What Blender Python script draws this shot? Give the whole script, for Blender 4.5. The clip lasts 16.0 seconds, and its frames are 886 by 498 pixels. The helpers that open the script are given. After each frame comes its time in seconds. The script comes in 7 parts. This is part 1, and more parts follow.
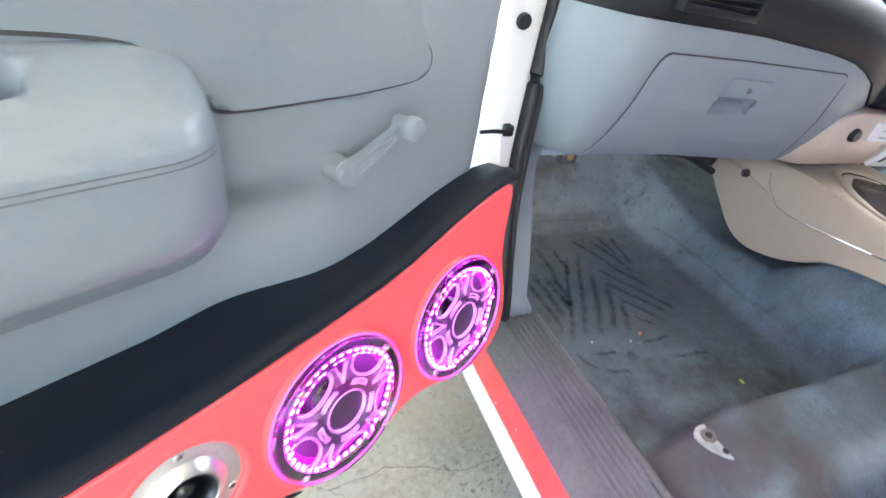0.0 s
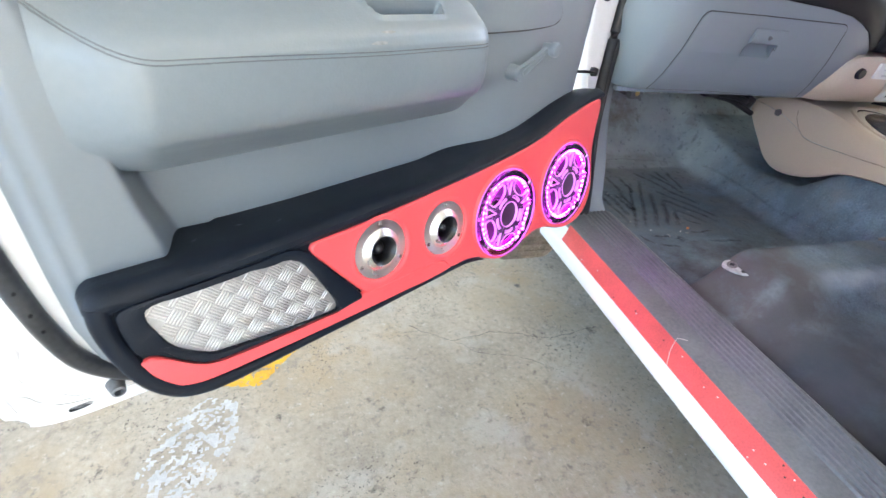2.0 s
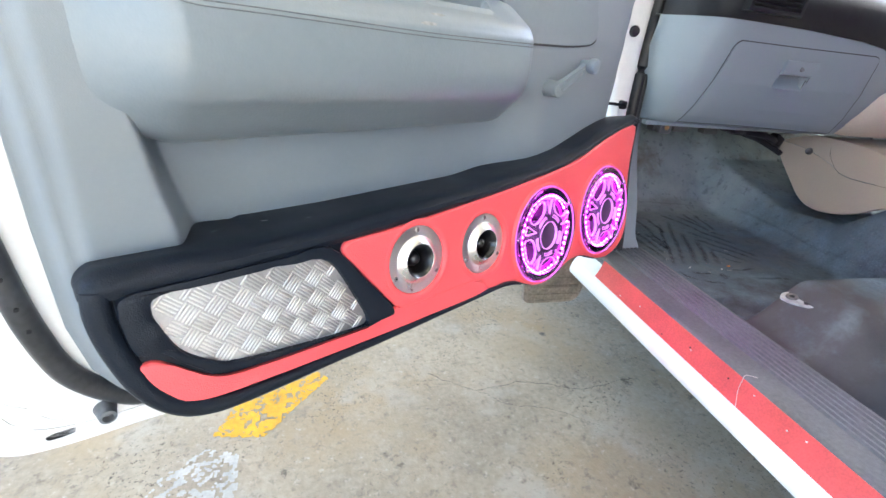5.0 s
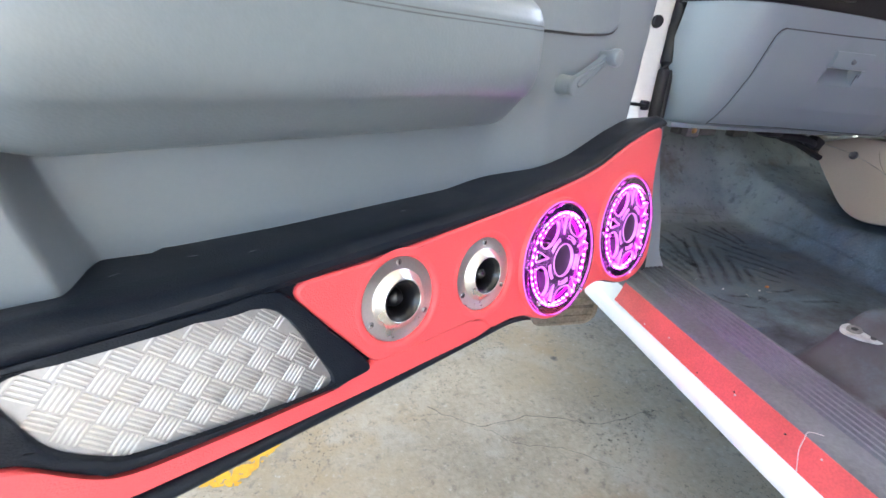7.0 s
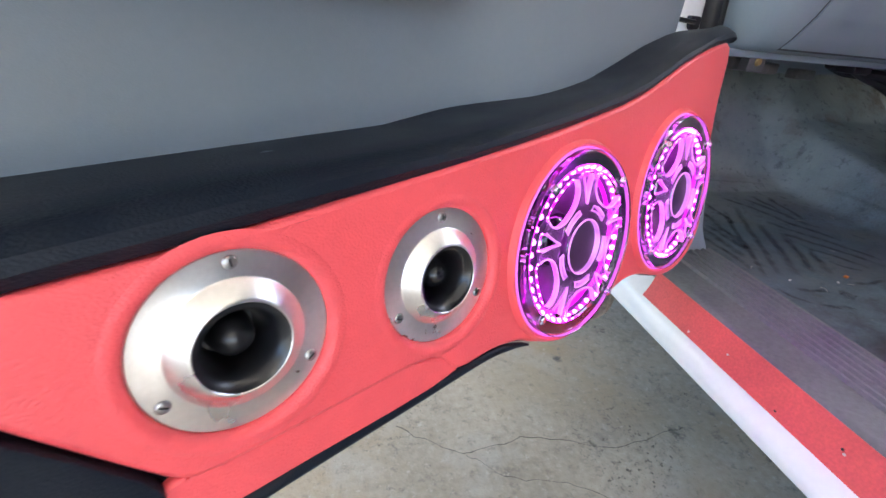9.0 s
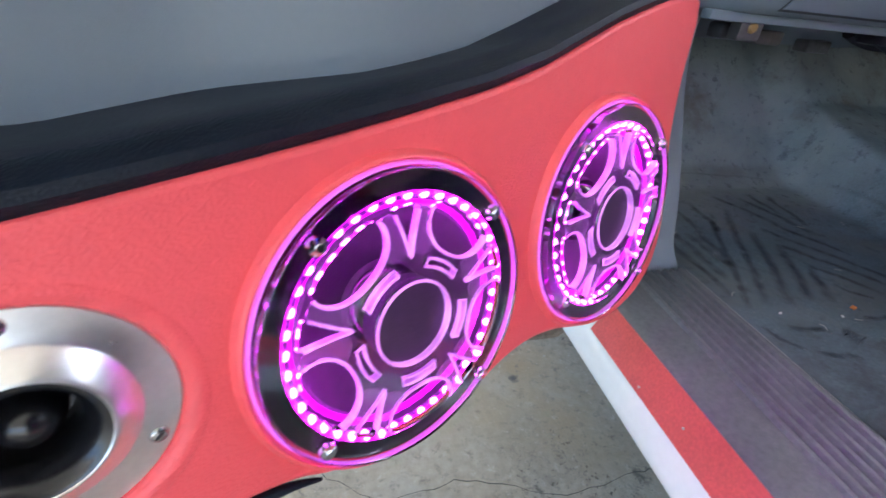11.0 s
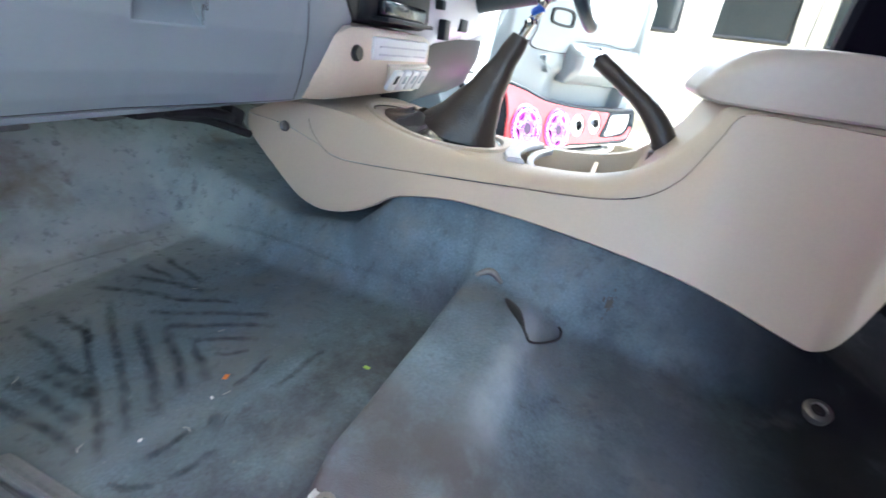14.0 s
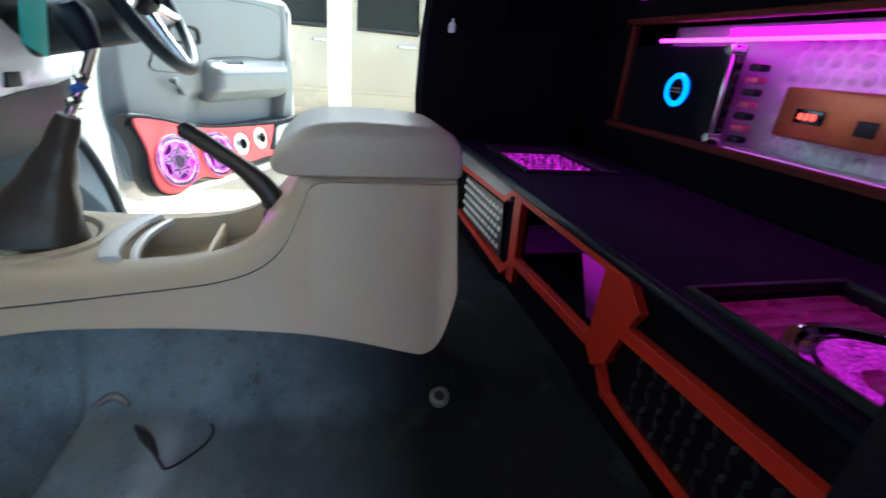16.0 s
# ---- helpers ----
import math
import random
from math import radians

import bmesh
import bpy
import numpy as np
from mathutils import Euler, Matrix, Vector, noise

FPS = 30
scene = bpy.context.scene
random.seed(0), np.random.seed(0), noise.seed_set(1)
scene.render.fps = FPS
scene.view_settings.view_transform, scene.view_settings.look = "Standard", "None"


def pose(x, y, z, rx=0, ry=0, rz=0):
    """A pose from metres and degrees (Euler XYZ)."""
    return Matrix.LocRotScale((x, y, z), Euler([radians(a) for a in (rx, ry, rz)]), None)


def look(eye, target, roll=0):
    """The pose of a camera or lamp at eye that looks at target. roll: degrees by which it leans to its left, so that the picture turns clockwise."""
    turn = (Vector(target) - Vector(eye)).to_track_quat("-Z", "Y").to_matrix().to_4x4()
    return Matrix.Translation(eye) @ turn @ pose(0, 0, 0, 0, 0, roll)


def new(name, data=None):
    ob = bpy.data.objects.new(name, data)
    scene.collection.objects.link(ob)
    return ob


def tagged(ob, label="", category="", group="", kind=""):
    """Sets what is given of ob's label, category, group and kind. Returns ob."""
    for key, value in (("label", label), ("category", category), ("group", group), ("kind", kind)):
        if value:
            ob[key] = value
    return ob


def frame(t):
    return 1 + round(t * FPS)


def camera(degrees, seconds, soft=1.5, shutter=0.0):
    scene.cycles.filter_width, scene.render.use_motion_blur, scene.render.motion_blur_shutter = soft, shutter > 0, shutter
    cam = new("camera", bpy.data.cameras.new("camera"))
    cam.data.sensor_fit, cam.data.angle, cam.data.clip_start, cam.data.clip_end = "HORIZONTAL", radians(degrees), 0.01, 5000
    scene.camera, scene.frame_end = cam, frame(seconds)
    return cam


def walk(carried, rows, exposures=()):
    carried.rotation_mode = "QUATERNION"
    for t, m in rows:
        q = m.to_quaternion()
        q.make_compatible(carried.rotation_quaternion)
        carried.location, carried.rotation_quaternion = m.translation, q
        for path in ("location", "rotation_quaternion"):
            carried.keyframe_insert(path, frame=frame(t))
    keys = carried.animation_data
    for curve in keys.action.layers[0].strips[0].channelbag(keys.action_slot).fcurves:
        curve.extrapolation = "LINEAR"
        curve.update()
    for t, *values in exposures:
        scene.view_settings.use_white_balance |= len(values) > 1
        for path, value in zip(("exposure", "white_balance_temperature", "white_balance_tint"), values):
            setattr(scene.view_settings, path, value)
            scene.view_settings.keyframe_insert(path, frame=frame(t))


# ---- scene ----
cam = camera(89.7, 16.0, shutter=0.35)
PATH = [  # seconds, eye, target, roll
    (0, (-0.377, -0.514, 1.019), (0.345, 0.993, -0.079), 9.8),
    (0.5, (-0.478, -0.636, 1.042), (0.185, 0.861, -0.106), 8.6),
    (1, (-0.559, -0.750, 1.041), (0.047, 0.755, -0.128), 8.0),
    (1.5, (-0.624, -0.849, 1.040), (-0.072, 0.682, -0.123), 7.1),
    (2, (-0.671, -0.897, 1.009), (-0.145, 0.669, -0.118), 6.9),
    (2.5, (-0.718, -0.930, 0.966), (-0.185, 0.712, -0.043), 6.7),
    (3, (-0.730, -0.928, 0.942), (-0.179, 0.741, -0.013), 6.8),
    (3.5, (-0.727, -0.912, 0.930), (-0.170, 0.779, 0.017), 6.8),
    (4, (-0.722, -0.889, 0.906), (-0.172, 0.813, 0.012), 6.8),
    (6.5, (-0.669, -0.804, 0.888), (-0.190, 0.943, 0.042), 5.5),
    (7, (-0.652, -0.746, 0.871), (-0.167, 0.999, 0.021), 5.5),
    (7.5, (-0.632, -0.684, 0.825), (-0.139, 1.048, -0.046), 5.4),
    (8, (-0.606, -0.627, 0.801), (-0.100, 1.089, -0.093), 5.3),
    (10.5, (-0.401, -0.410, 0.733), (0.039, 1.247, -0.298), 6.2),
    (11, (-0.351, -0.392, 0.751), (0.097, 1.255, -0.291), 6.1),
    (11.5, (-0.281, -0.374, 0.783), (0.389, 1.212, -0.234), 6.6),
    (12, (-0.214, -0.365, 0.804), (0.763, 1.087, -0.162), 9.1),
    (12.5, (-0.155, -0.366, 0.827), (1.080, 0.908, -0.096), 8.8),
    (13, (-0.096, -0.390, 0.851), (1.368, 0.641, -0.038), 8.6),
    (13.5, (-0.052, -0.424, 0.860), (1.566, 0.386, 0.008), 8.2),
    (14, (-0.023, -0.462, 0.874), (1.696, 0.127, 0.037), 7.9),
    (14.5, (-0.005, -0.506, 0.893), (1.788, -0.160, 0.077), 7.4),
    (15, (0.014, -0.548, 0.925), (1.840, -0.431, 0.118), 6.7),
    (15.5, (0.029, -0.584, 0.975), (1.853, -0.766, 0.176), 6.1),
    (16, (0.033, -0.637, 1.035), (1.801, -1.138, 0.244), 5.2),
]
walk(cam, [(t, look(eye, target, roll)) for t, eye, target, roll in PATH], [(0.0, 3.88, 5970, 3), (0.6, 3.87, 5970, 3), (1.5, 3.63, 5970, 6), (3.0, 3.53, 5970, 7), (4.2, 3.53, 5970, 7), (6.5, 3.53, 5970, 8), (7.5, 3.36, 5960, 9), (8.2, 3.25, 5930, 10), (10.5, 2.99, 5700, 9), (11.0, 3.02, 5640, 8), (11.5, 3.11, 5660, 8), (12.0, 2.48, 5950, 11), (12.5, 3.23, 5720, 10), (13.0, 4.27, 5600, -1), (13.5, 4.10, 5570, 0), (14.0, 3.86, 5570, -2), (15.0, 3.51, 5570, -2), (16.0, 2.73, 5500, -8)])

# ---- daylight: hazy bright sky; the car stands in the shade of an unseen roof ----
world = bpy.data.worlds.new("overcast_sky")
scene.world = world
world.use_nodes = True
wn = world.node_tree.nodes
wl = world.node_tree.links
sky = wn.new("ShaderNodeTexSky")
sky.sky_type = "NISHITA"
sky.sun_disc = False
sky.sun_elevation = radians(52)
sky.sun_rotation = radians(112)
sky.dust_density = 4.0
sky.air_density = 1.0
wn["Background"].inputs["Strength"].default_value = 0.15
wl.new(sky.outputs["Color"], wn["Background"].inputs["Color"])
sun_data = bpy.data.lights.new("sun", "SUN")
sun_data.energy = 4.0
sun_data.angle = radians(2)
sun_data.color = (1.0, 0.97, 0.93)
sun = new("sun", sun_data)
sun.matrix_world = look((5.0, -2.0, 7.0), (0, 0, 0))

# ---- materials ----
def mat(name, col, rough=0.5, metal=0.0, var=0.12, coarse=3.0, fine=120.0, bump=0.12, bscale=600.0, col2=None, spec=0.5,
        coat=0.0, clump=0.0):
    m = bpy.data.materials.new(name)
    m.use_nodes = True
    nt = m.node_tree
    n, l = nt.nodes, nt.links
    b = n["Principled BSDF"]
    b.inputs["Metallic"].default_value = metal
    b.inputs["Specular IOR Level"].default_value = spec
    b.inputs["Coat Weight"].default_value = coat
    tc = n.new("ShaderNodeTexCoord")
    a1 = n.new("ShaderNodeTexNoise")
    a1.inputs["Scale"].default_value = coarse
    a1.inputs["Detail"].default_value = 6
    a2 = n.new("ShaderNodeTexNoise")
    a2.inputs["Scale"].default_value = fine
    a2.inputs["Detail"].default_value = 3
    for a in (a1, a2):
        l.new(tc.outputs["Object"], a.inputs["Vector"])
    mix = n.new("ShaderNodeMath")
    mix.operation = "MULTIPLY_ADD"
    l.new(a1.outputs["Fac"], mix.inputs[0])
    mix.inputs[1].default_value = 0.62
    sc = n.new("ShaderNodeMath")
    sc.operation = "MULTIPLY"
    l.new(a2.outputs["Fac"], sc.inputs[0])
    sc.inputs[1].default_value = 0.38
    l.new(sc.outputs[0], mix.inputs[2])
    ramp = n.new("ShaderNodeValToRGB")
    c = Vector(col)
    d = Vector(col2) if col2 else c * (1 - 2.0 * var)
    ramp.color_ramp.elements[0].position = 0.32
    ramp.color_ramp.elements[1].position = 0.66
    ramp.color_ramp.elements[0].color = (*d, 1)
    ramp.color_ramp.elements[1].color = (*(c * (1 + var)), 1)
    l.new(mix.outputs[0], ramp.inputs["Fac"])
    l.new(ramp.outputs["Color"], b.inputs["Base Color"])
    rr = n.new("ShaderNodeMapRange")
    l.new(a1.outputs["Fac"], rr.inputs["Value"])
    rr.inputs["From Min"].default_value, rr.inputs["From Max"].default_value = 0.3, 0.7
    rr.inputs["To Min"].default_value, rr.inputs["To Max"].default_value = max(0.02, rough - 0.07), min(1, rough + 0.07)
    l.new(rr.outputs["Result"], b.inputs["Roughness"])
    if bump:
        bn = n.new("ShaderNodeTexNoise")
        bn.inputs["Scale"].default_value = bscale
        bn.inputs["Detail"].default_value = 2
        l.new(tc.outputs["Object"], bn.inputs["Vector"])
        bp = n.new("ShaderNodeBump")
        bp.inputs["Strength"].default_value = bump
        bp.inputs["Distance"].default_value = 0.002
        l.new(bn.outputs["Fac"], bp.inputs["Height"])
        l.new(bp.outputs["Normal"], b.inputs["Normal"])
    return m


def leather(name, col, rough=0.45, cell=260.0, bump=0.35):
    m = mat(name, col, rough, var=0.03, coarse=8, bump=0)
    n, l = m.node_tree.nodes, m.node_tree.links
    tc = n.new("ShaderNodeTexCoord")
    v = n.new("ShaderNodeTexVoronoi")
    v.feature = "SMOOTH_F1"
    v.inputs["Scale"].default_value = cell
    l.new(tc.outputs["Object"], v.inputs["Vector"])
    bp = n.new("ShaderNodeBump")
    bp.inputs["Strength"].default_value = bump
    bp.inputs["Distance"].default_value = 0.002
    bp.invert = True
    l.new(v.outputs["Distance"], bp.inputs["Height"])
    l.new(bp.outputs["Normal"], n["Principled BSDF"].inputs["Normal"])
    return m


def glow(name, col, strength):
    m = bpy.data.materials.new(name)
    m.use_nodes = True
    b = m.node_tree.nodes["Principled BSDF"]
    b.inputs["Base Color"].default_value = (*col, 1)
    b.inputs["Emission Color"].default_value = (*col, 1)
    b.inputs["Emission Strength"].default_value = strength
    b.inputs["Roughness"].default_value = 0.4
    return m


def clear(name, col=(1, 1, 1), rough=0.03, ior=1.45):
    m = bpy.data.materials.new(name)
    m.use_nodes = True
    b = m.node_tree.nodes["Principled BSDF"]
    b.inputs["Base Color"].default_value = (*col, 1)
    b.inputs["Transmission Weight"].default_value = 1.0
    b.inputs["Roughness"].default_value = rough
    b.inputs["IOR"].default_value = ior
    return m


M_SEAM = mat("seam_shadow_grey", (0.06, 0.062, 0.066), 0.6, var=0.1, bump=0)
M_STITCH = mat("stitched_seam_grey", (0.11, 0.12, 0.13), 0.6, var=0.1, bump=0)
M_SCUFFED = mat("beige_scuff", (0.262, 0.268, 0.270), 0.7, var=0.15, coarse=120, bump=0)
M_GREY = mat("grey_plastic", (0.222, 0.252, 0.278), 0.42, var=0.02, coarse=9, fine=200, bump=0.10, bscale=900)
M_GREY_LEATHER = leather("grey_vinyl", (0.205, 0.238, 0.264), 0.40, 420, 0.08)
for sock, val in (("Coat Weight", 0.30), ("Coat Roughness", 0.20)):
    M_GREY_LEATHER.node_tree.nodes["Principled BSDF"].inputs[sock].default_value = val
M_DASH = mat("dash_grey_plastic", (0.236, 0.276, 0.298), 0.45, var=0.02, coarse=4, fine=240, bump=0.12, bscale=1000)
M_BLACK_PL = mat("black_plastic", (0.013, 0.014, 0.016), 0.45, spec=0.25, var=0.15, bump=0.12, bscale=900)
M_RUBBER = mat("black_rubber", (0.012, 0.012, 0.013), 0.5, var=0.2, bump=0.05)
M_SEAL = mat("weathered_rubber", (0.040, 0.042, 0.046), 0.36, var=0.3, coarse=14, bump=0.05)
M_BLACK_LEATHER = leather("black_vinyl", (0.008, 0.0118, 0.0195), 0.42, 800, 0.20)
M_BLACK_LEATHER.node_tree.nodes["Principled BSDF"].inputs["Specular IOR Level"].default_value = 0.20
M_RED_LEATHER = leather("red_vinyl", (0.85, 0.100, 0.112), 0.43, 700, 0.24)
M_WHITE_PAINT = mat("white_car_paint", (0.80, 0.80, 0.79), 0.22, var=0.03, bump=0.0, coat=0.5)
M_RED_PAINT = mat("red_tape", (0.66, 0.085, 0.085), 0.45, var=0.14, coarse=14, fine=300, bump=0.15, bscale=250)
M_SCUFF = mat("scuff_plate_grey", (0.148, 0.155, 0.162), 0.44, var=0.18, coarse=9, fine=160, bump=0.2, bscale=500)
M_BEIGE = mat("beige_plastic", (0.60, 0.50, 0.385), 0.42, var=0.05, coarse=5, fine=220, bump=0.1, bscale=900)
M_BEIGE2 = mat("taupe_plastic", (0.47, 0.385, 0.29), 0.40, var=0.03, coarse=5, fine=220, bump=0.1, bscale=900)
M_BROWN = leather("brown_leather", (0.036, 0.027, 0.021), 0.40, 300, 0.3)
M_STEEL = mat("brushed_aluminium", (0.82, 0.82, 0.81), 0.32, 0.95, var=0.05, coarse=20, fine=300, bump=0.03, bscale=700)
M_PLATE = mat("chequer_plate", (0.50, 0.50, 0.51), 0.52, 1.0, var=0.07, coarse=15, fine=250, bump=0.06, bscale=800)
M_TREAD = mat("chequer_tread", (0.70, 0.70, 0.69), 0.40, 1.0, var=0.05, coarse=30, fine=250, bump=0.03)
M_CHROME = mat("chrome", (0.80, 0.80, 0.80), 0.10, 1.0, var=0.03, bump=0)
M_GLOSS_BLACK = mat("gloss_black", (0.006, 0.006, 0.008), 0.16, var=0.1, bump=0, coat=0.3)
M_HORN = mat("satin_black", (0.010, 0.010, 0.012), 0.30, var=0.1, bump=0, spec=0.6)
# purple light of the pink lamps is mixed into the dark cone colour
M_CONE = mat("speaker_cone", (0.060, 0.022, 0.075), 0.5, var=0.15, bump=0.1)
M_ACRYL = clear("acrylic", (0.97, 0.95, 0.99), 0.04, 1.46)
M_LED_PINK = glow("pink_led", (0.92, 0.05, 1.0), 6.5)
M_GLOW_PINK = glow("pink_glow", (0.74, 0.012, 0.86), 0.26)
M_GLOW_STRIP = glow("pink_strip", (0.82, 0.008, 0.86), 3.6)
M_GLOW_RIM = glow("violet_rim", (0.72, 0.17, 0.72), 0.075)
M_GLOW_BLUE = glow("blue_ring", (0.02, 0.16, 1.0), 0.6)
M_GLOW_RED = glow("red_display", (1.0, 0.04, 0.03), 0.7)
M_CARPET_BLACK = mat("black_carpet", (0.0045, 0.004, 0.006), 0.95, spec=0.04, var=0.25, coarse=12, fine=400, bump=0.5, bscale=700)
M_ORANGE = leather("orange_red_vinyl", (0.37, 0.020, 0.010), 0.5, 300, 0.25)
M_QUILT = leather("white_quilted_vinyl", (0.72, 0.70, 0.72), 0.35, 60, 0.6)
M_AMP = mat("copper_amplifier", (0.42, 0.12, 0.05), 0.35, 0.6, var=0.1)
M_VAN = mat("cream_van_paint", (0.46, 0.42, 0.34), 0.25, var=0.03, bump=0, coat=0.5)
M_DARKGLASS = mat("tinted_glass", (0.03, 0.04, 0.045), 0.10, var=0.1, bump=0, coat=0.5)
M_UNDER = mat("underbody", (0.05, 0.045, 0.04), 0.8, var=0.3)
M_LILAC = mat("silver_plastic", (0.62, 0.61, 0.63), 0.25, var=0.05)
M_TEAL = mat("teal_card", (0.01, 0.36, 0.30), 0.5, var=0.05, bump=0)
M_WHITE_PL = mat("white_plastic", (0.72, 0.72, 0.70), 0.35, var=0.03, bump=0)
M_HEAD = mat("dark_headliner", (0.005, 0.0045, 0.007), 0.95, spec=0.05, var=0.15, bump=0.3, bscale=500)
M_POST = mat("white_post_paint", (0.80, 0.80, 0.78), 0.5, var=0.04)
M_WALL = mat("pale_wall", (0.62, 0.62, 0.60), 0.8, var=0.08, coarse=1.0, fine=20)
M_DIRT = mat("dusty_tan_rubber", (0.235, 0.185, 0.135), 0.8, var=0.3, coarse=20)


def carpet_mat():
    m = mat("grey_carpet", (0.172, 0.228, 0.264), 0.95, var=0.24, coarse=16, fine=230, bump=0.6, bscale=900, spec=0.15)
    n, l = m.node_tree.nodes, m.node_tree.links
    b = n["Principled BSDF"]
    tc = n.new("ShaderNodeTexCoord")
    s = n.new("ShaderNodeTexNoise")
    s.inputs["Scale"].default_value = 6.5
    s.inputs["Detail"].default_value = 8
    s.inputs["Roughness"].default_value = 0.65
    l.new(tc.outputs["Object"], s.inputs["Vector"])
    r = n.new("ShaderNodeValToRGB")
    r.color_ramp.elements[0].position, r.color_ramp.elements[1].position = 0.46, 0.68
    r.color_ramp.elements[0].color, r.color_ramp.elements[1].color = (0, 0, 0, 1), (1, 1, 1, 1)
    l.new(s.outputs["Fac"], r.inputs["Fac"])
    mx = n.new("ShaderNodeMix")
    mx.data_type = "RGBA"
    l.new(r.outputs["Color"], mx.inputs["Factor"])
    old = b.inputs["Base Color"].links[0].from_socket
    l.new(old, mx.inputs["A"])
    mx.inputs["B"].default_value = (0.190, 0.200, 0.192, 1)
    l.new(mx.outputs["Result"], b.inputs["Base Color"])
    sep = n.new("ShaderNodeSeparateXYZ")
    l.new(tc.outputs["Object"], sep.inputs["Vector"])

    def wear_shade(lo0, lo1, hi0, hi1, scale, n0, n1, col, top, xmax=9.0):
        """Blends dust, wear and painted shade into a stretch of carpet, broken up by noise."""
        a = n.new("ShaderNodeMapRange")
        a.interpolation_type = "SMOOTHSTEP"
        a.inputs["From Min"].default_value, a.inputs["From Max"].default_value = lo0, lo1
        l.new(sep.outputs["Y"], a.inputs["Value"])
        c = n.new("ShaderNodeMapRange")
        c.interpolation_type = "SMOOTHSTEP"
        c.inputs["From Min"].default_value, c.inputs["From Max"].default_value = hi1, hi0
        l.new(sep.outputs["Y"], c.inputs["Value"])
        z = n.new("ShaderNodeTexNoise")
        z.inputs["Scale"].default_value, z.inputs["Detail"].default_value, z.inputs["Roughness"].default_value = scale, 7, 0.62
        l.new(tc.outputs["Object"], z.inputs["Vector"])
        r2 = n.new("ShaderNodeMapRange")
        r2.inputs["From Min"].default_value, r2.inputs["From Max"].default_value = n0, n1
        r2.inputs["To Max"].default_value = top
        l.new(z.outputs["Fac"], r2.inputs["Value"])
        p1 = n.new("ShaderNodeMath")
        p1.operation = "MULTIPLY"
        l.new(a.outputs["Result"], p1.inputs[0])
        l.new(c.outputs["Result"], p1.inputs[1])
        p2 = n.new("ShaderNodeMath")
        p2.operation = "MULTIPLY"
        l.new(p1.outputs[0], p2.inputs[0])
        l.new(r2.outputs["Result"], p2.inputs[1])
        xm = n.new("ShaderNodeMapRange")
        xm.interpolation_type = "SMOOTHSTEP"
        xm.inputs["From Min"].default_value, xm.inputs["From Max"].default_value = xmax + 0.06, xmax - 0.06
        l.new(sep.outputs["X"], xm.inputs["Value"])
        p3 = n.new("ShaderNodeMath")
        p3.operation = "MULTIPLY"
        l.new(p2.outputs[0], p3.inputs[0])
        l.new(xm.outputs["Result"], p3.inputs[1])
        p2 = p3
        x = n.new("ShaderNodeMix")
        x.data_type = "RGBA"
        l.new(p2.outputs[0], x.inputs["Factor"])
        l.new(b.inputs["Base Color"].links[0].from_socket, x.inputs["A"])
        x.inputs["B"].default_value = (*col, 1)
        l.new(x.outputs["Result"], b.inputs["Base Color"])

    # toe board: rubbed-in dust, plus lightening put in for missing light
    wear_shade(0.10, 0.40, 2.0, 2.1, 9.0, 0.0, 0.58, (0.46, 0.49, 0.45), 0.86)
    # floor ahead of the seat step, darkened with painted shade
    wear_shade(-0.27, -0.24, 0.02, 0.20, 10.0, 0.30, 0.62, (0.105, 0.132, 0.153), 0.6)
    # fibre mottling, and brown stains on the toe board
    wear_shade(-2.0, -1.9, 2.0, 2.1, 48.0, 0.56, 0.70, (0.085, 0.098, 0.108), 0.6)
    wear_shade(-2.0, -1.9, 2.0, 2.1, 90.0, 0.60, 0.74, (0.27, 0.29, 0.30), 0.5)
    wear_shade(0.28, 0.50, 2.0, 2.1, 7.0, 0.50, 0.66, (0.20, 0.165, 0.11), 0.75)
    # seat step: darker top, worn pale crest, brown dirt near the sill
    wear_shade(-0.47, -0.40, -0.285, -0.262, 7.0, 0.10, 0.50, (0.100, 0.124, 0.146), 0.35)
    wear_shade(-0.440, -0.418, -0.412, -0.370, 11.0, 0.26, 0.60, (0.36, 0.41, 0.44), 0.75, 0.60)
    wear_shade(-1.3, -1.2, -0.290, -0.262, 14.0, 0.10, 0.52, (0.098, 0.088, 0.083), 0.88, 0.33)
    # foot of the seat step: brown grime and painted shade
    wear_shade(-0.285, -0.265, -0.18, -0.03, 11.0, 0.36, 0.70, (0.055, 0.048, 0.050), 0.9, 0.58)
    # rear carpet falls off to black: shade put into the colour
    wear_shade(-1.3, -1.2, -0.56, -0.40, 6.0, 0.10, 0.56, (0.050, 0.060, 0.074), 0.82)
    wear_shade(-1.3, -1.2, -0.80, -0.58, 8.0, 0.05, 0.42, (0.008, 0.008, 0.010), 0.97)
    # footwell floor, a little darker
    wear_shade(-0.10, 0.0, 0.25, 0.34, 8.0, 0.42, 0.72, (0.08, 0.105, 0.125), 0.4, 0.55)
    return m


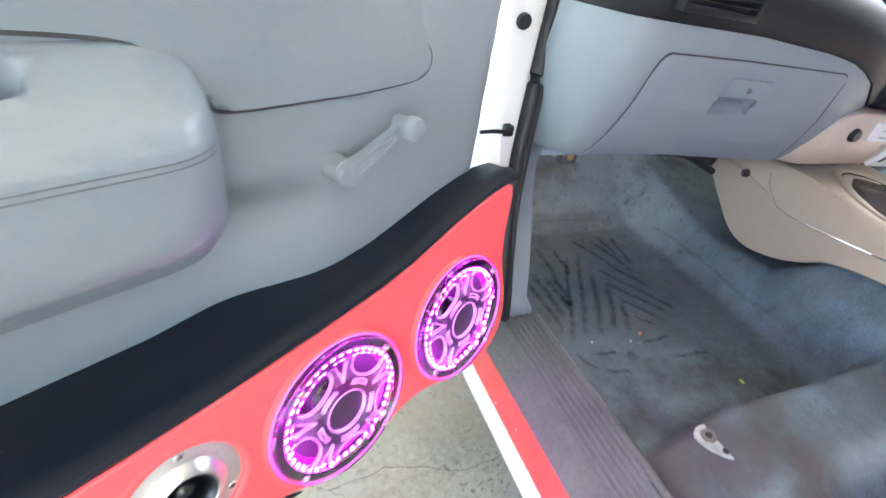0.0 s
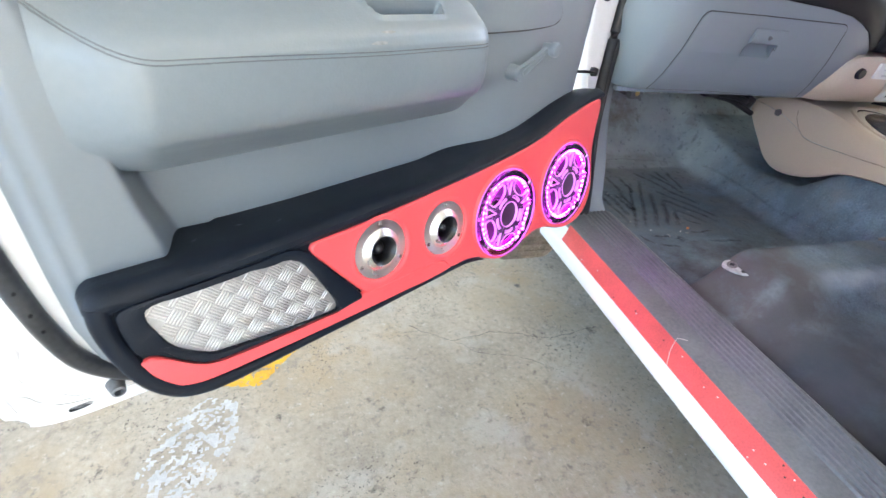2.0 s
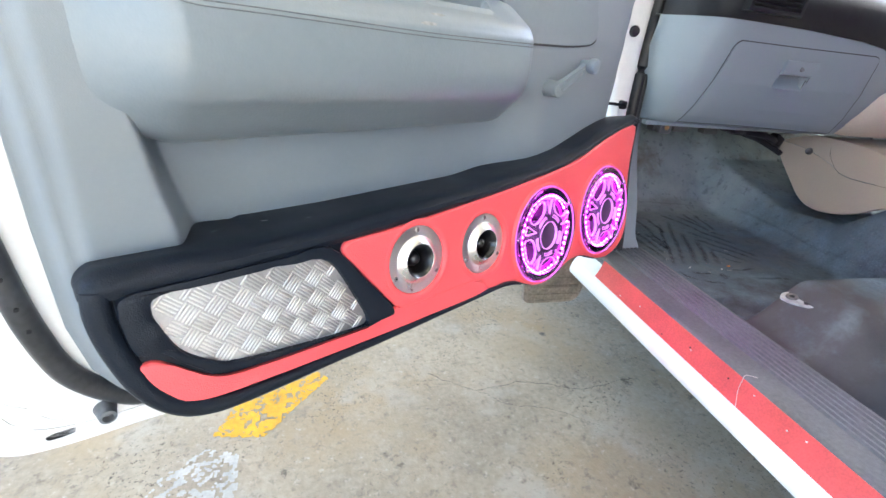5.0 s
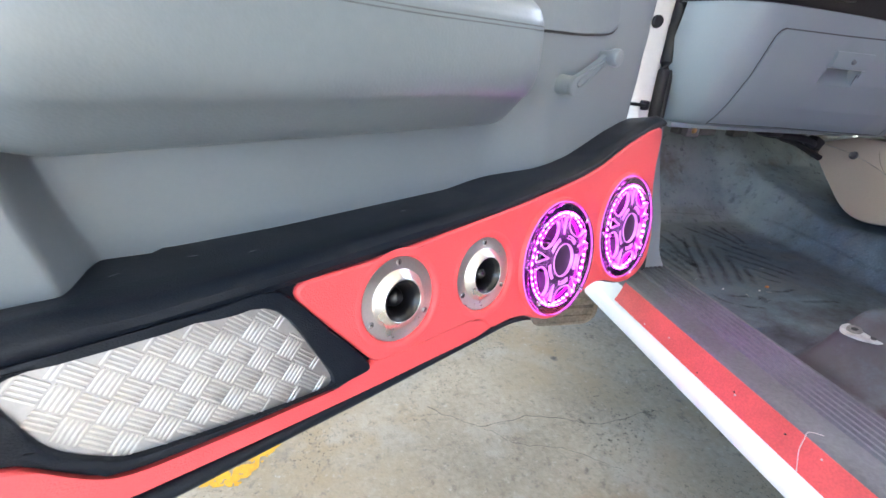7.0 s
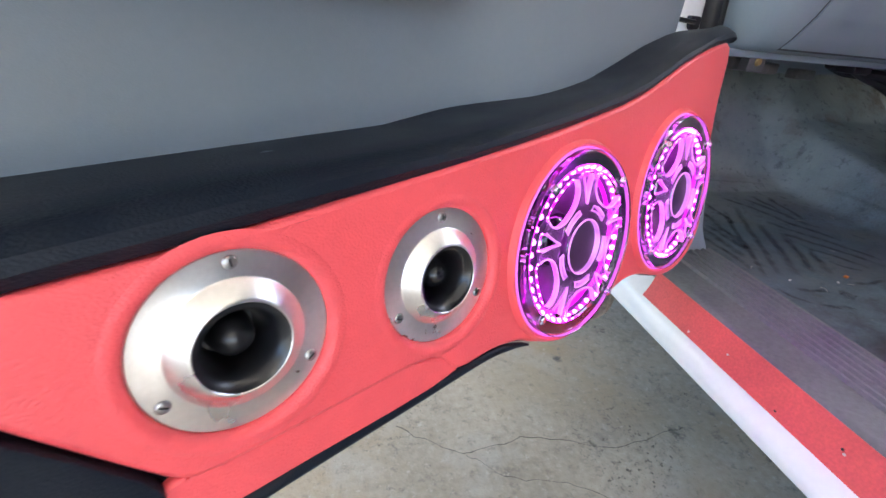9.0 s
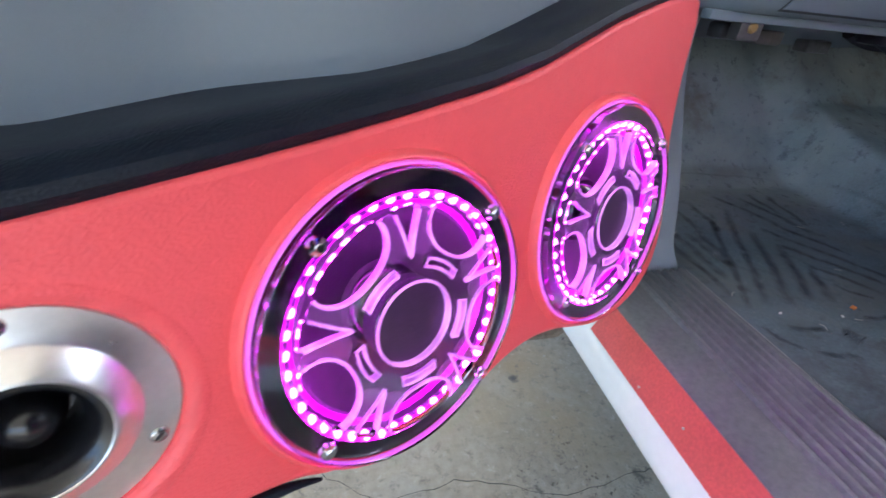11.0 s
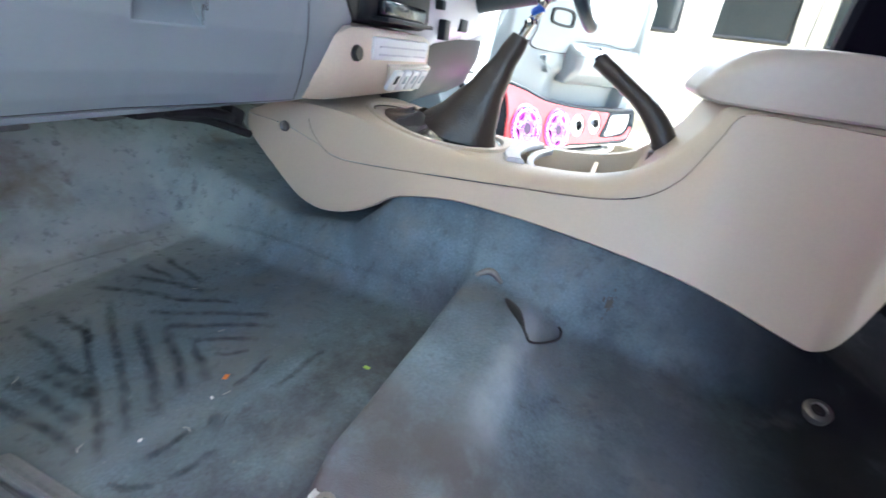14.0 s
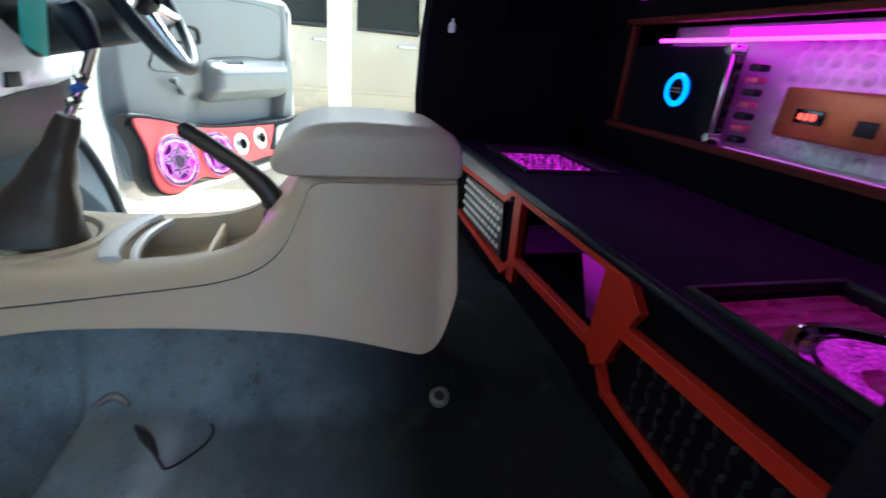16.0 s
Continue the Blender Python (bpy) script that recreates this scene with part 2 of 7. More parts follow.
def concrete_mat():
    m = mat("stained_concrete", (0.385, 0.338, 0.262), 0.8, coarse=4.0, fine=70, bump=0.5, bscale=150, col2=(0.26, 0.222, 0.165), spec=0.3)
    n, l = m.node_tree.nodes, m.node_tree.links
    b = n["Principled BSDF"]
    tc = n.new("ShaderNodeTexCoord")

    def over(fac, col):
        mx = n.new("ShaderNodeMix")
        mx.data_type = "RGBA"
        l.new(fac, mx.inputs["Factor"])
        l.new(b.inputs["Base Color"].links[0].from_socket, mx.inputs["A"])
        mx.inputs["B"].default_value = (*col, 1)
        l.new(mx.outputs["Result"], b.inputs["Base Color"])

    def blot(scale, lo, hi, detail=8, rough=0.6, seed=0.0):
        mp = n.new("ShaderNodeMapping")
        mp.inputs["Location"].default_value = (seed, seed * 0.7, 0)
        l.new(tc.outputs["Object"], mp.inputs["Vector"])
        s = n.new("ShaderNodeTexNoise")
        s.inputs["Scale"].default_value, s.inputs["Detail"].default_value, s.inputs["Roughness"].default_value = scale, detail, rough
        l.new(mp.outputs["Vector"], s.inputs["Vector"])
        r = n.new("ShaderNodeMapRange")
        r.inputs["From Min"].default_value, r.inputs["From Max"].default_value = lo, hi
        l.new(s.outputs["Fac"], r.inputs["Value"])
        return r.outputs["Result"]

    over(blot(3.0, 0.50, 0.72, seed=3.1), (0.34, 0.265, 0.165))
    over(blot(14.0, 0.60, 0.68, 9, 0.7, seed=31.0), (0.13, 0.115, 0.095))
    over(blot(9.0, 0.62, 0.74, seed=7.7), (0.21, 0.19, 0.16))
    over(blot(5.0, 0.56, 0.74, seed=11.2), (0.40, 0.37, 0.315))
    over(blot(38.0, 0.54, 0.70, 6, 0.7, seed=41.0), (0.20, 0.18, 0.145))
    over(blot(55.0, 0.58, 0.70, 5, 0.7, seed=52.0), (0.45, 0.405, 0.335))
    # fine dark speckle in worn zones
    sp = n.new("ShaderNodeMath")
    sp.operation = "MULTIPLY"
    l.new(blot(95.0, 0.56, 0.64, 4, 0.75, seed=61.0), sp.inputs[0])
    l.new(blot(3.4, 0.50, 0.60, 4, 0.6, seed=70.0), sp.inputs[1])
    over(sp.outputs[0], (0.10, 0.088, 0.07))
    warm = blot(2.1, 0.54, 0.74, 5, 0.6, seed=83.0)
    over(warm, (0.36, 0.30, 0.205))
    # small dark spots and pits
    v = n.new("ShaderNodeTexVoronoi")
    v.inputs["Scale"].default_value = 9
    v.inputs["Randomness"].default_value = 1
    nz = n.new("ShaderNodeTexNoise")
    nz.inputs["Scale"].default_value = 30
    nz.inputs["Detail"].default_value = 4
    l.new(tc.outputs["Object"], nz.inputs["Vector"])
    ad = n.new("ShaderNodeMix")
    ad.data_type = "VECTOR"
    ad.inputs["Factor"].default_value = 0.05
    l.new(tc.outputs["Object"], ad.inputs["A"])
    l.new(nz.outputs["Color"], ad.inputs["B"])
    l.new(ad.outputs["Result"], v.inputs["Vector"])
    mr = n.new("ShaderNodeMapRange")
    mr.inputs["From Min"].default_value, mr.inputs["From Max"].default_value = 0.17, 0.10
    l.new(v.outputs["Distance"], mr.inputs["Value"])
    sel = n.new("ShaderNodeMath")
    sel.operation = "MULTIPLY"
    l.new(mr.outputs["Result"], sel.inputs[0])
    l.new(blot(6.0, 0.56, 0.62, seed=20.0), sel.inputs[1])
    over(sel.outputs[0], (0.12, 0.11, 0.10))
    return m


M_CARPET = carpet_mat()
M_CONCRETE = concrete_mat()
M_YELLOW = mat("worn_yellow_paint", (0.66, 0.36, 0.012), 0.6, var=0.15, coarse=20, fine=100)
M_WHITEMARK = mat("worn_white_paint", (0.47, 0.47, 0.45), 0.7, var=0.15, coarse=20, fine=100)

# ---- building helpers ----
from mathutils.geometry import delaunay_2d_cdt


def thing(name, m=None, label="", category="", group="", kind=""):
    ob = new(name)
    ob.empty_display_size = 0.05
    if m is not None:
        ob.matrix_basis = m
    return tagged(ob, label, category, group, kind)


def finish(bm, sharp=38):
    bmesh.ops.recalc_face_normals(bm, faces=bm.faces[:])
    flat = bm.faces.layers.int.get("flat")
    for f in bm.faces:
        f.smooth = len(f.verts) <= 4 and not (flat and f[flat])
    for e in bm.edges:
        if len(e.link_faces) == 2 and e.calc_face_angle(0) > radians(sharp):
            e.smooth = False


def part(name, bm, material, parent=None, label="", sharp=38, flip=False):
    """Links a bmesh as one mesh object, under a thing or a part."""
    if flip:
        bmesh.ops.scale(bm, vec=(1, -1, 1), verts=bm.verts[:])
    finish(bm, sharp)
    me = bpy.data.meshes.new(name)
    bm.to_mesh(me)
    bm.free()
    me.materials.append(material)
    ob = new(name, me)
    if parent:
        ob.parent = parent
    if label:
        ob["label"] = label
    return ob


def share(src, name, parent, m):
    """Another object on the mesh of src."""
    ob = new(name, src.data)
    ob.parent = parent
    ob.matrix_basis = m
    return ob


def cr(pts, k=6, closed=False):
    """Points smoothed by a Catmull-Rom spline."""
    p = [Vector(q) for q in pts]
    n = len(p)
    out = []
    for i in range(n if closed else n - 1):
        a, b, c, d = (p[(i + j) % n] if closed else p[min(max(i + j, 0), n - 1)] for j in (-1, 0, 1, 2))
        for s in range(k):
            t = s / k
            out.append(0.5 * (2 * b + (c - a) * t + (2 * a - 5 * b + 4 * c - d) * t * t + (3 * b - a - 3 * c + d) * t ** 3))
    if not closed:
        out.append(p[-1])
    return out


def lerp(x, pairs):
    xs = [q[0] for q in pairs]
    ys = [q[1] for q in pairs]
    if xs[0] > xs[-1]:
        xs, ys = xs[::-1], ys[::-1]
    return float(np.interp(x, xs, ys))


def smooth01(x):
    x = min(1.0, max(0.0, x))
    return x * x * (3 - 2 * x)


def loft(sections, close_ring=False, caps=False, bm=None):
    bm = bm or bmesh.new()
    rings = [[bm.verts.new(v) for v in s] for s in sections]
    n = len(rings[0])
    for a, b in zip(rings, rings[1:]):
        for i in range(n if close_ring else n - 1):
            j = (i + 1) % n
            bm.faces.new((a[i], a[j], b[j], b[i]))
    if caps:
        bm.faces.new(rings[0][::-1])
        bm.faces.new(rings[-1])
    return bm


def slab(outline, y0, y1, bevel=0.0, seg=2, m=None, bm=None, hole=None):
    """A plate with an outline in (x, z), from depth y0 (back) to y1 (front), its front edge rounded."""
    bm = bm or bmesh.new()
    old = set(bm.verts)
    fr = [bm.verts.new((q[0], y1, q[1])) for q in outline]
    bk = [bm.verts.new((q[0], y0, q[1])) for q in outline]
    n = len(fr)
    front = bm.faces.new(fr)
    bm.faces.new(bk[::-1])
    for i in range(n):
        j = (i + 1) % n
        bm.faces.new((fr[j], fr[i], bk[i], bk[j]))
    if bevel:
        bmesh.ops.bevel(bm, geom=list(front.edges), offset=bevel, segments=seg, affect="EDGES", profile=0.5)
    if m is not None:
        bmesh.ops.transform(bm, matrix=m, verts=[v for v in bm.verts if v not in old])
    return bm


def inset(line, d):
    """A closed outline moved inwards by d."""
    n = len(line)
    area = sum(line[i].x * line[(i + 1) % n].y - line[(i + 1) % n].x * line[i].y for i in range(n))
    sg = 1 if area > 0 else -1
    out = []
    for i in range(n):
        t = line[(i + 1) % n] - line[i - 1]
        t = t.normalized() if t.length > 1e-9 else Vector((1, 0))
        out.append(line[i] + Vector((-t.y, t.x)) * d * sg)
    return out


def pierced(outline, holes, y0, y1, bevel=0.005, m=None):
    """A plate with round holes: outline and holes in (x, z), its front edge rounded over."""
    bm = bmesh.new()
    flat = bm.faces.layers.int.new("flat")
    out = [Vector(q) for q in outline]
    steps = [(0.0, y0), (0.0, y1 - bevel)] + [(bevel * (1 - math.cos(a)), y1 - bevel + bevel * math.sin(a)) for a in (0.5, 1.0, math.pi / 2)]
    rings = [[bm.verts.new((q.x, y, q.y)) for q in inset(out, d)] for d, y in steps]
    n = len(out)
    for a, b in zip(rings, rings[1:]):
        for i in range(n):
            j = (i + 1) % n
            bm.faces.new((a[i], a[j], b[j], b[i]))
    hf, hb = [], []
    for h in holes:
        f = [bm.verts.new((q.x, y1, q.y)) for q in h]
        g = [bm.verts.new((q.x, y0, q.y)) for q in h]
        for i in range(len(f)):
            j = (i + 1) % len(f)
            bm.faces.new((f[i], f[j], g[j], g[i]))
        hf.append(f)
        hb.append(g)

    def within(p, loop):
        c = False
        for a, b in zip(loop, loop[1:] + loop[:1]):
            if (a.co.z > p.y) != (b.co.z > p.y) and p.x < (b.co.x - a.co.x) * (p.y - a.co.z) / (b.co.z - a.co.z) + a.co.x:
                c = not c
        return c

    def fill(loops):
        vs = [v for lp in loops for v in lp]
        es, k = [], 0
        for lp in loops:
            es += [(k + i, k + (i + 1) % len(lp)) for i in range(len(lp))]
            k += len(lp)
        res = delaunay_2d_cdt([Vector((v.co.x, v.co.z)) for v in vs], es, [], 0, 1e-6)
        orig = [o[0] if o else None for o in res[3]]
        for tri in res[2]:
            mid = sum((res[0][i] for i in tri), Vector((0, 0))) / 3
            if not within(mid, loops[0]) or any(within(mid, h) for h in loops[1:]):
                continue
            if any(orig[i] is None for i in tri):
                continue
            t3 = [vs[orig[i]] for i in tri]
            if len(set(t3)) == 3 and not bm.faces.get(t3):
                bm.faces.new(t3)[flat] = 1

    fill([rings[-1]] + hf)
    fill([rings[0]] + hb)
    if m is not None:
        bmesh.ops.transform(bm, matrix=m, verts=bm.verts[:])
    return bm


def rim(outer, inner, y0, y1, bevel=0.0, m=None):
    """A frame between two outlines of equally many points, in (x, z)."""
    bm = bmesh.new()
    n = len(outer)
    of, inf, ob, ib = ([bm.verts.new((q[0], y, q[1])) for q in line] for line, y in ((outer, y1), (inner, y1), (outer, y0), (inner, y0)))
    for i in range(n):
        j = (i + 1) % n
        bm.faces.new((of[i], of[j], inf[j], inf[i]))
        bm.faces.new((of[j], of[i], ob[i], ob[j]))
        bm.faces.new((inf[i], inf[j], ib[j], ib[i]))
        bm.faces.new((ob[j], ob[i], ib[i], ib[j]))
    if bevel:
        es = [e for e in bm.edges if all(abs(v.co.y - y1) < 1e-6 for v in e.verts) and (
            (e.verts[0] in of and e.verts[1] in of) or (e.verts[0] in inf and e.verts[1] in inf))]
        bmesh.ops.bevel(bm, geom=es, offset=bevel, segments=2, affect="EDGES", profile=0.5)
    if m is not None:
        bmesh.ops.transform(bm, matrix=m, verts=bm.verts[:])
    return bm


def rbox(sx, sy, sz, bevel=0.005, seg=2, m=None, bm=None):
    bm = bm or bmesh.new()
    old = set(bm.verts)
    r = bmesh.ops.create_cube(bm, size=1, matrix=Matrix.Diagonal((sx, sy, sz, 1)))
    if bevel:
        es = list({e for v in r["verts"] for e in v.link_edges})
        bmesh.ops.bevel(bm, geom=es, offset=bevel, segments=seg, affect="EDGES", profile=0.5)
    if m is not None:
        bmesh.ops.transform(bm, matrix=m, verts=[v for v in bm.verts if v not in old])
    return bm


def lathe(profile, seg=32, m=None, bm=None):
    """A body turned round the y axis: profile of (radius, y)."""
    bm = bm or bmesh.new()
    old = set(bm.verts)
    rings = []
    for r, y in profile:
        if r < 1e-6:
            rings.append([bm.verts.new((0, y, 0))])
        else:
            rings.append([bm.verts.new((r * math.cos(2 * math.pi * i / seg), y, r * math.sin(2 * math.pi * i / seg))) for i in range(seg)])
    for a, b in zip(rings, rings[1:]):
        for i in range(seg):
            j = (i + 1) % seg
            if len(a) == 1 and len(b) == 1:
                continue
            if len(a) == 1:
                bm.faces.new((a[0], b[i], b[j]))
            elif len(b) == 1:
                bm.faces.new((a[i], a[j], b[0]))
            else:
                bm.faces.new((a[i], a[j], b[j], b[i]))
    if m is not None:
        bmesh.ops.transform(bm, matrix=m, verts=[v for v in bm.verts if v not in old])
    return bm


def tube(path, r, seg=10, caps=True, bm=None):
    """A round bar along a path; r is a number or a list."""
    p = [Vector(q) for q in path]
    rs = r if isinstance(r, (list, tuple)) else [r] * len(p)
    secs = []
    up = Vector((0.13, 0.21, 1)).normalized()
    for i, q in enumerate(p):
        d = (p[min(i + 1, len(p) - 1)] - p[max(i - 1, 0)]).normalized()
        a = d.cross(up)
        if a.length < 0.05:
            a = d.cross(Vector((1, 0, 0)))
        a.normalize()
        b = a.cross(d)
        secs.append([q + rs[i] * (math.cos(2 * math.pi * k / seg) * a + math.sin(2 * math.pi * k / seg) * b) for k in range(seg)])
    return loft(secs, True, caps, bm)


def circle(cx, cz, r, n=40):
    return [Vector((cx + r * math.cos(2 * math.pi * i / n), cz + r * math.sin(2 * math.pi * i / n))) for i in range(n)]


def Tm(x, y, z):
    return Matrix.Translation((x, y, z))


def Rm(deg, axis):
    return Matrix.Rotation(radians(deg), 4, axis)

# ---- ground and surroundings ----
XC = 0.877  # the car's middle line
WIDE = 2 * XC

ground = part("ground", bmesh.new(), M_CONCRETE)
gb = bmesh.new()
gv = [gb.verts.new(p) for p in ((-400, -400, 0), (400, -400, 0), (400, 400, 0), (-400, 400, 0))]
gb.faces.new(gv)
gb.to_mesh(ground.data)
gb.free()
tagged(ground, "stained grey concrete yard floor with cracks and spots", "ground", kind="structure")


def patch(name, outline, material, label, seed, keep=0.55, step=0.006):
    """Worn paint: many small flakes inside an outline on the floor."""
    rnd = random.Random(seed)
    bm = bmesh.new()
    xs = [p[0] for p in outline]
    ys = [p[1] for p in outline]

    def inside(x, y):
        c = False
        for (ax, ay), (bx, by) in zip(outline, outline[1:] + outline[:1]):
            if (ay > y) != (by > y) and x < (bx - ax) * (y - ay) / (by - ay) + ax:
                c = not c
        return c

    x = min(xs)
    while x < max(xs):
        y = min(ys)
        while y < max(ys):
            if inside(x, y) and noise.noise(Vector(((x + y) * 24 + seed, (y - x) * 44, 0))) + 0.7 * noise.noise(Vector((x * 120, y * 120, seed))) > 0.5 - keep:
                r = step * rnd.uniform(0.62, 0.85)
                a0 = rnd.uniform(0, 6.28)
                vs = [bm.verts.new((x + r * math.cos(a0 + a), y + r * math.sin(a0 + a), 0.0012 + rnd.uniform(0, 0.0004))) for a in (0, 1.05, 2.1, 3.14, 4.2, 5.25)]
                bm.faces.new(vs)
            y += step
        x += step
    ob = part(name, bm, material)
    return tagged(ob, label, "paint mark", kind="structure")


patch("paint_mark", [(-0.965, -0.04), (-0.93, 0.045), (-0.82, 0.10), (-0.73, 0.15), (-0.70, 0.12), (-0.78, 0.03), (-0.85, -0.06), (-0.91, -0.05)],
      M_YELLOW, "worn patch of yellow paint on the concrete", 5, 0.70, 0.0042)
patch("paint_mark", [(-1.09, -0.26), (-1.05, -0.14), (-0.97, -0.075), (-0.90, -0.10), (-0.89, -0.20), (-0.93, -0.30), (-1.02, -0.36)],
      M_WHITEMARK, "worn flakes of white paint on the concrete", 9, 0.44, 0.0042)


M_CRACK = mat("crack_dirt", (0.085, 0.075, 0.06), 0.9, var=0.2, bump=0)


def crack(points, w, name="crack"):
    p = cr(points, 8)
    rnd = random.Random(len(points))
    bm = bmesh.new()
    prev = None
    for i, q in enumerate(p):
        d = (p[min(i + 1, len(p) - 1)] - p[max(i - 1, 0)])
        s = Vector((-d.y, d.x)).normalized()
        q = q + s * rnd.uniform(-0.004, 0.004)
        ww = w * rnd.uniform(0.4, 1.2)
        a, b = (bm.verts.new((*(q + s * k), 0.001)) for k in (ww, -ww))
        if prev:
            bm.faces.new((prev[0], a, b, prev[1]))
        prev = (a, b)
    return tagged(part(name, bm, M_CRACK), "thin dark crack in the concrete", "crack", kind="structure")


crack([(-0.42, 0.10), (-0.30, 0.02), (-0.15, 0.03), (0.02, -0.02), (0.20, 0.00)], 0.0009)
crack([(-0.30, 0.02), (-0.22, -0.05), (-0.12, -0.08), (0.0, -0.16)], 0.0006)

# the van parked beyond the far side, and what stands round it
VX = 4.6


def build_van():
    v = thing("van", Tm(VX + 0.8, -0.9, 0), "cream painted van with tinted windows parked on the yard", "van")
    o = Tm(-VX - 0.8, 0.9, 0)

    def p(name, bm, m, parent=v, label=""):
        bmesh.ops.transform(bm, matrix=o, verts=bm.verts[:])
        return part(name, bm, m, parent, label)

    body = [(VX + 0.06, 0.34), (VX, 0.50), (VX - 0.02, 0.75), (VX, 1.12), (VX + 0.10, 1.75), (VX + 0.28, 1.98), (VX + 1.3, 2.0), (VX + 1.55, 1.75), (VX + 1.62, 1.1), (VX + 1.6, 0.34)]
    secs = [[Vector((x, y, z)) for x, z in body] for y in (-3.4, -2.0, -0.9, 0.4, 1.6)]
    body_ob = p("body", loft(secs, True, True), M_VAN)
    for y0, y1 in ((-0.67, 0.55), (-1.50, -0.945), (-2.75, -1.75)):
        glass = cr([(y0, 1.20), (y1, 1.20), (y1, 1.62), (y0, 1.62)], 1, True)
        bm = bmesh.new()
        fr = [bm.verts.new((VX + 0.010 + 0.159 * (z - 1.19), y, z)) for y, z in glass]
        bm.faces.new(fr)
        bmesh.ops.solidify(bm, geom=bm.faces[:], thickness=0.02)
        w = p("window", bm, M_DARKGLASS)
        bm = tube([(VX + 0.004 + 0.159 * (z - 1.19), y, z) for y, z in glass + glass[:1]], 0.02, 6, False)
        p("window_seal", bm, M_RUBBER, w)
    for y in (-0.63, -1.40):
        h = p("door_handle", tube(cr([(VX + 0.0, y - 0.09, 1.08), (VX - 0.045, y - 0.05, 1.085), (VX - 0.045, y + 0.05, 1.085), (VX + 0.0, y + 0.09, 1.08)], 4), 0.014, 8), M_CHROME)
    for y in (-0.85, 0.62, -1.62):
        p("door_gap", rbox(0.012, 0.008, 1.2, 0, m=Tm(VX - 0.012, y, 1.0)), M_RUBBER)
    for z, hh in ((0.66, 0.035), (0.47, 0.05)):
        p("side_trim", rbox(0.03, 4.9, hh, 0.008, m=Tm(VX - 0.012, -0.9, z)), M_BEIGE2 if z < 0.5 else M_VAN)
    for y in (-2.7, 1.0):
        tyre = p("tyre", lathe([(0.0, -0.1), (0.2, -0.1), (0.30, -0.09), (0.33, -0.05), (0.33, 0.05), (0.30, 0.09), (0.0, 0.09)], 28, Tm(VX + 0.16, y, 0.33) @ Rm(90, "Z")), M_RUBBER)


build_van()
# unseen roof: supposed from the post, its extent set to shape the daylight
canopy = part("shade_roof", rbox(7.2, 15.0, 0.12, 0.01, m=Tm(-0.6, -0.5, 3.36)), M_POST)
tagged(canopy, "unseen white roof over the yard, sized to shape daylight", "roof", kind="structure")
post = part("post", rbox(0.13, 0.14, 3.4, 0.006, m=Tm(0, 0, 1.7)), M_POST)
post.matrix_basis = Tm(3.26, -0.735, 0)
tagged(post, "white painted square steel roof post", "post")
wall_far = part("wall_far", rbox(0.2, 30, 5, 0, m=Tm(11, 0, 2.5)), M_WALL)
tagged(wall_far, "pale plastered yard wall", "wall", kind="structure")


# ---- the pickup's shell: sill, pillar, floor ----
def sill(side):
    """side: 1 for the near sill, -1 for the mirrored far one."""
    fx = lambda x: x if side == 1 else WIDE - x
    s = thing("door_sill", Tm(fx(0), 0, 0), "white sill with a red taped step and ridged grey scuff plate", "door sill", kind="structure")
    ys = [0.06, -0.05, -0.30, -0.60, -0.90, -1.20]

    def strip(name, prof, m, label="", y0=0.0, y1=-1.20, n=8):
        secs = []
        for i in range(n + 1):
            y = y0 + (y1 - y0) * i / n
            secs.append([Vector((fx(x) - fx(0), y, z)) for x, z in prof])
        return part(name, loft(secs, True, True), m, s, label)

    strip("rocker_panel", cr([(0.15, 0.28), (0.06, 0.29), (0.0, 0.312), (-0.030, 0.324), (-0.0385, 0.329), (-0.0415, 0.337), (-0.0405, 0.346), (-0.037, 0.359), (-0.0318, 0.3705), (-0.026, 0.376), (-0.014, 0.404), (0.004, 0.410), (0.12, 0.405)], 1), M_WHITE_PAINT, "white painted rocker panel", 0.10)
    strip("red_strip", cr([(-0.0318, 0.3715), (-0.0305, 0.3745), (-0.0275, 0.3800), (-0.0245, 0.3880), (-0.0228, 0.3925), (-0.0205, 0.4000), (-0.0185, 0.4105), (-0.0165, 0.4160), (-0.0130, 0.4150), (-0.016, 0.400), (-0.0225, 0.385)], 1), M_RED_PAINT, "red tape on the step, worn and dusty", -0.002)
    plate = [(-0.016, 0.404), (-0.0165, 0.4145), (-0.013, 0.4180), (-0.006, 0.4195), (0.036, 0.4215)]
    x = 0.040
    for i in range(7):
        plate += [(x, 0.4215 + 0.0006 * i), (x + 0.0025, 0.4258 + 0.0006 * i), (x + 0.0070, 0.4258 + 0.0006 * i), (x + 0.0105, 0.4215 + 0.0006 * i)]
        x += 0.0122
    plate += [(0.128, 0.4262), (0.136, 0.4215), (0.141, 0.410), (0.142, 0.385), (-0.010, 0.385)]
    strip("scuff_plate", [Vector(q) for q in plate], M_SCUFF, "ridged grey plastic scuff plate", 0.045)
    return s


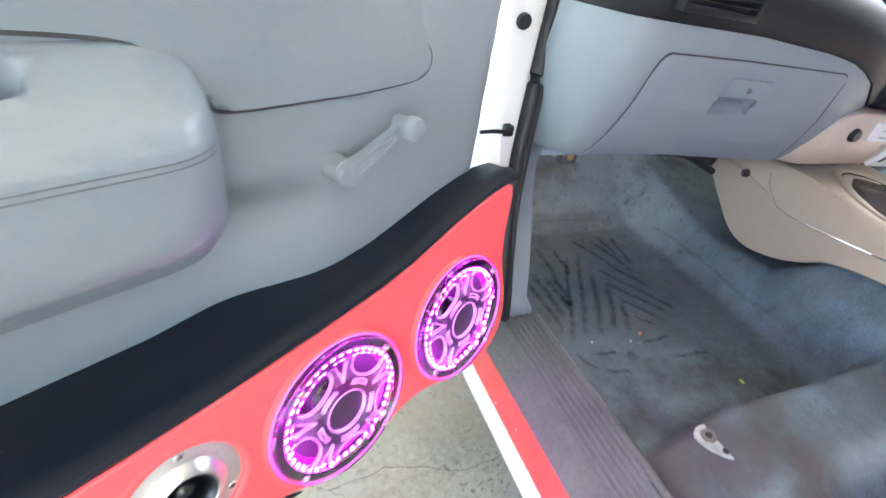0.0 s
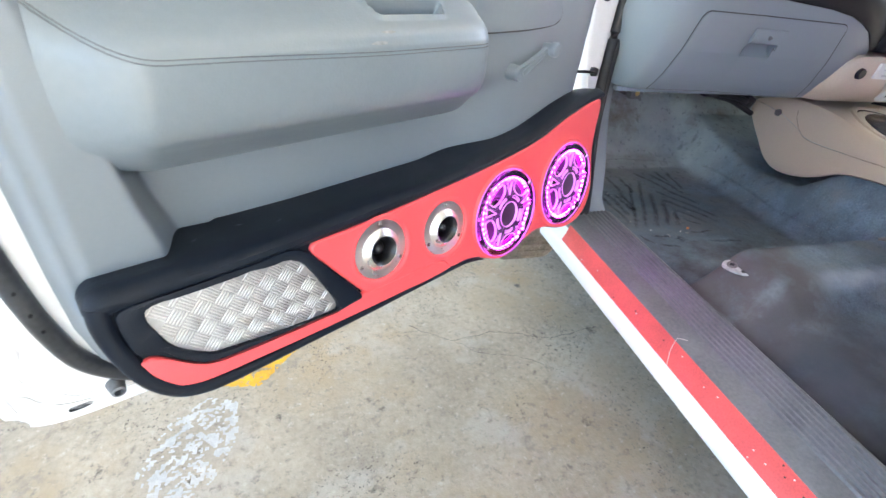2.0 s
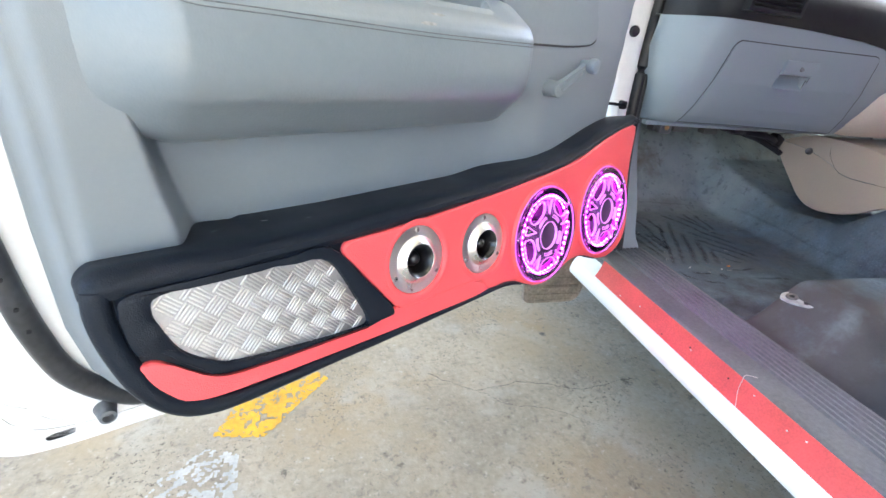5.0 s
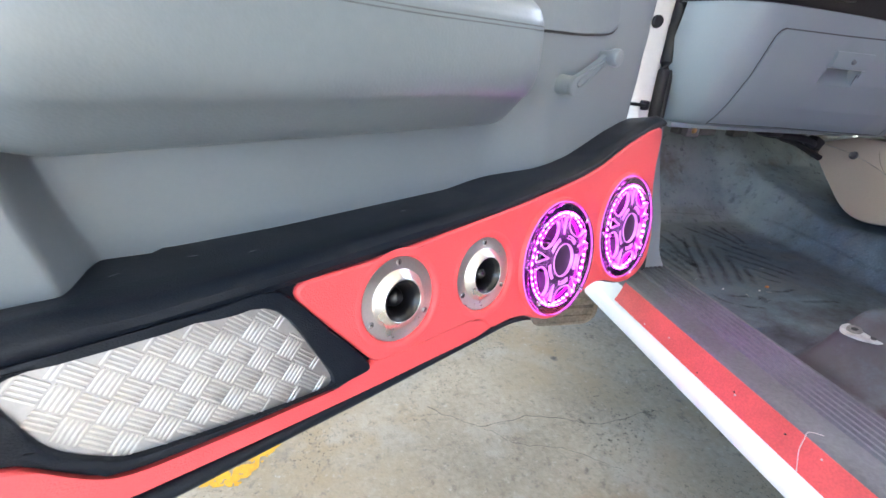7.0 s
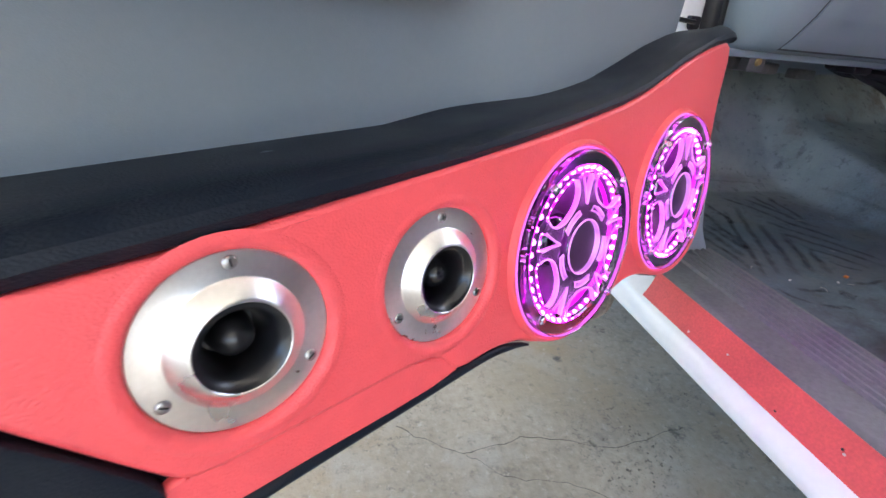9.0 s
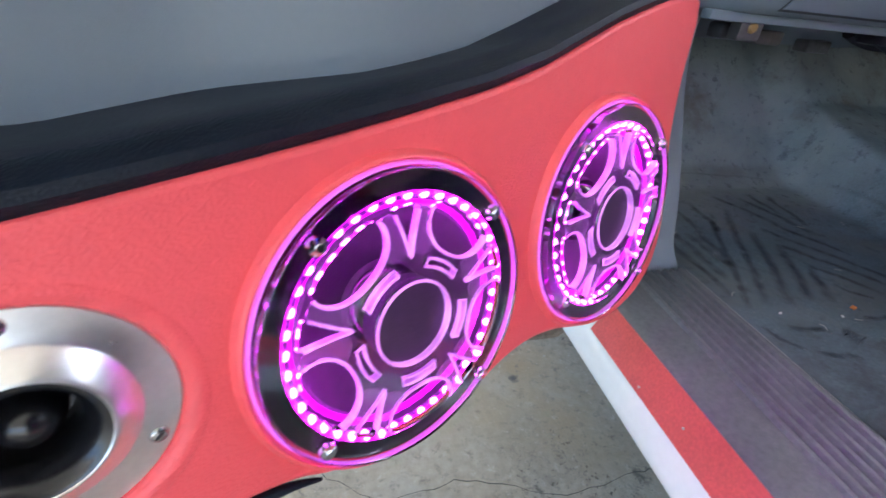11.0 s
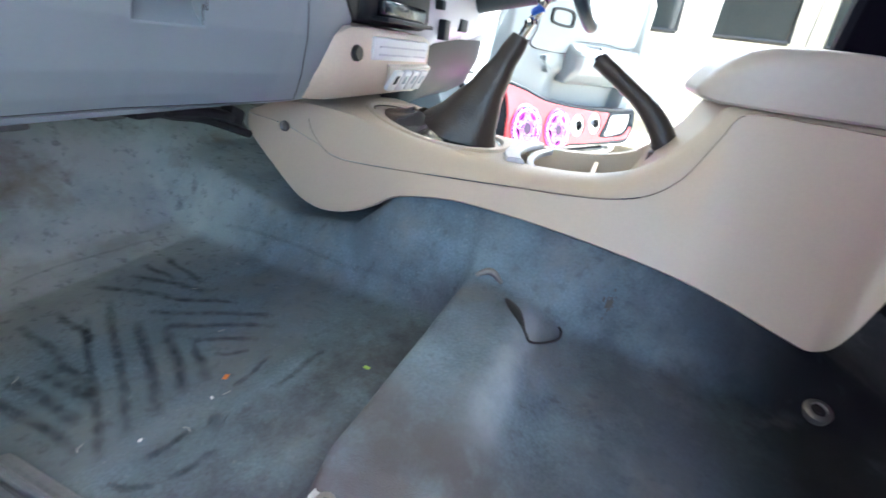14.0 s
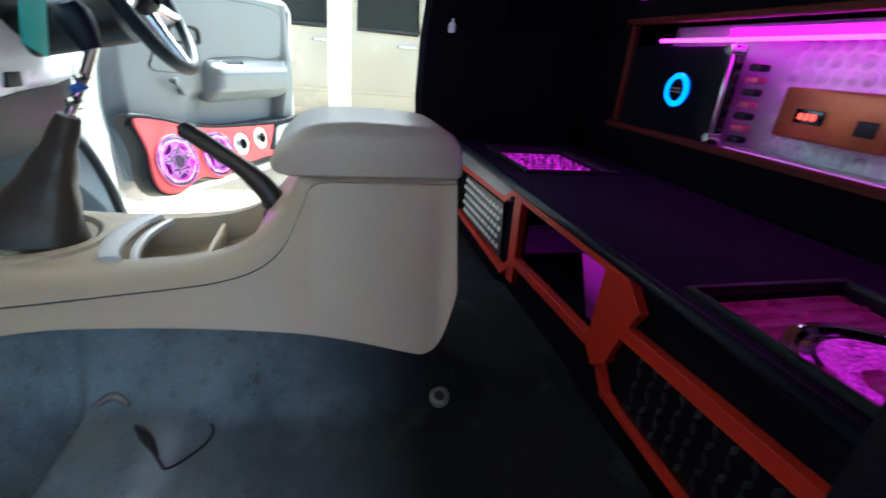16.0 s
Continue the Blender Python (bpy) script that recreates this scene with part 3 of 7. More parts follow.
sill_near = sill(1)
rnd_s = random.Random(12)
M_CHIP = mat("pale_chip", (0.62, 0.55, 0.53), 0.7, var=0.1, bump=0)
part("scratch", tube(cr([(-0.0330, -0.452, 0.3728), (-0.0272, -0.444, 0.3835), (-0.0228, -0.437, 0.3960), (-0.0190, -0.434, 0.4130), (-0.010, -0.430, 0.4200), (0.004, -0.440, 0.4215)], 4), 0.0006, 5), M_CHIP, sill_near, "pale scratch across the red tape")
for k in range(16):
    cy, ct = rnd_s.uniform(-0.75, -0.04), rnd_s.random()
    q = Vector((-0.0300 + 0.0118 * ct, cy, 0.3755 + 0.036 * ct))
    part("chip", lathe([(0.0, 0.0006), (rnd_s.uniform(0.0006, 0.0016), 0.0004), (0.0018, -0.0006)], 7, Tm(*q) @ Rm(100, "Z")), M_CHIP if k % 3 else M_RUBBER, sill_near)
sill_far = sill(-1)


def pillar(side):
    fx = lambda x: x if side == 1 else WIDE - x
    s = thing("body_pillar", Tm(fx(0), 0.2, 0.3), "white painted front door pillar with black rubber seal", "body pillar", kind="structure")
    o = Tm(-fx(0), -0.2, -0.3)

    def p(name, bm, m, label=""):
        bmesh.ops.transform(bm, matrix=o, verts=bm.verts[:])
        return part(name, bm, m, s, label)

    # the seal leans forward as it climbs; post and kick panel follow it
    line = cr([(0.046, 0.050, 0.405), (0.045, 0.056, 0.445), (0.041, 0.066, 0.50), (0.038, 0.082, 0.56), (0.040, 0.108, 0.64), (0.054, 0.140, 0.72), (0.072, 0.172, 0.80), (0.088, 0.198, 0.90), (0.098, 0.212, 1.0), (0.110, 0.215, 1.25)], 6)
    sx, sy = [(q.z, q.x) for q in line], [(q.z, q.y) for q in line]
    secs = []
    for z in [0.385, 0.40, 0.415, 0.43] + [0.46 + 0.79 * i / 24 for i in range(25)]:
        x, y = lerp(z, sx), lerp(z, sy)
        k = smooth01((z - 0.38) / 0.08)
        xo = -0.016 * (1 - k) + 0.002 * k
        secs.append([Vector((fx(p), q, z)) for p, q in ((x - 0.008, y + 0.006), (x - 0.022, y - 0.001), (x - 0.028, y - 0.002), (xo + 0.012, y - 0.010), (xo + 0.003, y - 0.006), (xo - 0.004, y + 0.006), (xo - 0.010, y + 0.20), (x, y + 0.20), (x + 0.006, y + 0.03))])
    p("post", loft(secs, True, True), M_WHITE_PAINT)
    p("rubber_seal", tube([(fx(q.x), q.y, q.z) for q in line], 0.0150, 14), M_RUBBER, "black rubber door seal")
    p("seal_lip", tube([(fx(q.x + 0.010), q.y - 0.011, q.z) for q in line], 0.0060, 8), M_RUBBER, "thin lip of the door seal")
    p("bolt_hole", lathe([(0.0, 0.004), (0.011, 0.004), (0.013, 0.0), (0.013, -0.004)], 18, Tm(fx(0.037), 0.1935, 0.945) @ Rm(180, "Z")), M_RUBBER)
    strap = tube([(fx(x), y, z) for x, y, z in ((0.030, 0.165, 0.777), (0.024, 0.145, 0.778), (-0.010, 0.140, 0.780), (-0.036, 0.132, 0.781))], 0.0036, 8)
    p("check_strap", strap, M_RUBBER, "black door check strap")
    p("check_bracket", rbox(0.020, 0.022, 0.020, 0.004, m=Tm(fx(0.028), 0.158, 0.777)), M_RUBBER)
    kick = []
    for z in [0.40 + 0.353 * i / 40 for i in range(41)]:
        x0, y0 = lerp(z, sx), lerp(z, sy)
        t = smooth01((z - 0.43) / 0.30)
        x1 = 0.106 + 0.038 * t + 0.030 * (1 - smooth01((z - 0.405) / 0.09)) ** 2
        y1 = 0.060 + 0.148 * t
        kick.append([Vector((fx(a), b, z)) for a, b in ((x0 + 0.004, y0 + 0.03), (x0 + 0.012, y0 + 0.010), (x0 + 0.020, y0 + 0.002), (x1 - 0.014, y1 - 0.008), (x1 - 0.005, y1 - 0.004), (x1, y1 + 0.008), (x1 + 0.004, 0.46), (0.06, 0.46))])
    p("kick_panel", loft(kick, True, True), M_GREY, "grey plastic kick panel")
    return s


pillar_near = pillar(1)
pillar_far = pillar(-1)


def floor_height(x, y):
    dx = abs(x - XC)
    base = lerp(y, [(-1.2, 0.440), (-0.82, 0.444), (-0.47, 0.472), (-0.43, 0.496), (-0.412, 0.510), (-0.395, 0.516), (-0.310, 0.519), (-0.294, 0.517), (-0.286, 0.506), (-0.268, 0.436), (-0.258, 0.421), (-0.250, 0.418), (-0.240, 0.419), (-0.215, 0.420), (-0.15, 0.414), (0.0, 0.411), (0.34, 0.418), (0.40, 0.445), (0.62, 0.70), (0.72, 0.86)])
    edge = smooth01((XC - dx - 0.142) / 0.10)
    if y < -0.2:
        base = 0.402 + (base - 0.402) * (0.2 + 0.8 * edge)
    h = lerp(y, [(-1.2, 0.455), (-0.95, 0.47), (-0.84, 0.52), (-0.70, 0.585), (-0.55, 0.615), (-0.3, 0.632), (-0.12, 0.615), (-0.02, 0.52), (0.15, 0.50), (0.45, 0.58), (0.72, 0.86)])
    s = 1 - smooth01((dx - 0.165) / 0.085)
    z = max(base, base + (h - base) * s)
    z += 0.0035 * noise.noise(Vector((x * 7, y * 7, 1.3))) + 0.0016 * noise.noise(Vector((x * 26, y * 26, 4)))
    return z


def build_floor():
    bm = bmesh.new()
    nx, ny = 160, 260
    x0, x1, y0, y1 = 0.10, WIDE - 0.10, -0.96, 0.72
    g = [[bm.verts.new((x0 + (x1 - x0) * i / nx, y0 + (y1 - y0) * j / ny, floor_height(x0 + (x1 - x0) * i / nx, max(-1.2, y0 + (y1 - y0) * j / ny)) - (0.02 if i in (0, nx) else 0))) for j in range(ny + 1)] for i in range(nx + 1)]
    for i in range(nx):
        for j in range(ny):
            bm.faces.new((g[i][j], g[i + 1][j], g[i + 1][j + 1], g[i][j + 1]))
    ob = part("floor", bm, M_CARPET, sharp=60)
    return tagged(ob, "worn blue-grey carpet over the cab floor and tunnel", "floor", kind="structure")


build_floor()
rear = bmesh.new()
ys = [-0.925 - 0.055 * i for i in range(16)]
loft([[Vector((0.10 + (WIDE - 0.2) * i / 80, y, floor_height(0.10 + (WIDE - 0.2) * i / 80, max(y, -1.2)) + (0.006 if k else 0.0))) for i in range(81)] for k, y in enumerate(ys)], bm=rear)
tagged(part("floor_rear", rear, M_CARPET, sharp=70), "carpet over the floor behind the seats, darkened with painted shade", "floor", kind="structure")



def imprint(lift, m):
    """Dark pressed chevron lines of a floor mat in the carpet, fading out to both sides and ends."""
    bm = bmesh.new()
    uv = bm.loops.layers.uv.new("UVMap")
    rnd = random.Random(4)

    def ribbon(pts, half, strength=0.5):
        rows = []
        for i, q in enumerate(pts):
            dv = pts[min(i + 1, len(pts) - 1)] - pts[max(i - 1, 0)]
            sd = Vector((-dv.y, dv.x)).normalized()
            ww = half * rnd.uniform(0.8, 1.15)
            rows.append(([bm.verts.new((*(q + sd * k * ww), floor_height(*(q + sd * k * ww)) + lift)) for k in (-1, 0, 1)], 4 * strength * i * (len(pts) - 1 - i) / (len(pts) - 1) ** 2))
        for (ra, ta), (rb, tb) in zip(rows, rows[1:]):
            for j in (0, 1):
                f = bm.faces.new((ra[j], rb[j], rb[j + 1], ra[j + 1]))
                for lp, c in zip(f.loops, ((j / 2, ta), (j / 2, tb), (j / 2 + 0.5, tb), (j / 2 + 0.5, ta))):
                    lp[uv].uv = c

    def line(a, b, w):
        a, b = Vector(a), Vector(b)
        d = (b - a)
        sd = Vector((-d.y, d.x)).normalized()
        n = max(8, int(d.length / 0.006))
        ribbon([a + d * (i / n) + sd * 0.002 * math.sin(i / n * 7 + w * 900) for i in range(n + 1)], w * 3.0)

    for x0, y0, x1, y1, w in ((0.447, 0.290, 0.482, 0.138, 4.0), (0.425, 0.184, 0.483, 0.075, 3.0), (0.386, 0.172, 0.488, 0.000, 3.4), (0.375, 0.123, 0.466, -0.019, 3.4), (0.372, 0.067, 0.426, -0.023, 3.0),
                              (0.364, 0.008, 0.397, -0.031, 2.4), (0.391, 0.301, 0.436, 0.175, 3.4), (0.528, 0.300, 0.494, 0.173, 3.2), (0.485, 0.307, 0.477, 0.216, 3.0), (0.378, 0.246, 0.210, -0.028, 3.6),
                              (0.365, 0.162, 0.248, -0.031, 4.2), (0.379, 0.118, 0.288, -0.026, 4.0), (0.373, 0.055, 0.320, -0.030, 3.8), (0.331, 0.230, 0.173, -0.034, 3.0), (0.268, 0.277, 0.254, 0.157, 3.4),
                              (0.251, 0.170, 0.236, 0.057, 4.6), (0.226, 0.163, 0.224, 0.051, 4.6), (0.203, 0.180, 0.196, 0.032, 4.4), (0.174, 0.162, 0.172, -0.007, 3.6), (0.315, 0.275, 0.298, 0.166, 3.0),
                              (0.273, -0.082, 0.277, -0.107, 6.0), (0.350, -0.117, 0.457, -0.128, 3.0), (0.195, -0.072, 0.254, -0.083, 2.6), (0.191, -0.115, 0.244, -0.132, 2.6), (0.327, -0.069, 0.403, -0.068, 2.4),
                              (0.158, -0.068, 0.178, -0.112, 2.4)):
        line((x0, y0), (x1, y1), w * 0.001)
    # folds at the toe board and tunnel, their crease shade drawn as dark lines
    for pts, w in ((cr([(0.30, 0.375), (0.377, 0.380), (0.50, 0.372), (0.612, 0.359)], 5), 0.0042), (cr([(0.655, 0.300), (0.664, 0.19), (0.664, 0.078), (0.656, -0.05), (0.648, -0.206)], 5), 0.0036)):
        ribbon(pts, w, 0.04)
    ob = part("carpet_imprint", bm, m, sharp=80)
    return tagged(ob, "dark chevron lines pressed into the carpet by a mat", "carpet mark", kind="stuff")


def imprint_mat():
    """Pressed pile: darkest along the middle of a line, broken up by the pile."""
    m = mat("pressed_carpet", (0.070, 0.092, 0.106), 0.95, var=0.3, coarse=30, fine=400, bump=0.5, bscale=900, spec=0.1)
    n, l = m.node_tree.nodes, m.node_tree.links
    tc = n.new("ShaderNodeTexCoord")
    sep = n.new("ShaderNodeSeparateXYZ")
    l.new(tc.outputs["UV"], sep.inputs["Vector"])

    def math_(op, a, b):
        q = n.new("ShaderNodeMath")
        q.operation = op
        for i, v in enumerate((a, b)):
            if isinstance(v, (int, float)):
                q.inputs[i].default_value = v
            else:
                l.new(v, q.inputs[i])
        return q.outputs[0]

    across = math_("SINE", math_("MULTIPLY", sep.outputs["X"], math.pi), 0)
    along = math_("POWER", math_("SINE", math_("MULTIPLY", sep.outputs["Y"], math.pi), 0), 0.5)
    z = n.new("ShaderNodeTexNoise")
    z.inputs["Scale"].default_value, z.inputs["Detail"].default_value = 55, 5
    l.new(tc.outputs["Object"], z.inputs["Vector"])
    r = n.new("ShaderNodeMapRange")
    r.inputs["From Min"].default_value, r.inputs["From Max"].default_value = 0.30, 0.68
    r.inputs["To Min"].default_value, r.inputs["To Max"].default_value = 0.20, 0.66
    l.new(z.outputs["Fac"], r.inputs["Value"])
    l.new(math_("MULTIPLY", math_("MULTIPLY", math_("POWER", across, 1.6), along), r.outputs["Result"]), n["Principled BSDF"].inputs["Alpha"])
    return m


imprint(0.0012, imprint_mat())

# underside, roof, rear walls: the closed cab
def structure(name, bm, m, label, cat="wall"):
    return tagged(part(name, bm, m), label, cat, kind="structure")


structure("underbody", rbox(1.50, 3.2, 0.10, 0.01, m=Tm(XC, -0.45, 0.30)), M_UNDER, "dark dirty underside of the pickup cab", "underbody")
mud_flap = thing("mud_flap", Tm(-0.012, 0.20, 0.163), "dusty tan rubber mud flap hanging under the sill", "mud flap")
flap_line = cr([(-0.104, 0.170), (-0.103, 0.06), (-0.099, 0.018), (-0.085, 0.003), (-0.05, 0.000), (0.04, 0.000), (0.075, 0.004), (0.092, 0.020), (0.098, 0.06), (0.100, 0.170)], 4, True)
part("flap", slab(flap_line, 0.006, -0.006, 0.004, 2), M_DIRT, mud_flap)
part("flap_border", rim(inset(flap_line, 0.007), inset(flap_line, 0.011), -0.004, -0.0085, 0.001), M_DIRT, mud_flap)
for fz in (0.030, 0.056, 0.062, 0.090):
    part("flap_rib", rbox(0.165, 0.006, 0.004 if fz > 0.06 else 0.006, 0.002, 1, Tm(-0.003, -0.007, fz)), M_DIRT, mud_flap)
# unseen panels: they block stray light, the white ones bounce it into the footwell
for k, xx in (("cowl_side_near", 0.055), ("cowl_side_far", WIDE - 0.055)):
    structure(k, rbox(0.03, 0.36, 0.86, 0.01, m=Tm(xx, 0.60, 0.72)), M_POST, "unseen white side panel ahead of the door, added to steer light")
structure("cowl", rbox(1.66, 0.20, 0.03, 0.01, m=Tm(XC, 0.68, 1.135)), M_BLACK_PL, "unseen black cowl panel under the windscreen, added to block light", "cowl")
structure("firewall", rbox(1.62, 0.05, 0.9, 0.01, m=Tm(XC, 0.74, 0.85)), M_POST, "unseen firewall behind the dashboard, white to bounce light")
structure("roof", rbox(1.66, 1.72, 0.04, 0.015, m=Tm(XC, -1.0, 1.52)), M_HEAD, "dark fabric headliner under the cab roof", "roof")
structure("wall_rear", rbox(1.60, 0.06, 1.2, 0.01, m=Tm(XC, -1.80, 1.0)), M_HEAD, "dark trimmed rear wall of the cab")
# the near panel is unseen and pulled forward to shade the rear floor
for k, xx, y0 in (("wall_side_near", 0.09, -0.82), ("wall_side_far", WIDE - 0.09, -1.10)):
    structure(k, rbox(0.05, 1.83 + y0, 1.2, 0.01, m=Tm(xx, (y0 - 1.83) / 2, 1.0)), M_HEAD, "dark trimmed rear quarter panel of the cab")

# ---- the doors ----
OPEN_NEAR = Matrix(((-0.878, 0.479, 0, 0.0), (-0.479, -0.878, 0, 0.0), (0, 0, 1, 0), (0, 0, 0, 1)))
ang = radians(60.5)
ux, uy = math.sin(ang), -math.cos(ang)
OPEN_FAR = Matrix(((ux, -uy, 0, WIDE), (uy, ux, 0, 0.0), (0, 0, 1, 0), (0, 0, 0, 1)))
# door space: x runs from the hinge, y points into the cab (mirrored with flip), z up

BACK = [(0.022, 0.762), (0.06, 0.764), (0.10, 0.758), (0.155, 0.744), (0.21, 0.725), (0.26, 0.709), (0.34, 0.693), (0.42, 0.685), (0.50, 0.674), (0.63, 0.671), (0.75, 0.668), (0.85, 0.669), (0.91, 0.674), (0.95, 0.678), (1.024, 0.680)]
REDTOP = [(0.034, 0.760), (0.090, 0.754), (0.165, 0.737), (0.247, 0.712), (0.300, 0.701), (0.360, 0.693), (0.431, 0.685), (0.500, 0.678), (0.577, 0.673), (0.693, 0.666), (0.787, 0.662), (0.90, 0.660), (1.021, 0.662)]


def front_n(z):
    return 0.0185 + 0.2 * (0.58 - z)


PT = Tm(0, 0.0185, 0.58) @ Rm(-math.degrees(math.atan(0.2)), "X").inverted()


def pz(pts):
    """(u, z) to the tilted face's own (u, w)."""
    return [Vector((u, (z - 0.58) * 1.0198)) for u, z in pts]


def build_door(M, flip, label):
    d = thing("car_door", M, label, "car door")

    def p(name, bm, m, parent=d, label=""):
        return part(name, bm, m, parent, label, flip=flip)

    # white steel shell
    out = cr([(0.02, 0.50), (0.06, 0.445), (0.16, 0.415), (0.50, 0.398), (0.90, 0.396), (1.00, 0.407), (1.08, 0.417), (1.125, 0.432), (1.148, 0.465), (1.155, 0.54), (1.150, 0.75), (1.145, 1.0), (1.13, 1.22), (0.60, 1.23), (0.10, 1.22), (0.04, 1.0), (0.025, 0.75)], 4, True)
    shell = p("door_shell", slab(out, -0.235, -0.118, 0.012, 3), M_WHITE_PAINT, label="white painted door shell")
    p("lower_hem", slab(cr([(0.90, 0.420), (1.00, 0.424), (1.07, 0.432), (1.115, 0.452), (1.130, 0.49), (1.120, 0.49), (1.105, 0.460), (1.06, 0.441), (0.99, 0.432), (0.90, 0.428)], 4, True), -0.120, -0.1165, 0.002), M_WHITE_PAINT)
    seal = [(1.110, -0.112, 1.18), (1.098, -0.112, 0.95), (1.090, -0.112, 0.80), (1.084, -0.112, 0.713), (1.078, -0.112, 0.632), (1.071, -0.112, 0.576), (1.056, -0.112, 0.518), (1.022, -0.112, 0.472), (0.985, -0.112, 0.451), (0.90, -0.112, 0.446), (0.70, -0.112, 0.444), (0.30, -0.112, 0.446)]
    s = p("rubber_seal", tube(cr(seal, 6), 0.0125, 12), M_SEAL, label="black rubber seal round the door")
    for i in range(7):
        q = cr(seal, 8)[14 + i * 4]
        p("clip", lathe([(0.0, 0.0138), (0.0022, 0.0136), (0.003, 0.009)], 8, Tm(*q)), M_BLACK_PL, s)
    hole = p("drain_hole", slab(cr([(1.068, 0.432), (1.090, 0.4335), (1.090, 0.441), (1.068, 0.439)], 4, True), -0.1185, -0.1165), M_RUBBER)
    p("stop_buffer", lathe([(0.0, 0.004), (0.005, 0.005), (0.006, 0.014), (0.009, 0.013), (0.011, 0.0), (0.013, -0.01)], 16, Tm(1.035, -0.112, 0.449)), M_SCUFF, label="grey rubber stop")
    for zz in (0.56, 0.86):
        p("screw_plug", lathe([(0.0, 0.003), (0.016, 0.003), (0.019, 0.0)], 20, Tm(1.122, -0.118, zz)), M_RUBBER if zz > 0.7 else M_WHITE_PAINT)
    for q in ([(1.118, 0.520), (1.112, 0.500), (1.098, 0.486)], [(1.090, 0.470), (1.078, 0.456), (1.060, 0.452)], [(1.136, 0.470), (1.139, 0.520), (1.138, 0.60), (1.135, 0.70)]):
        p("pressed_line", tube(cr([(u, -0.1182, z) for u, z in q], 6), 0.0016, 6), M_WHITE_PAINT)
    # grey inner trim
    rows_z = [0.47 + (1.20 - 0.47) * j / 90 for j in range(91)]

    def trim_n(u, z, edge, ui, uo):
        n = -0.070
        w = smooth01((u - 0.30) / 0.15) * smooth01((0.835 - z) / 0.05)
        n -= 0.038 * w
        bn = lerp(z, [(0.47, -0.075), (0.60, -0.056), (0.68, -0.046), (0.75, -0.041), (0.80, -0.035), (0.86, -0.034), (0.95, -0.040), (1.05, -0.052), (1.20, -0.062)])
        b = smooth01((u - ui) / (uo - ui))
        n = n * (1 - b) + bn * b
        # two shallow steps towards the lock edge
        n -= 0.006 * smooth01((u - edge + 0.036) / 0.014) + 0.009 * smooth01((u - edge + 0.017) / 0.012)
        n -= 0.040 * smooth01((0.075 - u) / 0.045)
        return n

    def lock_edge(z):
        return lerp(z, [(0.47, 1.003), (0.50, 1.020), (0.535, 1.036), (0.60, 1.046), (0.69, 1.047), (0.80, 1.046), (0.95, 1.050), (1.2, 1.06)])

    def hinge_edge(z):
        return lerp(z, [(0.47, 0.30), (0.52, 0.05), (0.74, 0.016), (0.80, 0.014), (0.90, 0.028), (1.0, 0.050), (1.2, 0.105)])

    ui_l = cr([(0.46, 0.885), (0.60, 0.890), (0.666, 0.904), (0.722, 0.922), (0.787, 0.936), (0.85, 0.942), (1.0, 0.962), (1.25, 0.985)], 8)
    uo_l = cr([(0.46, 0.930), (0.60, 0.936), (0.69, 0.945), (0.74, 0.954), (0.80, 0.965), (0.85, 0.978), (1.0, 1.003), (1.25, 1.02)], 8)
    tsec = []
    for z in rows_z:
        a, b = hinge_edge(z), lock_edge(z)
        ui, uo = lerp(z, ui_l), min(b - 0.03, lerp(z, uo_l))
        us = [a + (ui - a) * i / 90 for i in range(90)] + [ui + (uo - ui) * i / 16 for i in range(16)] + [uo + (b - uo) * i / 30 for i in range(31)]
        line = [Vector((a, -0.12, z))] + [Vector((u, trim_n(u, z, b, ui, uo), z)) for u in us] + [Vector((b + 0.002, -0.12, z))]
        tsec.append(line)
    tr = p("inner_trim", loft(tsec), M_GREY, label="grey plastic inner door trim")
    # armrest: a padded bulge with a pull pocket pressed into its sloping top
    base_pr = cr([(-0.112, 0.776), (-0.082, 0.772), (-0.062, 0.774), (-0.045, 0.784), (-0.022, 0.806), (-0.003, 0.825), (0.004, 0.850), (0.002, 0.891), (-0.003, 0.904), (-0.011, 0.914), (-0.030, 0.926), (-0.052, 0.939), (-0.065, 0.945), (-0.078, 0.948)], 14)

    def pocket(u, n, g=0.0):
        a = smooth01((u - 0.530 + g - 0.5 * (n + 0.045)) / 0.012) * smooth01((0.654 + g - 0.4 * (n + 0.045) - u) / 0.008)
        return a * smooth01((n + 0.053 + g) / 0.005) * smooth01((g - 0.030 - n) / 0.008)

    us = [0.436 + 0.062 * (i / 16) ** 1.6 for i in range(17)] + [0.498 + 0.0035 * i for i in range(1, 56)] + [0.6905 + 0.32 * i / 42 for i in range(1, 43)]
    secs, seam_a, seam_b = [], [], []
    for u in us:
        q = min(1.0, (u - 0.436) / 0.060)
        k = max(0.0, 1 - (1 - q) ** 2.4) ** (1 / 2.4)
        e = smooth01((u - 0.915) / 0.085)
        bl = smooth01((u - 0.920) / 0.085)
        line = []
        for m_ in base_pr:
            n, z = m_.x, m_.y
            dep = max(0.0, n + 0.078)
            n2 = -0.078 + dep * k if n > -0.078 else n
            bz = lerp(z, [(0.75, -0.041), (0.80, -0.035), (0.86, -0.034), (0.95, -0.040)])
            n2 = n2 * (1 - bl) + (bz - 0.0035) * bl
            lo = max(0.0, 0.87 - z) / 0.07
            z2 = z + lo * (0.030 * (1 - k) ** 1.5 + 0.012 * smooth01((u - 0.920) / 0.06)) - max(0.0, z - 0.90) * 0.5 * (1 - k)
            pk = pocket(u, n) if z > 0.9 else 0.0
            lip = max(0.0, pocket(u, n, 0.007) - pk) if z > 0.9 else 0.0
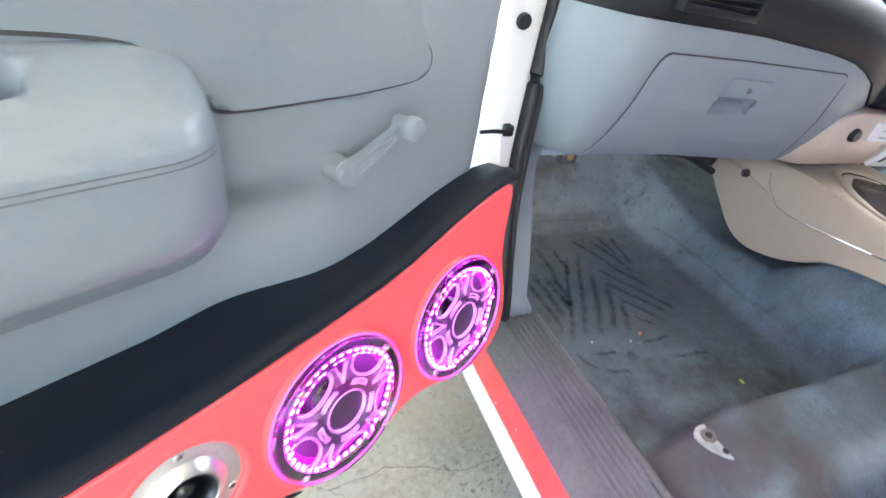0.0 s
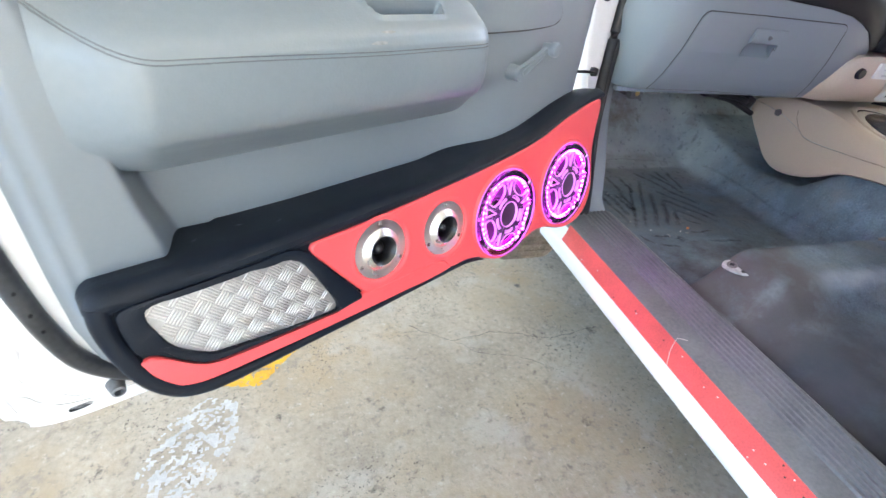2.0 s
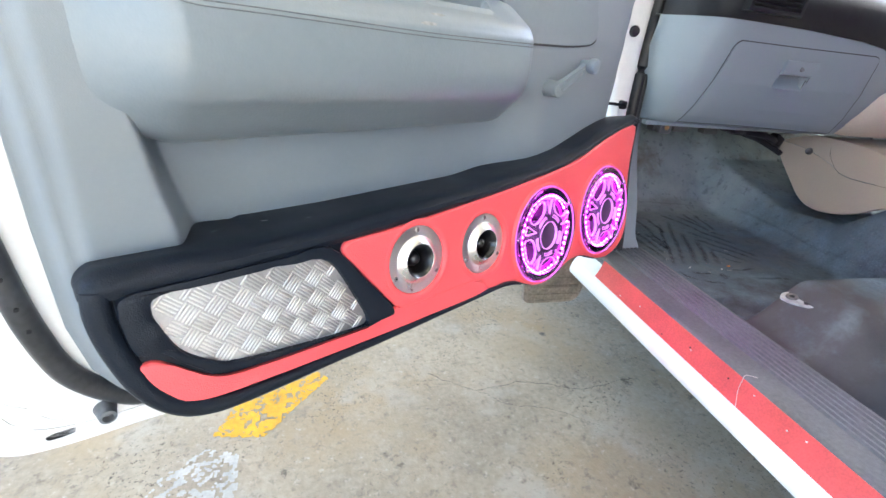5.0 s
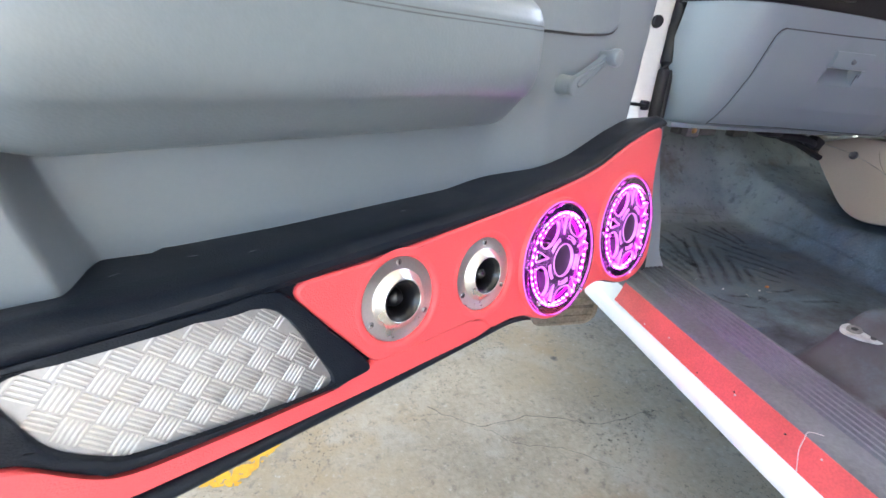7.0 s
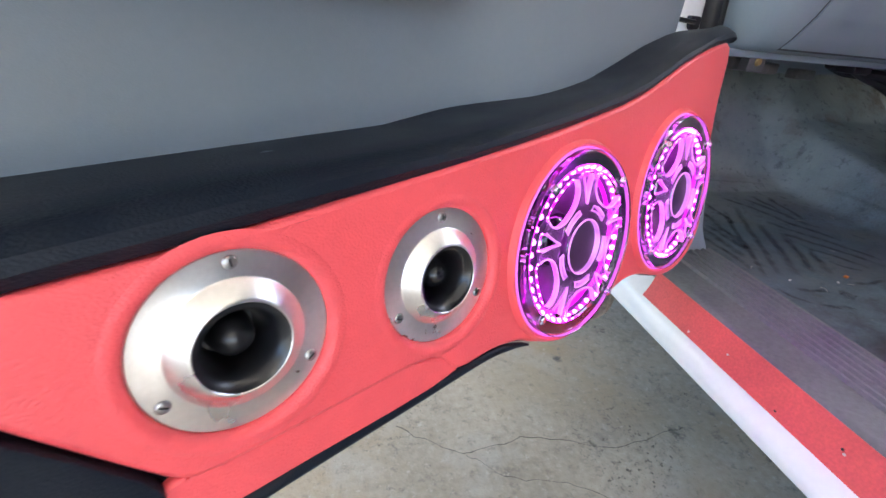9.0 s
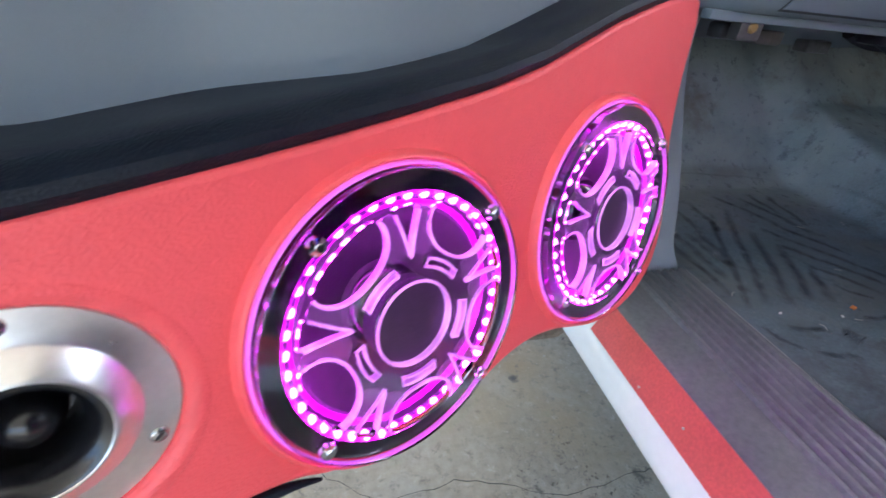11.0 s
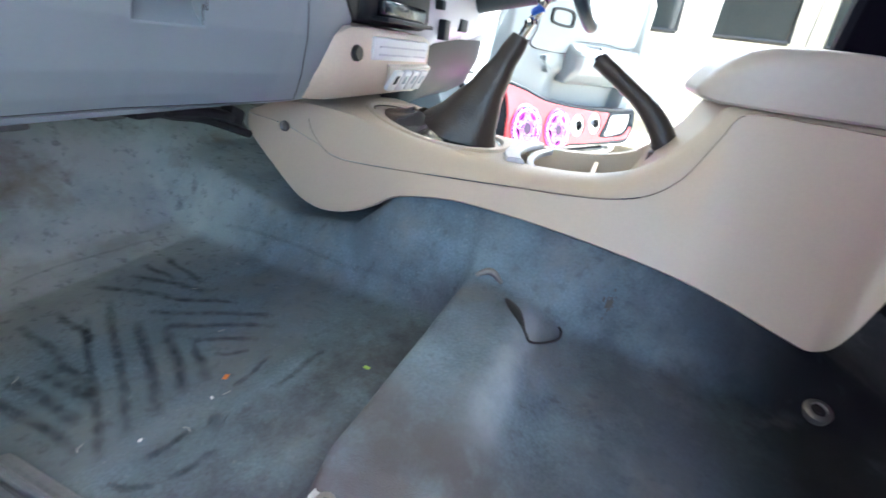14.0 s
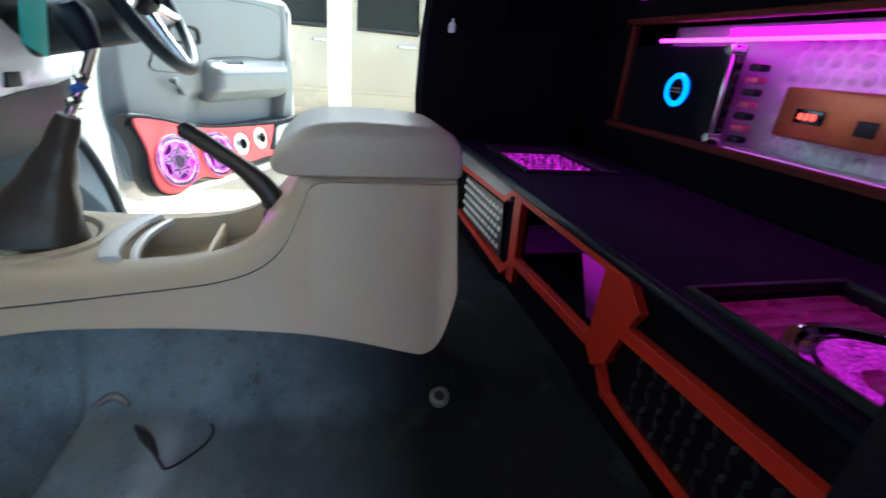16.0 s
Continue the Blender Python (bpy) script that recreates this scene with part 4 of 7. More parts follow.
            line.append(Vector((u, n2 - 0.010 * pk + 0.0012 * lip, z2 - 0.026 * pk + 0.0030 * lip)))
        secs.append(line)
        zs = 0.8915 + 0.006 * smooth01((u - 0.62) / 0.30) + 0.050 * max(0.0, (u - 0.90) / 0.09) ** 2.2
        ns = lerp(zs, [(v.z, v.y) for v in line[60:140]])
        if u > 0.452 and u < 1.0:
            for lst, dz in ((seam_a, 0.0018), (seam_b, -0.0022)):
                lst.append((u, lerp(zs + dz, [(v.z, v.y) for v in line[60:140]]), zs + dz))
    arm = p("armrest", loft(secs, False, False), M_GREY_LEATHER, label="grey padded armrest with a stitched seam")
    for lst in (seam_a, seam_b):
        p("stitched_seam", tube(lst, 0.0006, 6), M_STITCH, arm)
    for u, n, s in ((0.668, -0.002, 0.8), (0.650, -0.010, 0.65)):
        sm = bmesh.new()
        rnd = random.Random(int(u * 1000))
        ring = [(0.016 * s * (1 + 0.3 * rnd.uniform(-1, 1)) * math.cos(a), 0.0028 * s * (1 + 0.3 * rnd.uniform(-1, 1)) * math.sin(a)) for a in (2 * math.pi * i / 12 for i in range(12))]
        zz = lerp(n, [(-0.012, 0.9146), (-0.003, 0.9040), (0.0, 0.8985)])
        sm.faces.new([sm.verts.new((u + a, n + 0.0012 - 0.6 * b, zz + 0.0008 + 0.8 * b)) for a, b in ring])
        p("scuff", sm, M_SCUFFED, arm, "small beige scuff")
    # upper inset with dark joint
    inset_o = cr([(0.207, 0.957), (0.186, 0.925), (0.200, 0.902), (0.27, 0.894), (0.335, 0.892), (0.415, 0.892), (0.432, 0.901), (0.443, 0.920), (0.464, 0.937), (0.498, 0.947), (0.596, 0.953), (0.701, 0.957), (0.97, 0.965), (0.975, 1.16), (0.60, 1.18), (0.25, 1.17), (0.225, 1.05)], 5, True)
    p("inset_joint", slab(inset_o, -0.080, -0.0688), M_SEAM)
    p("upper_inset", slab(inset(inset_o, 0.0035), -0.080, -0.0650, 0.004, 3), M_GREY_LEATHER, label="grey vinyl upper inset")
    hp = cr([(0.30, 1.00), (0.42, 0.995), (0.44, 1.02), (0.42, 1.06), (0.30, 1.06), (0.28, 1.03)], 5, True)
    p("door_pull", rim(hp, [Vector((0.36 + (q.x - 0.36) * 0.8, 1.03 + (q.y - 1.03) * 0.7)) for q in hp], -0.07, -0.058, 0.003), M_BLACK_PL)
    # window above the belt line, unseen; its dark pane is added to block light
    wf = cr([(0.10, 1.215), (1.12, 1.215), (1.08, 1.40), (1.02, 1.56), (0.62, 1.58), (0.45, 1.52)], 1, True)
    fr = p("window_frame", rim(wf, [Vector((0.66 + (q.x - 0.66) * 0.90, 1.37 + (q.y - 1.37) * 0.84)) for q in wf], -0.21, -0.15, 0.004), M_WHITE_PAINT, label="white window frame")
    p("window_glass", slab([Vector((0.66 + (q.x - 0.66) * 0.92, 1.37 + (q.y - 1.37) * 0.86)) for q in wf], -0.185, -0.180), M_DARKGLASS, fr, "unseen dark pane added to block light")
    # window crank
    cb, ck = Vector((0.315, -0.047, 0.825)), Vector((0.252, -0.037, 0.868))
    a = math.degrees(math.atan2(ck.z - cb.z, ck.x - cb.x))
    arm_o = cr([(-0.017, 0.0), (-0.011, 0.014), (0.006, 0.0165), (0.03, 0.0125), (0.075, 0.0095), (0.096, 0.0095), (0.103, 0), (0.096, -0.0095), (0.075, -0.0095), (0.03, -0.0125), (0.006, -0.0165), (-0.011, -0.014)], 4, True)
    CM = Tm(*cb) @ Rm(-a, "Y") @ Rm(7, "Z") @ Matrix.Scale(0.76, 4)
    cw = p("window_crank", slab(arm_o, -0.006, 0.006, 0.004, 3, CM), M_GREY, label="grey window winder")
    groove = cr([(0.004, 0.0), (0.012, 0.008), (0.075, 0.0055), (0.080, 0.0), (0.075, -0.0055), (0.012, -0.008)], 4, True)
    p("crank_channel", rim(groove, inset(groove, 0.0022), 0.002, 0.0085, 0.001, CM), M_GREY, cw)
    p("crank_boss", lathe([(0.0150, -0.026), (0.0135, -0.004), (0.009, 0.0)], 24, Tm(*cb)), M_GREY, cw)
    p("crank_knob", lathe([(0.009, -0.012), (0.010, 0.002), (0.0125, 0.006), (0.0132, 0.014), (0.0115, 0.0185), (0.009, 0.020), (0.0, 0.020)], 28, Tm(*ck)), M_GREY, cw)
    return d


def led(parent, m, src, name="led"):
    return share(src, name, parent, m)


def build_speaker(pn, flip, cu, cw, size):
    """A coaxial speaker behind a clear lit cover, on the tilted face at (cu, cw)."""
    B = PT @ Tm(cu, 0.006, cw) @ Matrix.Scale(size, 4)
    F = Matrix.Diagonal((1, -1, 1, 1)) if flip else Matrix()
    sp = part("speaker", lathe([(0.0, -0.034), (0.022, -0.034), (0.026, -0.026), (0.030, -0.030), (0.058, -0.015), (0.063, -0.010), (0.068, -0.008), (0.072, -0.010), (0.075, -0.003), (0.0805, -0.001), (0.0925, -0.002), (0.0925, -0.012)], 48, B), M_CONE, pn, "round speaker behind a lit clear cover", flip=flip)
    part("dust_cap", lathe([(0.0, -0.014), (0.012, -0.0145), (0.022, -0.018), (0.028, -0.026)], 32, B), M_GLOSS_BLACK, sp, flip=flip)
    part("mount_ring", lathe([(0.0795, -0.006), (0.0805, 0.0005), (0.0915, 0.0005), (0.0925, -0.004)], 48, B), M_GLOSS_BLACK, sp, "black ring", flip=flip)
    # pink edge round the cover
    part("edge_light", lathe([(0.0938, -0.001), (0.0943, 0.0022), (0.0953, 0.0022), (0.0962, -0.001)], 64, B), M_GLOW_RIM, sp, "lit pink edge", flip=flip)
    # red lip swelling round the cover
    part("red_lip", lathe([(0.0960, -0.010), (0.0962, -0.0012), (0.0968, 0.0012), (0.0979, 0.0024), (0.0992, 0.0020), (0.1004, 0.0004), (0.1014, -0.0020), (0.1026, -0.0038), (0.1022, -0.03)], 72, B), M_RED_LEATHER, sp, "padded red lip", flip=flip)
    # clear cover, cut through between hub and rim into five forked spokes
    def ray(r, deg):
        return Vector((r * math.cos(radians(deg)), -r * math.sin(radians(deg))))

    cuts = [circle(0, 0, 0.0272, 36)]
    for k in range(5):
        a = 72 * k + 54
        cuts.append(cr([ray(r, a + 36 + d) for r, d in ((0.0738, -19), (0.0742, -7), (0.0742, 7), (0.0738, 19), (0.066, 22.5), (0.056, 21), (0.0485, 13), (0.0460, 0), (0.0485, -13), (0.056, -21), (0.066, -22.5))], 3, True))
        cuts.append(cr([ray(r, a + d) for r, d in ((0.0735, -6.5), (0.0740, 0), (0.0735, 6.5), (0.063, 5.2), (0.053, 2.8), (0.0435, 0), (0.053, -2.8), (0.063, -5.2))], 3, True))
        cuts.append([ray(r, a + 36 + d) for r, d in ((0.0360, -21), (0.0360, -10), (0.0360, 0), (0.0360, 10), (0.0360, 21), (0.0410, 18), (0.0410, 9), (0.0410, 0), (0.0410, -9), (0.0410, -18))])
    cover = part("clear_cover", pierced(circle(0, 0, 0.0934, 64), cuts, 0.0035, 0.0085, 0.0008, B), M_ACRYL, sp, "clear acrylic cover cut into five forked spokes", flip=flip)
    cover.visible_shadow = False
    # thin glowing sheets on the spokes stand for lamp light caught in the acrylic
    for k in range(5):
        for sg in (1, -1):
            prong = cr([ray(r, 72 * k + 54 + sg * d) for r, d in ((0.0725, 7.6), (0.0630, 6.4), (0.0540, 4.6), (0.0465, 3.2), (0.0440, 9.0), (0.0470, 19.0), (0.0540, 14.6), (0.0640, 13.0), (0.0725, 15.6))], 3, True)
            part("lit_spoke", slab(prong, 0.0087, 0.0094, 0, m=B), M_PRONG, cover, "frosted lit spoke", flip=flip)
    # light leaks out along the cut edges, but not along the rim
    for line in cuts:
        run = line + line[:1]
        if max(q.length for q in line) > 0.07:
            run = [q for q in line if q.length < 0.0727]
        band = loft([[B @ Vector((q.x * 0.997, y, q.y * 0.997)) for q in run] for y in (0.0040, 0.0082)])
        part("lit_edge", tube([B @ Vector((q.x, 0.0086, q.y)) for q in run], 0.0010, 5, False, band), M_GLOW_EDGE, cover, flip=flip)
    part("hub_cap", lathe([(0.0, 0.0052), (0.024, 0.0050), (0.0268, 0.004), (0.0268, -0.01)], 32, B), M_CONE, sp, "dark hub disc", flip=flip)
    # ring of small lamps; the wall they light glows by emission instead
    part("lit_ring_wall", lathe([(0.0700, -0.0095), (0.0730, -0.0070), (0.0755, -0.0045), (0.0785, -0.0015), (0.0800, 0.0010)], 56, B), M_RING_GLOW, sp, "magenta ring wall, lamp light put in as glow", flip=flip)
    src = None
    n = 42
    for i in range(n):
        a = 2 * math.pi * i / n
        rr = 0.0775
        m = F @ B @ Tm(rr * math.cos(a), -0.0005, rr * math.sin(a)) @ Vector((-0.80 * math.cos(a), 0.60, -0.80 * math.sin(a))).to_track_quat("Y", "Z").to_matrix().to_4x4() @ F
        if src is None:
            bm = lathe([(0.0, 0.0022), (0.0019, 0.0018), (0.0029, 0.0)], 8)
            src = part("led", bm, M_LED_PINK, sp, flip=flip)
            src.matrix_basis = m
        else:
            share(src, "led", sp, m)
    for k in range(4):
        a = radians(45 + 90 * k + 6)
        b = B @ Tm(0.0855 * math.cos(a), 0.006, 0.0855 * math.sin(a))
        part("bolt", lathe([(0.0, 0.0065), (0.0022, 0.0065), (0.0022, 0.005), (0.0048, 0.0045), (0.0052, 0.0)], 12, b), M_CHROME, sp, flip=flip)
    return sp


def build_tweeter(pn, flip, cu, cw):
    B = PT @ Tm(cu, -0.0052, cw)
    tw = part("tweeter", lathe([(0.0488, -0.006), (0.0488, 0.0024), (0.0480, 0.0034), (0.0352, 0.0037), (0.0344, 0.0040), (0.0338, 0.0048), (0.0258, 0.0116), (0.0250, 0.0122), (0.0242, 0.0122), (0.0237, 0.0117)], 64, B), M_STEEL, pn, "bullet tweeter with a bright aluminium flange", flip=flip)
    part("red_recess", lathe([(0.0486, 0.0), (0.0488, 0.0040), (0.0498, 0.0066), (0.0516, 0.0082), (0.0540, 0.0089), (0.0566, 0.0089), (0.0592, 0.0080)], 56, B), M_RED_LEATHER, tw, "padded red rim of the recess", flip=flip)
    part("horn", lathe([(0.0238, 0.0118), (0.0226, 0.0114), (0.0205, 0.0098), (0.0184, 0.0066), (0.0166, 0.0016), (0.0152, -0.006), (0.0145, -0.02)], 48, B), M_HORN, tw, "black horn throat", flip=flip)
    part("bullet", lathe([(0.0125, -0.02), (0.0122, -0.012), (0.0104, -0.004), (0.0068, 0.002), (0.0, 0.0050)], 32, B), M_HORN, tw, "glossy black bullet", flip=flip)
    for a in (95, 215, 335):
        q = B @ Tm(0.0425 * math.cos(radians(a)), 0.0034, 0.0425 * math.sin(radians(a)))
        part("screw", lathe([(0.0, 0.0010), (0.0026, 0.0012), (0.0034, 0.0007), (0.0038, 0.0)], 14, q), M_SCREW, tw, flip=flip)
        part("screw_slot", rbox(0.0042, 0.0008, 0.0010, 0, m=q @ Tm(0, 0.0011, 0) @ Rm(a, "Y")), M_RUBBER, tw, flip=flip)
    return tw


M_SCRATCH = mat("pale_scratch", (0.22, 0.24, 0.27), 0.6, bump=0)
M_RING_GLOW = glow("magenta_ring_glow", (0.66, 0.002, 0.66), 0.26)
M_PRONG = clear("frosted_acrylic", (0.97, 0.84, 1.0), 0.10, 1.46)
M_PRONG.node_tree.nodes["Principled BSDF"].inputs["Emission Color"].default_value = (0.80, 0.20, 0.92, 1)
M_PRONG.node_tree.nodes["Principled BSDF"].inputs["Emission Strength"].default_value = 0.007
M_GLOW_EDGE = glow("lit_acrylic_edge", (0.86, 0.30, 0.95), 0.05)
# noise breaks the edge emission up into painted glints
en_, el_ = M_GLOW_EDGE.node_tree.nodes, M_GLOW_EDGE.node_tree.links
et_ = en_.new("ShaderNodeTexNoise")
et_.inputs["Scale"].default_value, et_.inputs["Detail"].default_value = 75, 3
ec_ = en_.new("ShaderNodeTexCoord")
el_.new(ec_.outputs["Object"], et_.inputs["Vector"])
em_ = en_.new("ShaderNodeMapRange")
em_.inputs["From Min"].default_value, em_.inputs["From Max"].default_value = 0.40, 0.70
em_.inputs["To Min"].default_value, em_.inputs["To Max"].default_value = 0.010, 0.11
el_.new(et_.outputs["Fac"], em_.inputs["Value"])
el_.new(em_.outputs["Result"], en_["Principled BSDF"].inputs["Emission Strength"])
M_SCREW = mat("screw_steel", (0.42, 0.42, 0.42), 0.3, 0.9, var=0.05, bump=0)


SPK = ((0.1625, 0.590, 0.975), (0.372, 0.582, 0.930))   # speaker centres along the door and up, and their size
TWT = ((0.532, 0.600), (0.668, 0.608))   # tweeter centres


def build_panel(M, flip, label):
    pn = thing("door_audio_pod", M, label, "audio pod")

    def p(name, bm, m, parent=pn, label=""):
        return part(name, bm, m, parent, label, flip=flip)

    low = [(0.047, 0.61), (0.041, 0.575), (0.041, 0.54), (0.053, 0.508), (0.080, 0.487), (0.119, 0.478), (0.155, 0.481), (0.185, 0.490), (0.218, 0.502), (0.252, 0.508), (0.284, 0.505), (0.314, 0.495), (0.345, 0.487), (0.375, 0.486), (0.402, 0.492), (0.430, 0.503)]
    base = [(0.030, 0.757), (0.043, 0.69), (0.049, 0.645)] + [(u - 0.004, z - 0.004) for u, z in low] + [(0.452, 0.508), (0.485, 0.514), (0.52, 0.514), (0.643, 0.512), (0.712, 0.5115), (0.81, 0.512), (0.891, 0.513), (0.94, 0.515), (0.968, 0.521), (0.993, 0.541), (1.010, 0.572), (1.019, 0.61), (1.026, 0.65), (1.024, 0.672), (0.95, 0.668), (0.787, 0.664), (0.693, 0.664), (0.577, 0.671), (0.431, 0.683), (0.36, 0.691), (0.30, 0.699), (0.247, 0.710), (0.165, 0.735), (0.09, 0.752)]
    spots = (*((u, z, 0.0915 * k) for u, z, k in SPK), (*TWT[0], 0.054), (*TWT[1], 0.054))
    holes = [circle(cu, (z - 0.58) * 1.02, r, 48) for cu, z, r in spots]
    body = p("panel_body", pierced(pz(cr(base, 3, True)), holes, -0.085, -0.004, 0.008, PT), M_BLACK_LEATHER, label="black vinyl panel body")
    # red skin round the speakers and tweeters
    redo = [(0.036, 0.752), (0.048, 0.69), (0.053, 0.645)] + [(u + 0.002, z + 0.002) for u, z in low] + [(0.450, 0.514), (0.482, 0.5205), (0.514, 0.5205), (0.530, 0.526), (0.548, 0.543), (0.62, 0.545), (0.69, 0.546), (0.708, 0.551), (0.722, 0.566), (0.749, 0.600), (0.773, 0.631), (0.782, 0.644), (0.783, 0.652), (0.777, 0.658), (0.764, 0.6600), (0.693, 0.661), (0.577, 0.670), (0.431, 0.682), (0.36, 0.690), (0.30, 0.698), (0.247, 0.709), (0.165, 0.734), (0.09, 0.751)]
    p("red_facing", pierced(pz(cr(redo, 3, True)), holes, -0.008, 0.003, 0.004, PT), M_RED_LEATHER, label="red vinyl facing")
    strip = [(0.523, 0.5205), (0.643, 0.5205), (0.712, 0.5215), (0.81, 0.5245), (0.891, 0.528), (0.94, 0.531), (0.967, 0.537), (0.992, 0.553), (1.006, 0.585), (1.002, 0.591), (0.987, 0.589), (0.954, 0.560), (0.93, 0.549), (0.889, 0.545), (0.808, 0.541), (0.740, 0.540), (0.712, 0.552), (0.69, 0.5485), (0.62, 0.547), (0.553, 0.545)]
    p("red_strip", slab(pz(cr(strip, 3, True)), -0.008, 0.0018, 0.003, 2, PT), M_RED_LEATHER, label="red vinyl strip along the bottom")
    # black frame with the chequer plate
    fo = cr([(1.004, 0.603), (0.985, 0.598), (0.953, 0.565), (0.928, 0.554), (0.80, 0.547), (0.735, 0.543), (0.716, 0.552), (0.755, 0.604), (0.799, 0.657), (0.86, 0.659), (0.95, 0.660), (1.002, 0.660), (1.009, 0.640)], 4, True)
    fi = cr([(0.980, 0.622), (0.968, 0.594), (0.945, 0.573), (0.920, 0.562), (0.84, 0.551), (0.785, 0.546), (0.759, 0.549), (0.772, 0.585), (0.803, 0.640), (0.85, 0.650), (0.92, 0.652), (0.975, 0.652), (0.984, 0.640)], 4, True)
    p("plate_frame", rim(pz(fo), pz(fi), -0.008, 0.0055, 0.004, PT), M_BLACK_LEATHER, label="black vinyl frame")
    pl = p("chequer_plate", slab(pz(fi), -0.007, -0.002, 0, m=PT), M_PLATE, label="aluminium chequer plate inlay")
    # raised bars of the chequer plate, in turned groups of five
    bm = bmesh.new()
    poly = pz(fi)

    def inside(x, y, marg=0.004):
        for ox, oy in ((marg, 0), (-marg, 0), (0, marg), (0, -marg)):
            c = False
            for a, b in zip(poly, poly[1:] + poly[:1]):
                if (a.y > y + oy) != (b.y > y + oy) and x + ox < (b.x - a.x) * (y + oy - a.y) / (b.y - a.y) + a.x:
                    c = not c
            if not c:
                return False
        return True

    cell = 0.0190
    for i in range(-16, 17):
        for j in range(-16, 17):
            gx, gy = 0.875 + (i - j) * cell * 0.7071, 0.02 + (i + j) * cell * 0.7071
            if not 0.74 < gx < 1.01 or abs(gy - 0.02) > 0.09:
                continue
            a = 45 if (i + j) % 2 else -45
            ca, sa = math.cos(radians(a)), math.sin(radians(a))
            for k in range(5):
                off = (k - 2) * 0.0037
                ox, oy = gx - sa * off, gy + ca * off
                if inside(ox, oy, 0.0025):
                    rbox(0.0185, 0.0015, 0.0021, 0.0006, 1, PT @ Tm(ox, -0.0018, oy) @ Rm(-a, "Y"), bm)
    p("tread", bm, M_TREAD, pl, "raised bars")
    # padded black roll along the top
    secs = []
    us = [0.022 + (1.008 - 0.022) * i / 100 for i in range(101)] + [1.008 + 0.0245 * math.sin(i / 10 * 1.55) for i in range(1, 11)]
    for u in us:
        zb, zr = lerp(u, BACK), lerp(u, REDTOP)
        n0 = front_n(zr)
        deep = -0.108 + 0.035 * (1 - smooth01((u - 0.25) / 0.2)) + 0.058 * smooth01((u - 0.915) / 0.03)
        e = smooth01((u - 0.022) / 0.015)
        h = (0.017 - 0.006 * smooth01((u - 0.02) / 0.1) * smooth01((0.68 - u) / 0.2) + 0.004 * smooth01((u - 0.9) / 0.05)) * (0.45 + 0.55 * e)
        step = 0.004 * smooth01((u - 0.862) / 0.004)
        pr = [(n0 - 0.008, zr - 0.006), (n0 + 0.001, zr - 0.003), (n0 + 0.004, zr + 0.25 * h), (n0 + 0.002, zr + 0.62 * h), (n0 - 0.005, zr + 0.88 * h), (n0 - 0.014, zr + h), (n0 * 0.6 + deep * 0.4, (zr + h) * 0.6 + zb * 0.4 + 0.001), (n0 * 0.3 + deep * 0.7, (zr + h) * 0.3 + zb * 0.7 + 0.001 - step), (deep, zb - step), (deep, zr - 0.03), (n0 - 0.02, zr - 0.03)]
        t = max(0.0, (u - 1.008) / 0.025)
        sc = math.sqrt(max(0.03, 1 - t * t))
        ca, cb = n0 * 0.55 + deep * 0.45, zr - 0.002
        pr = [(ca + (a - ca) * (0.45 + 0.55 * sc), cb + (b - cb) * sc) for a, b in pr]
        secs.append([Vector((u, a, b)) for a, b in pr])
    p("top_roll", loft(secs, True, True), M_BLACK_LEATHER, label="padded black vinyl roll along the top")
    for u, s, a in ((0.80, 0.35, 8), (0.845, 0.62, -14), (0.905, 0.5, 20), (0.62, 0.4, 5), (0.955, 0.7, -30)):
        zb, zr = lerp(u, BACK), lerp(u, REDTOP) + 0.018
        n1, n2 = front_n(zr) - 0.014, -0.10
        q = Vector((u, n1 + (n2 - n1) * s, zr + (zb - zr) * s + 0.0014))
        dv = Vector((math.cos(radians(a)), math.sin(radians(a)), 0)) * 0.0042
        p("scratch", tube([q - dv, q, q + dv], [0.0001, 0.0003, 0.0001], 5), M_SCRATCH)
    # rounded black rim down the lock side and along the bottom
    rp = cr([(1.019, 0.668), (1.021, 0.640), (1.014, 0.600), (1.002, 0.565), (0.982, 0.538), (0.955, 0.523), (0.915, 0.517), (0.81, 0.5160), (0.712, 0.5150), (0.643, 0.5155), (0.56, 0.5160), (0.49, 0.5165), (0.455, 0.5110), (0.436, 0.5045)], 6)
    rad = [lerp(i / (len(rp) - 1), [(0, 0.012), (0.35, 0.012), (0.52, 0.007), (0.7, 0.0048), (0.9, 0.0035), (1, 0.0010)]) for i in range(len(rp))]
    p("side_rim", tube([PT @ Vector((q.x, 0.003 - rad[i] * 0.9, (q.y - 0.58) * 1.0198)) for i, q in enumerate(rp)], rad, 14), M_BLACK_LEATHER, label="rounded black vinyl rim")
    for cu, z, size in SPK:
        build_speaker(pn, flip, cu, (z - 0.58) * 1.02, size)
    for cu, z in TWT:
        build_tweeter(pn, flip, cu, (z - 0.58) * 1.02)
    return pn


build_door(OPEN_NEAR, False, "open white car door with grey plastic trim inside")
build_panel(OPEN_NEAR, False, "red and black vinyl speaker panel on the open door")
build_door(OPEN_FAR, True, "open white driver's door with grey trim inside")
build_panel(OPEN_FAR, True, "red and black vinyl speaker panel on the driver's door")

# ---- dashboard ----
def dash_off(x):
    return lerp(x, [(0.084, 0.16), (0.090, 0.11), (0.098, 0.070), (0.108, 0.040), (0.122, 0.018), (0.145, 0.006), (0.20, 0.0), (0.35, 0.0), (0.56, -0.032), (0.64, -0.036), (0.72, -0.02), (0.80, 0.0)])


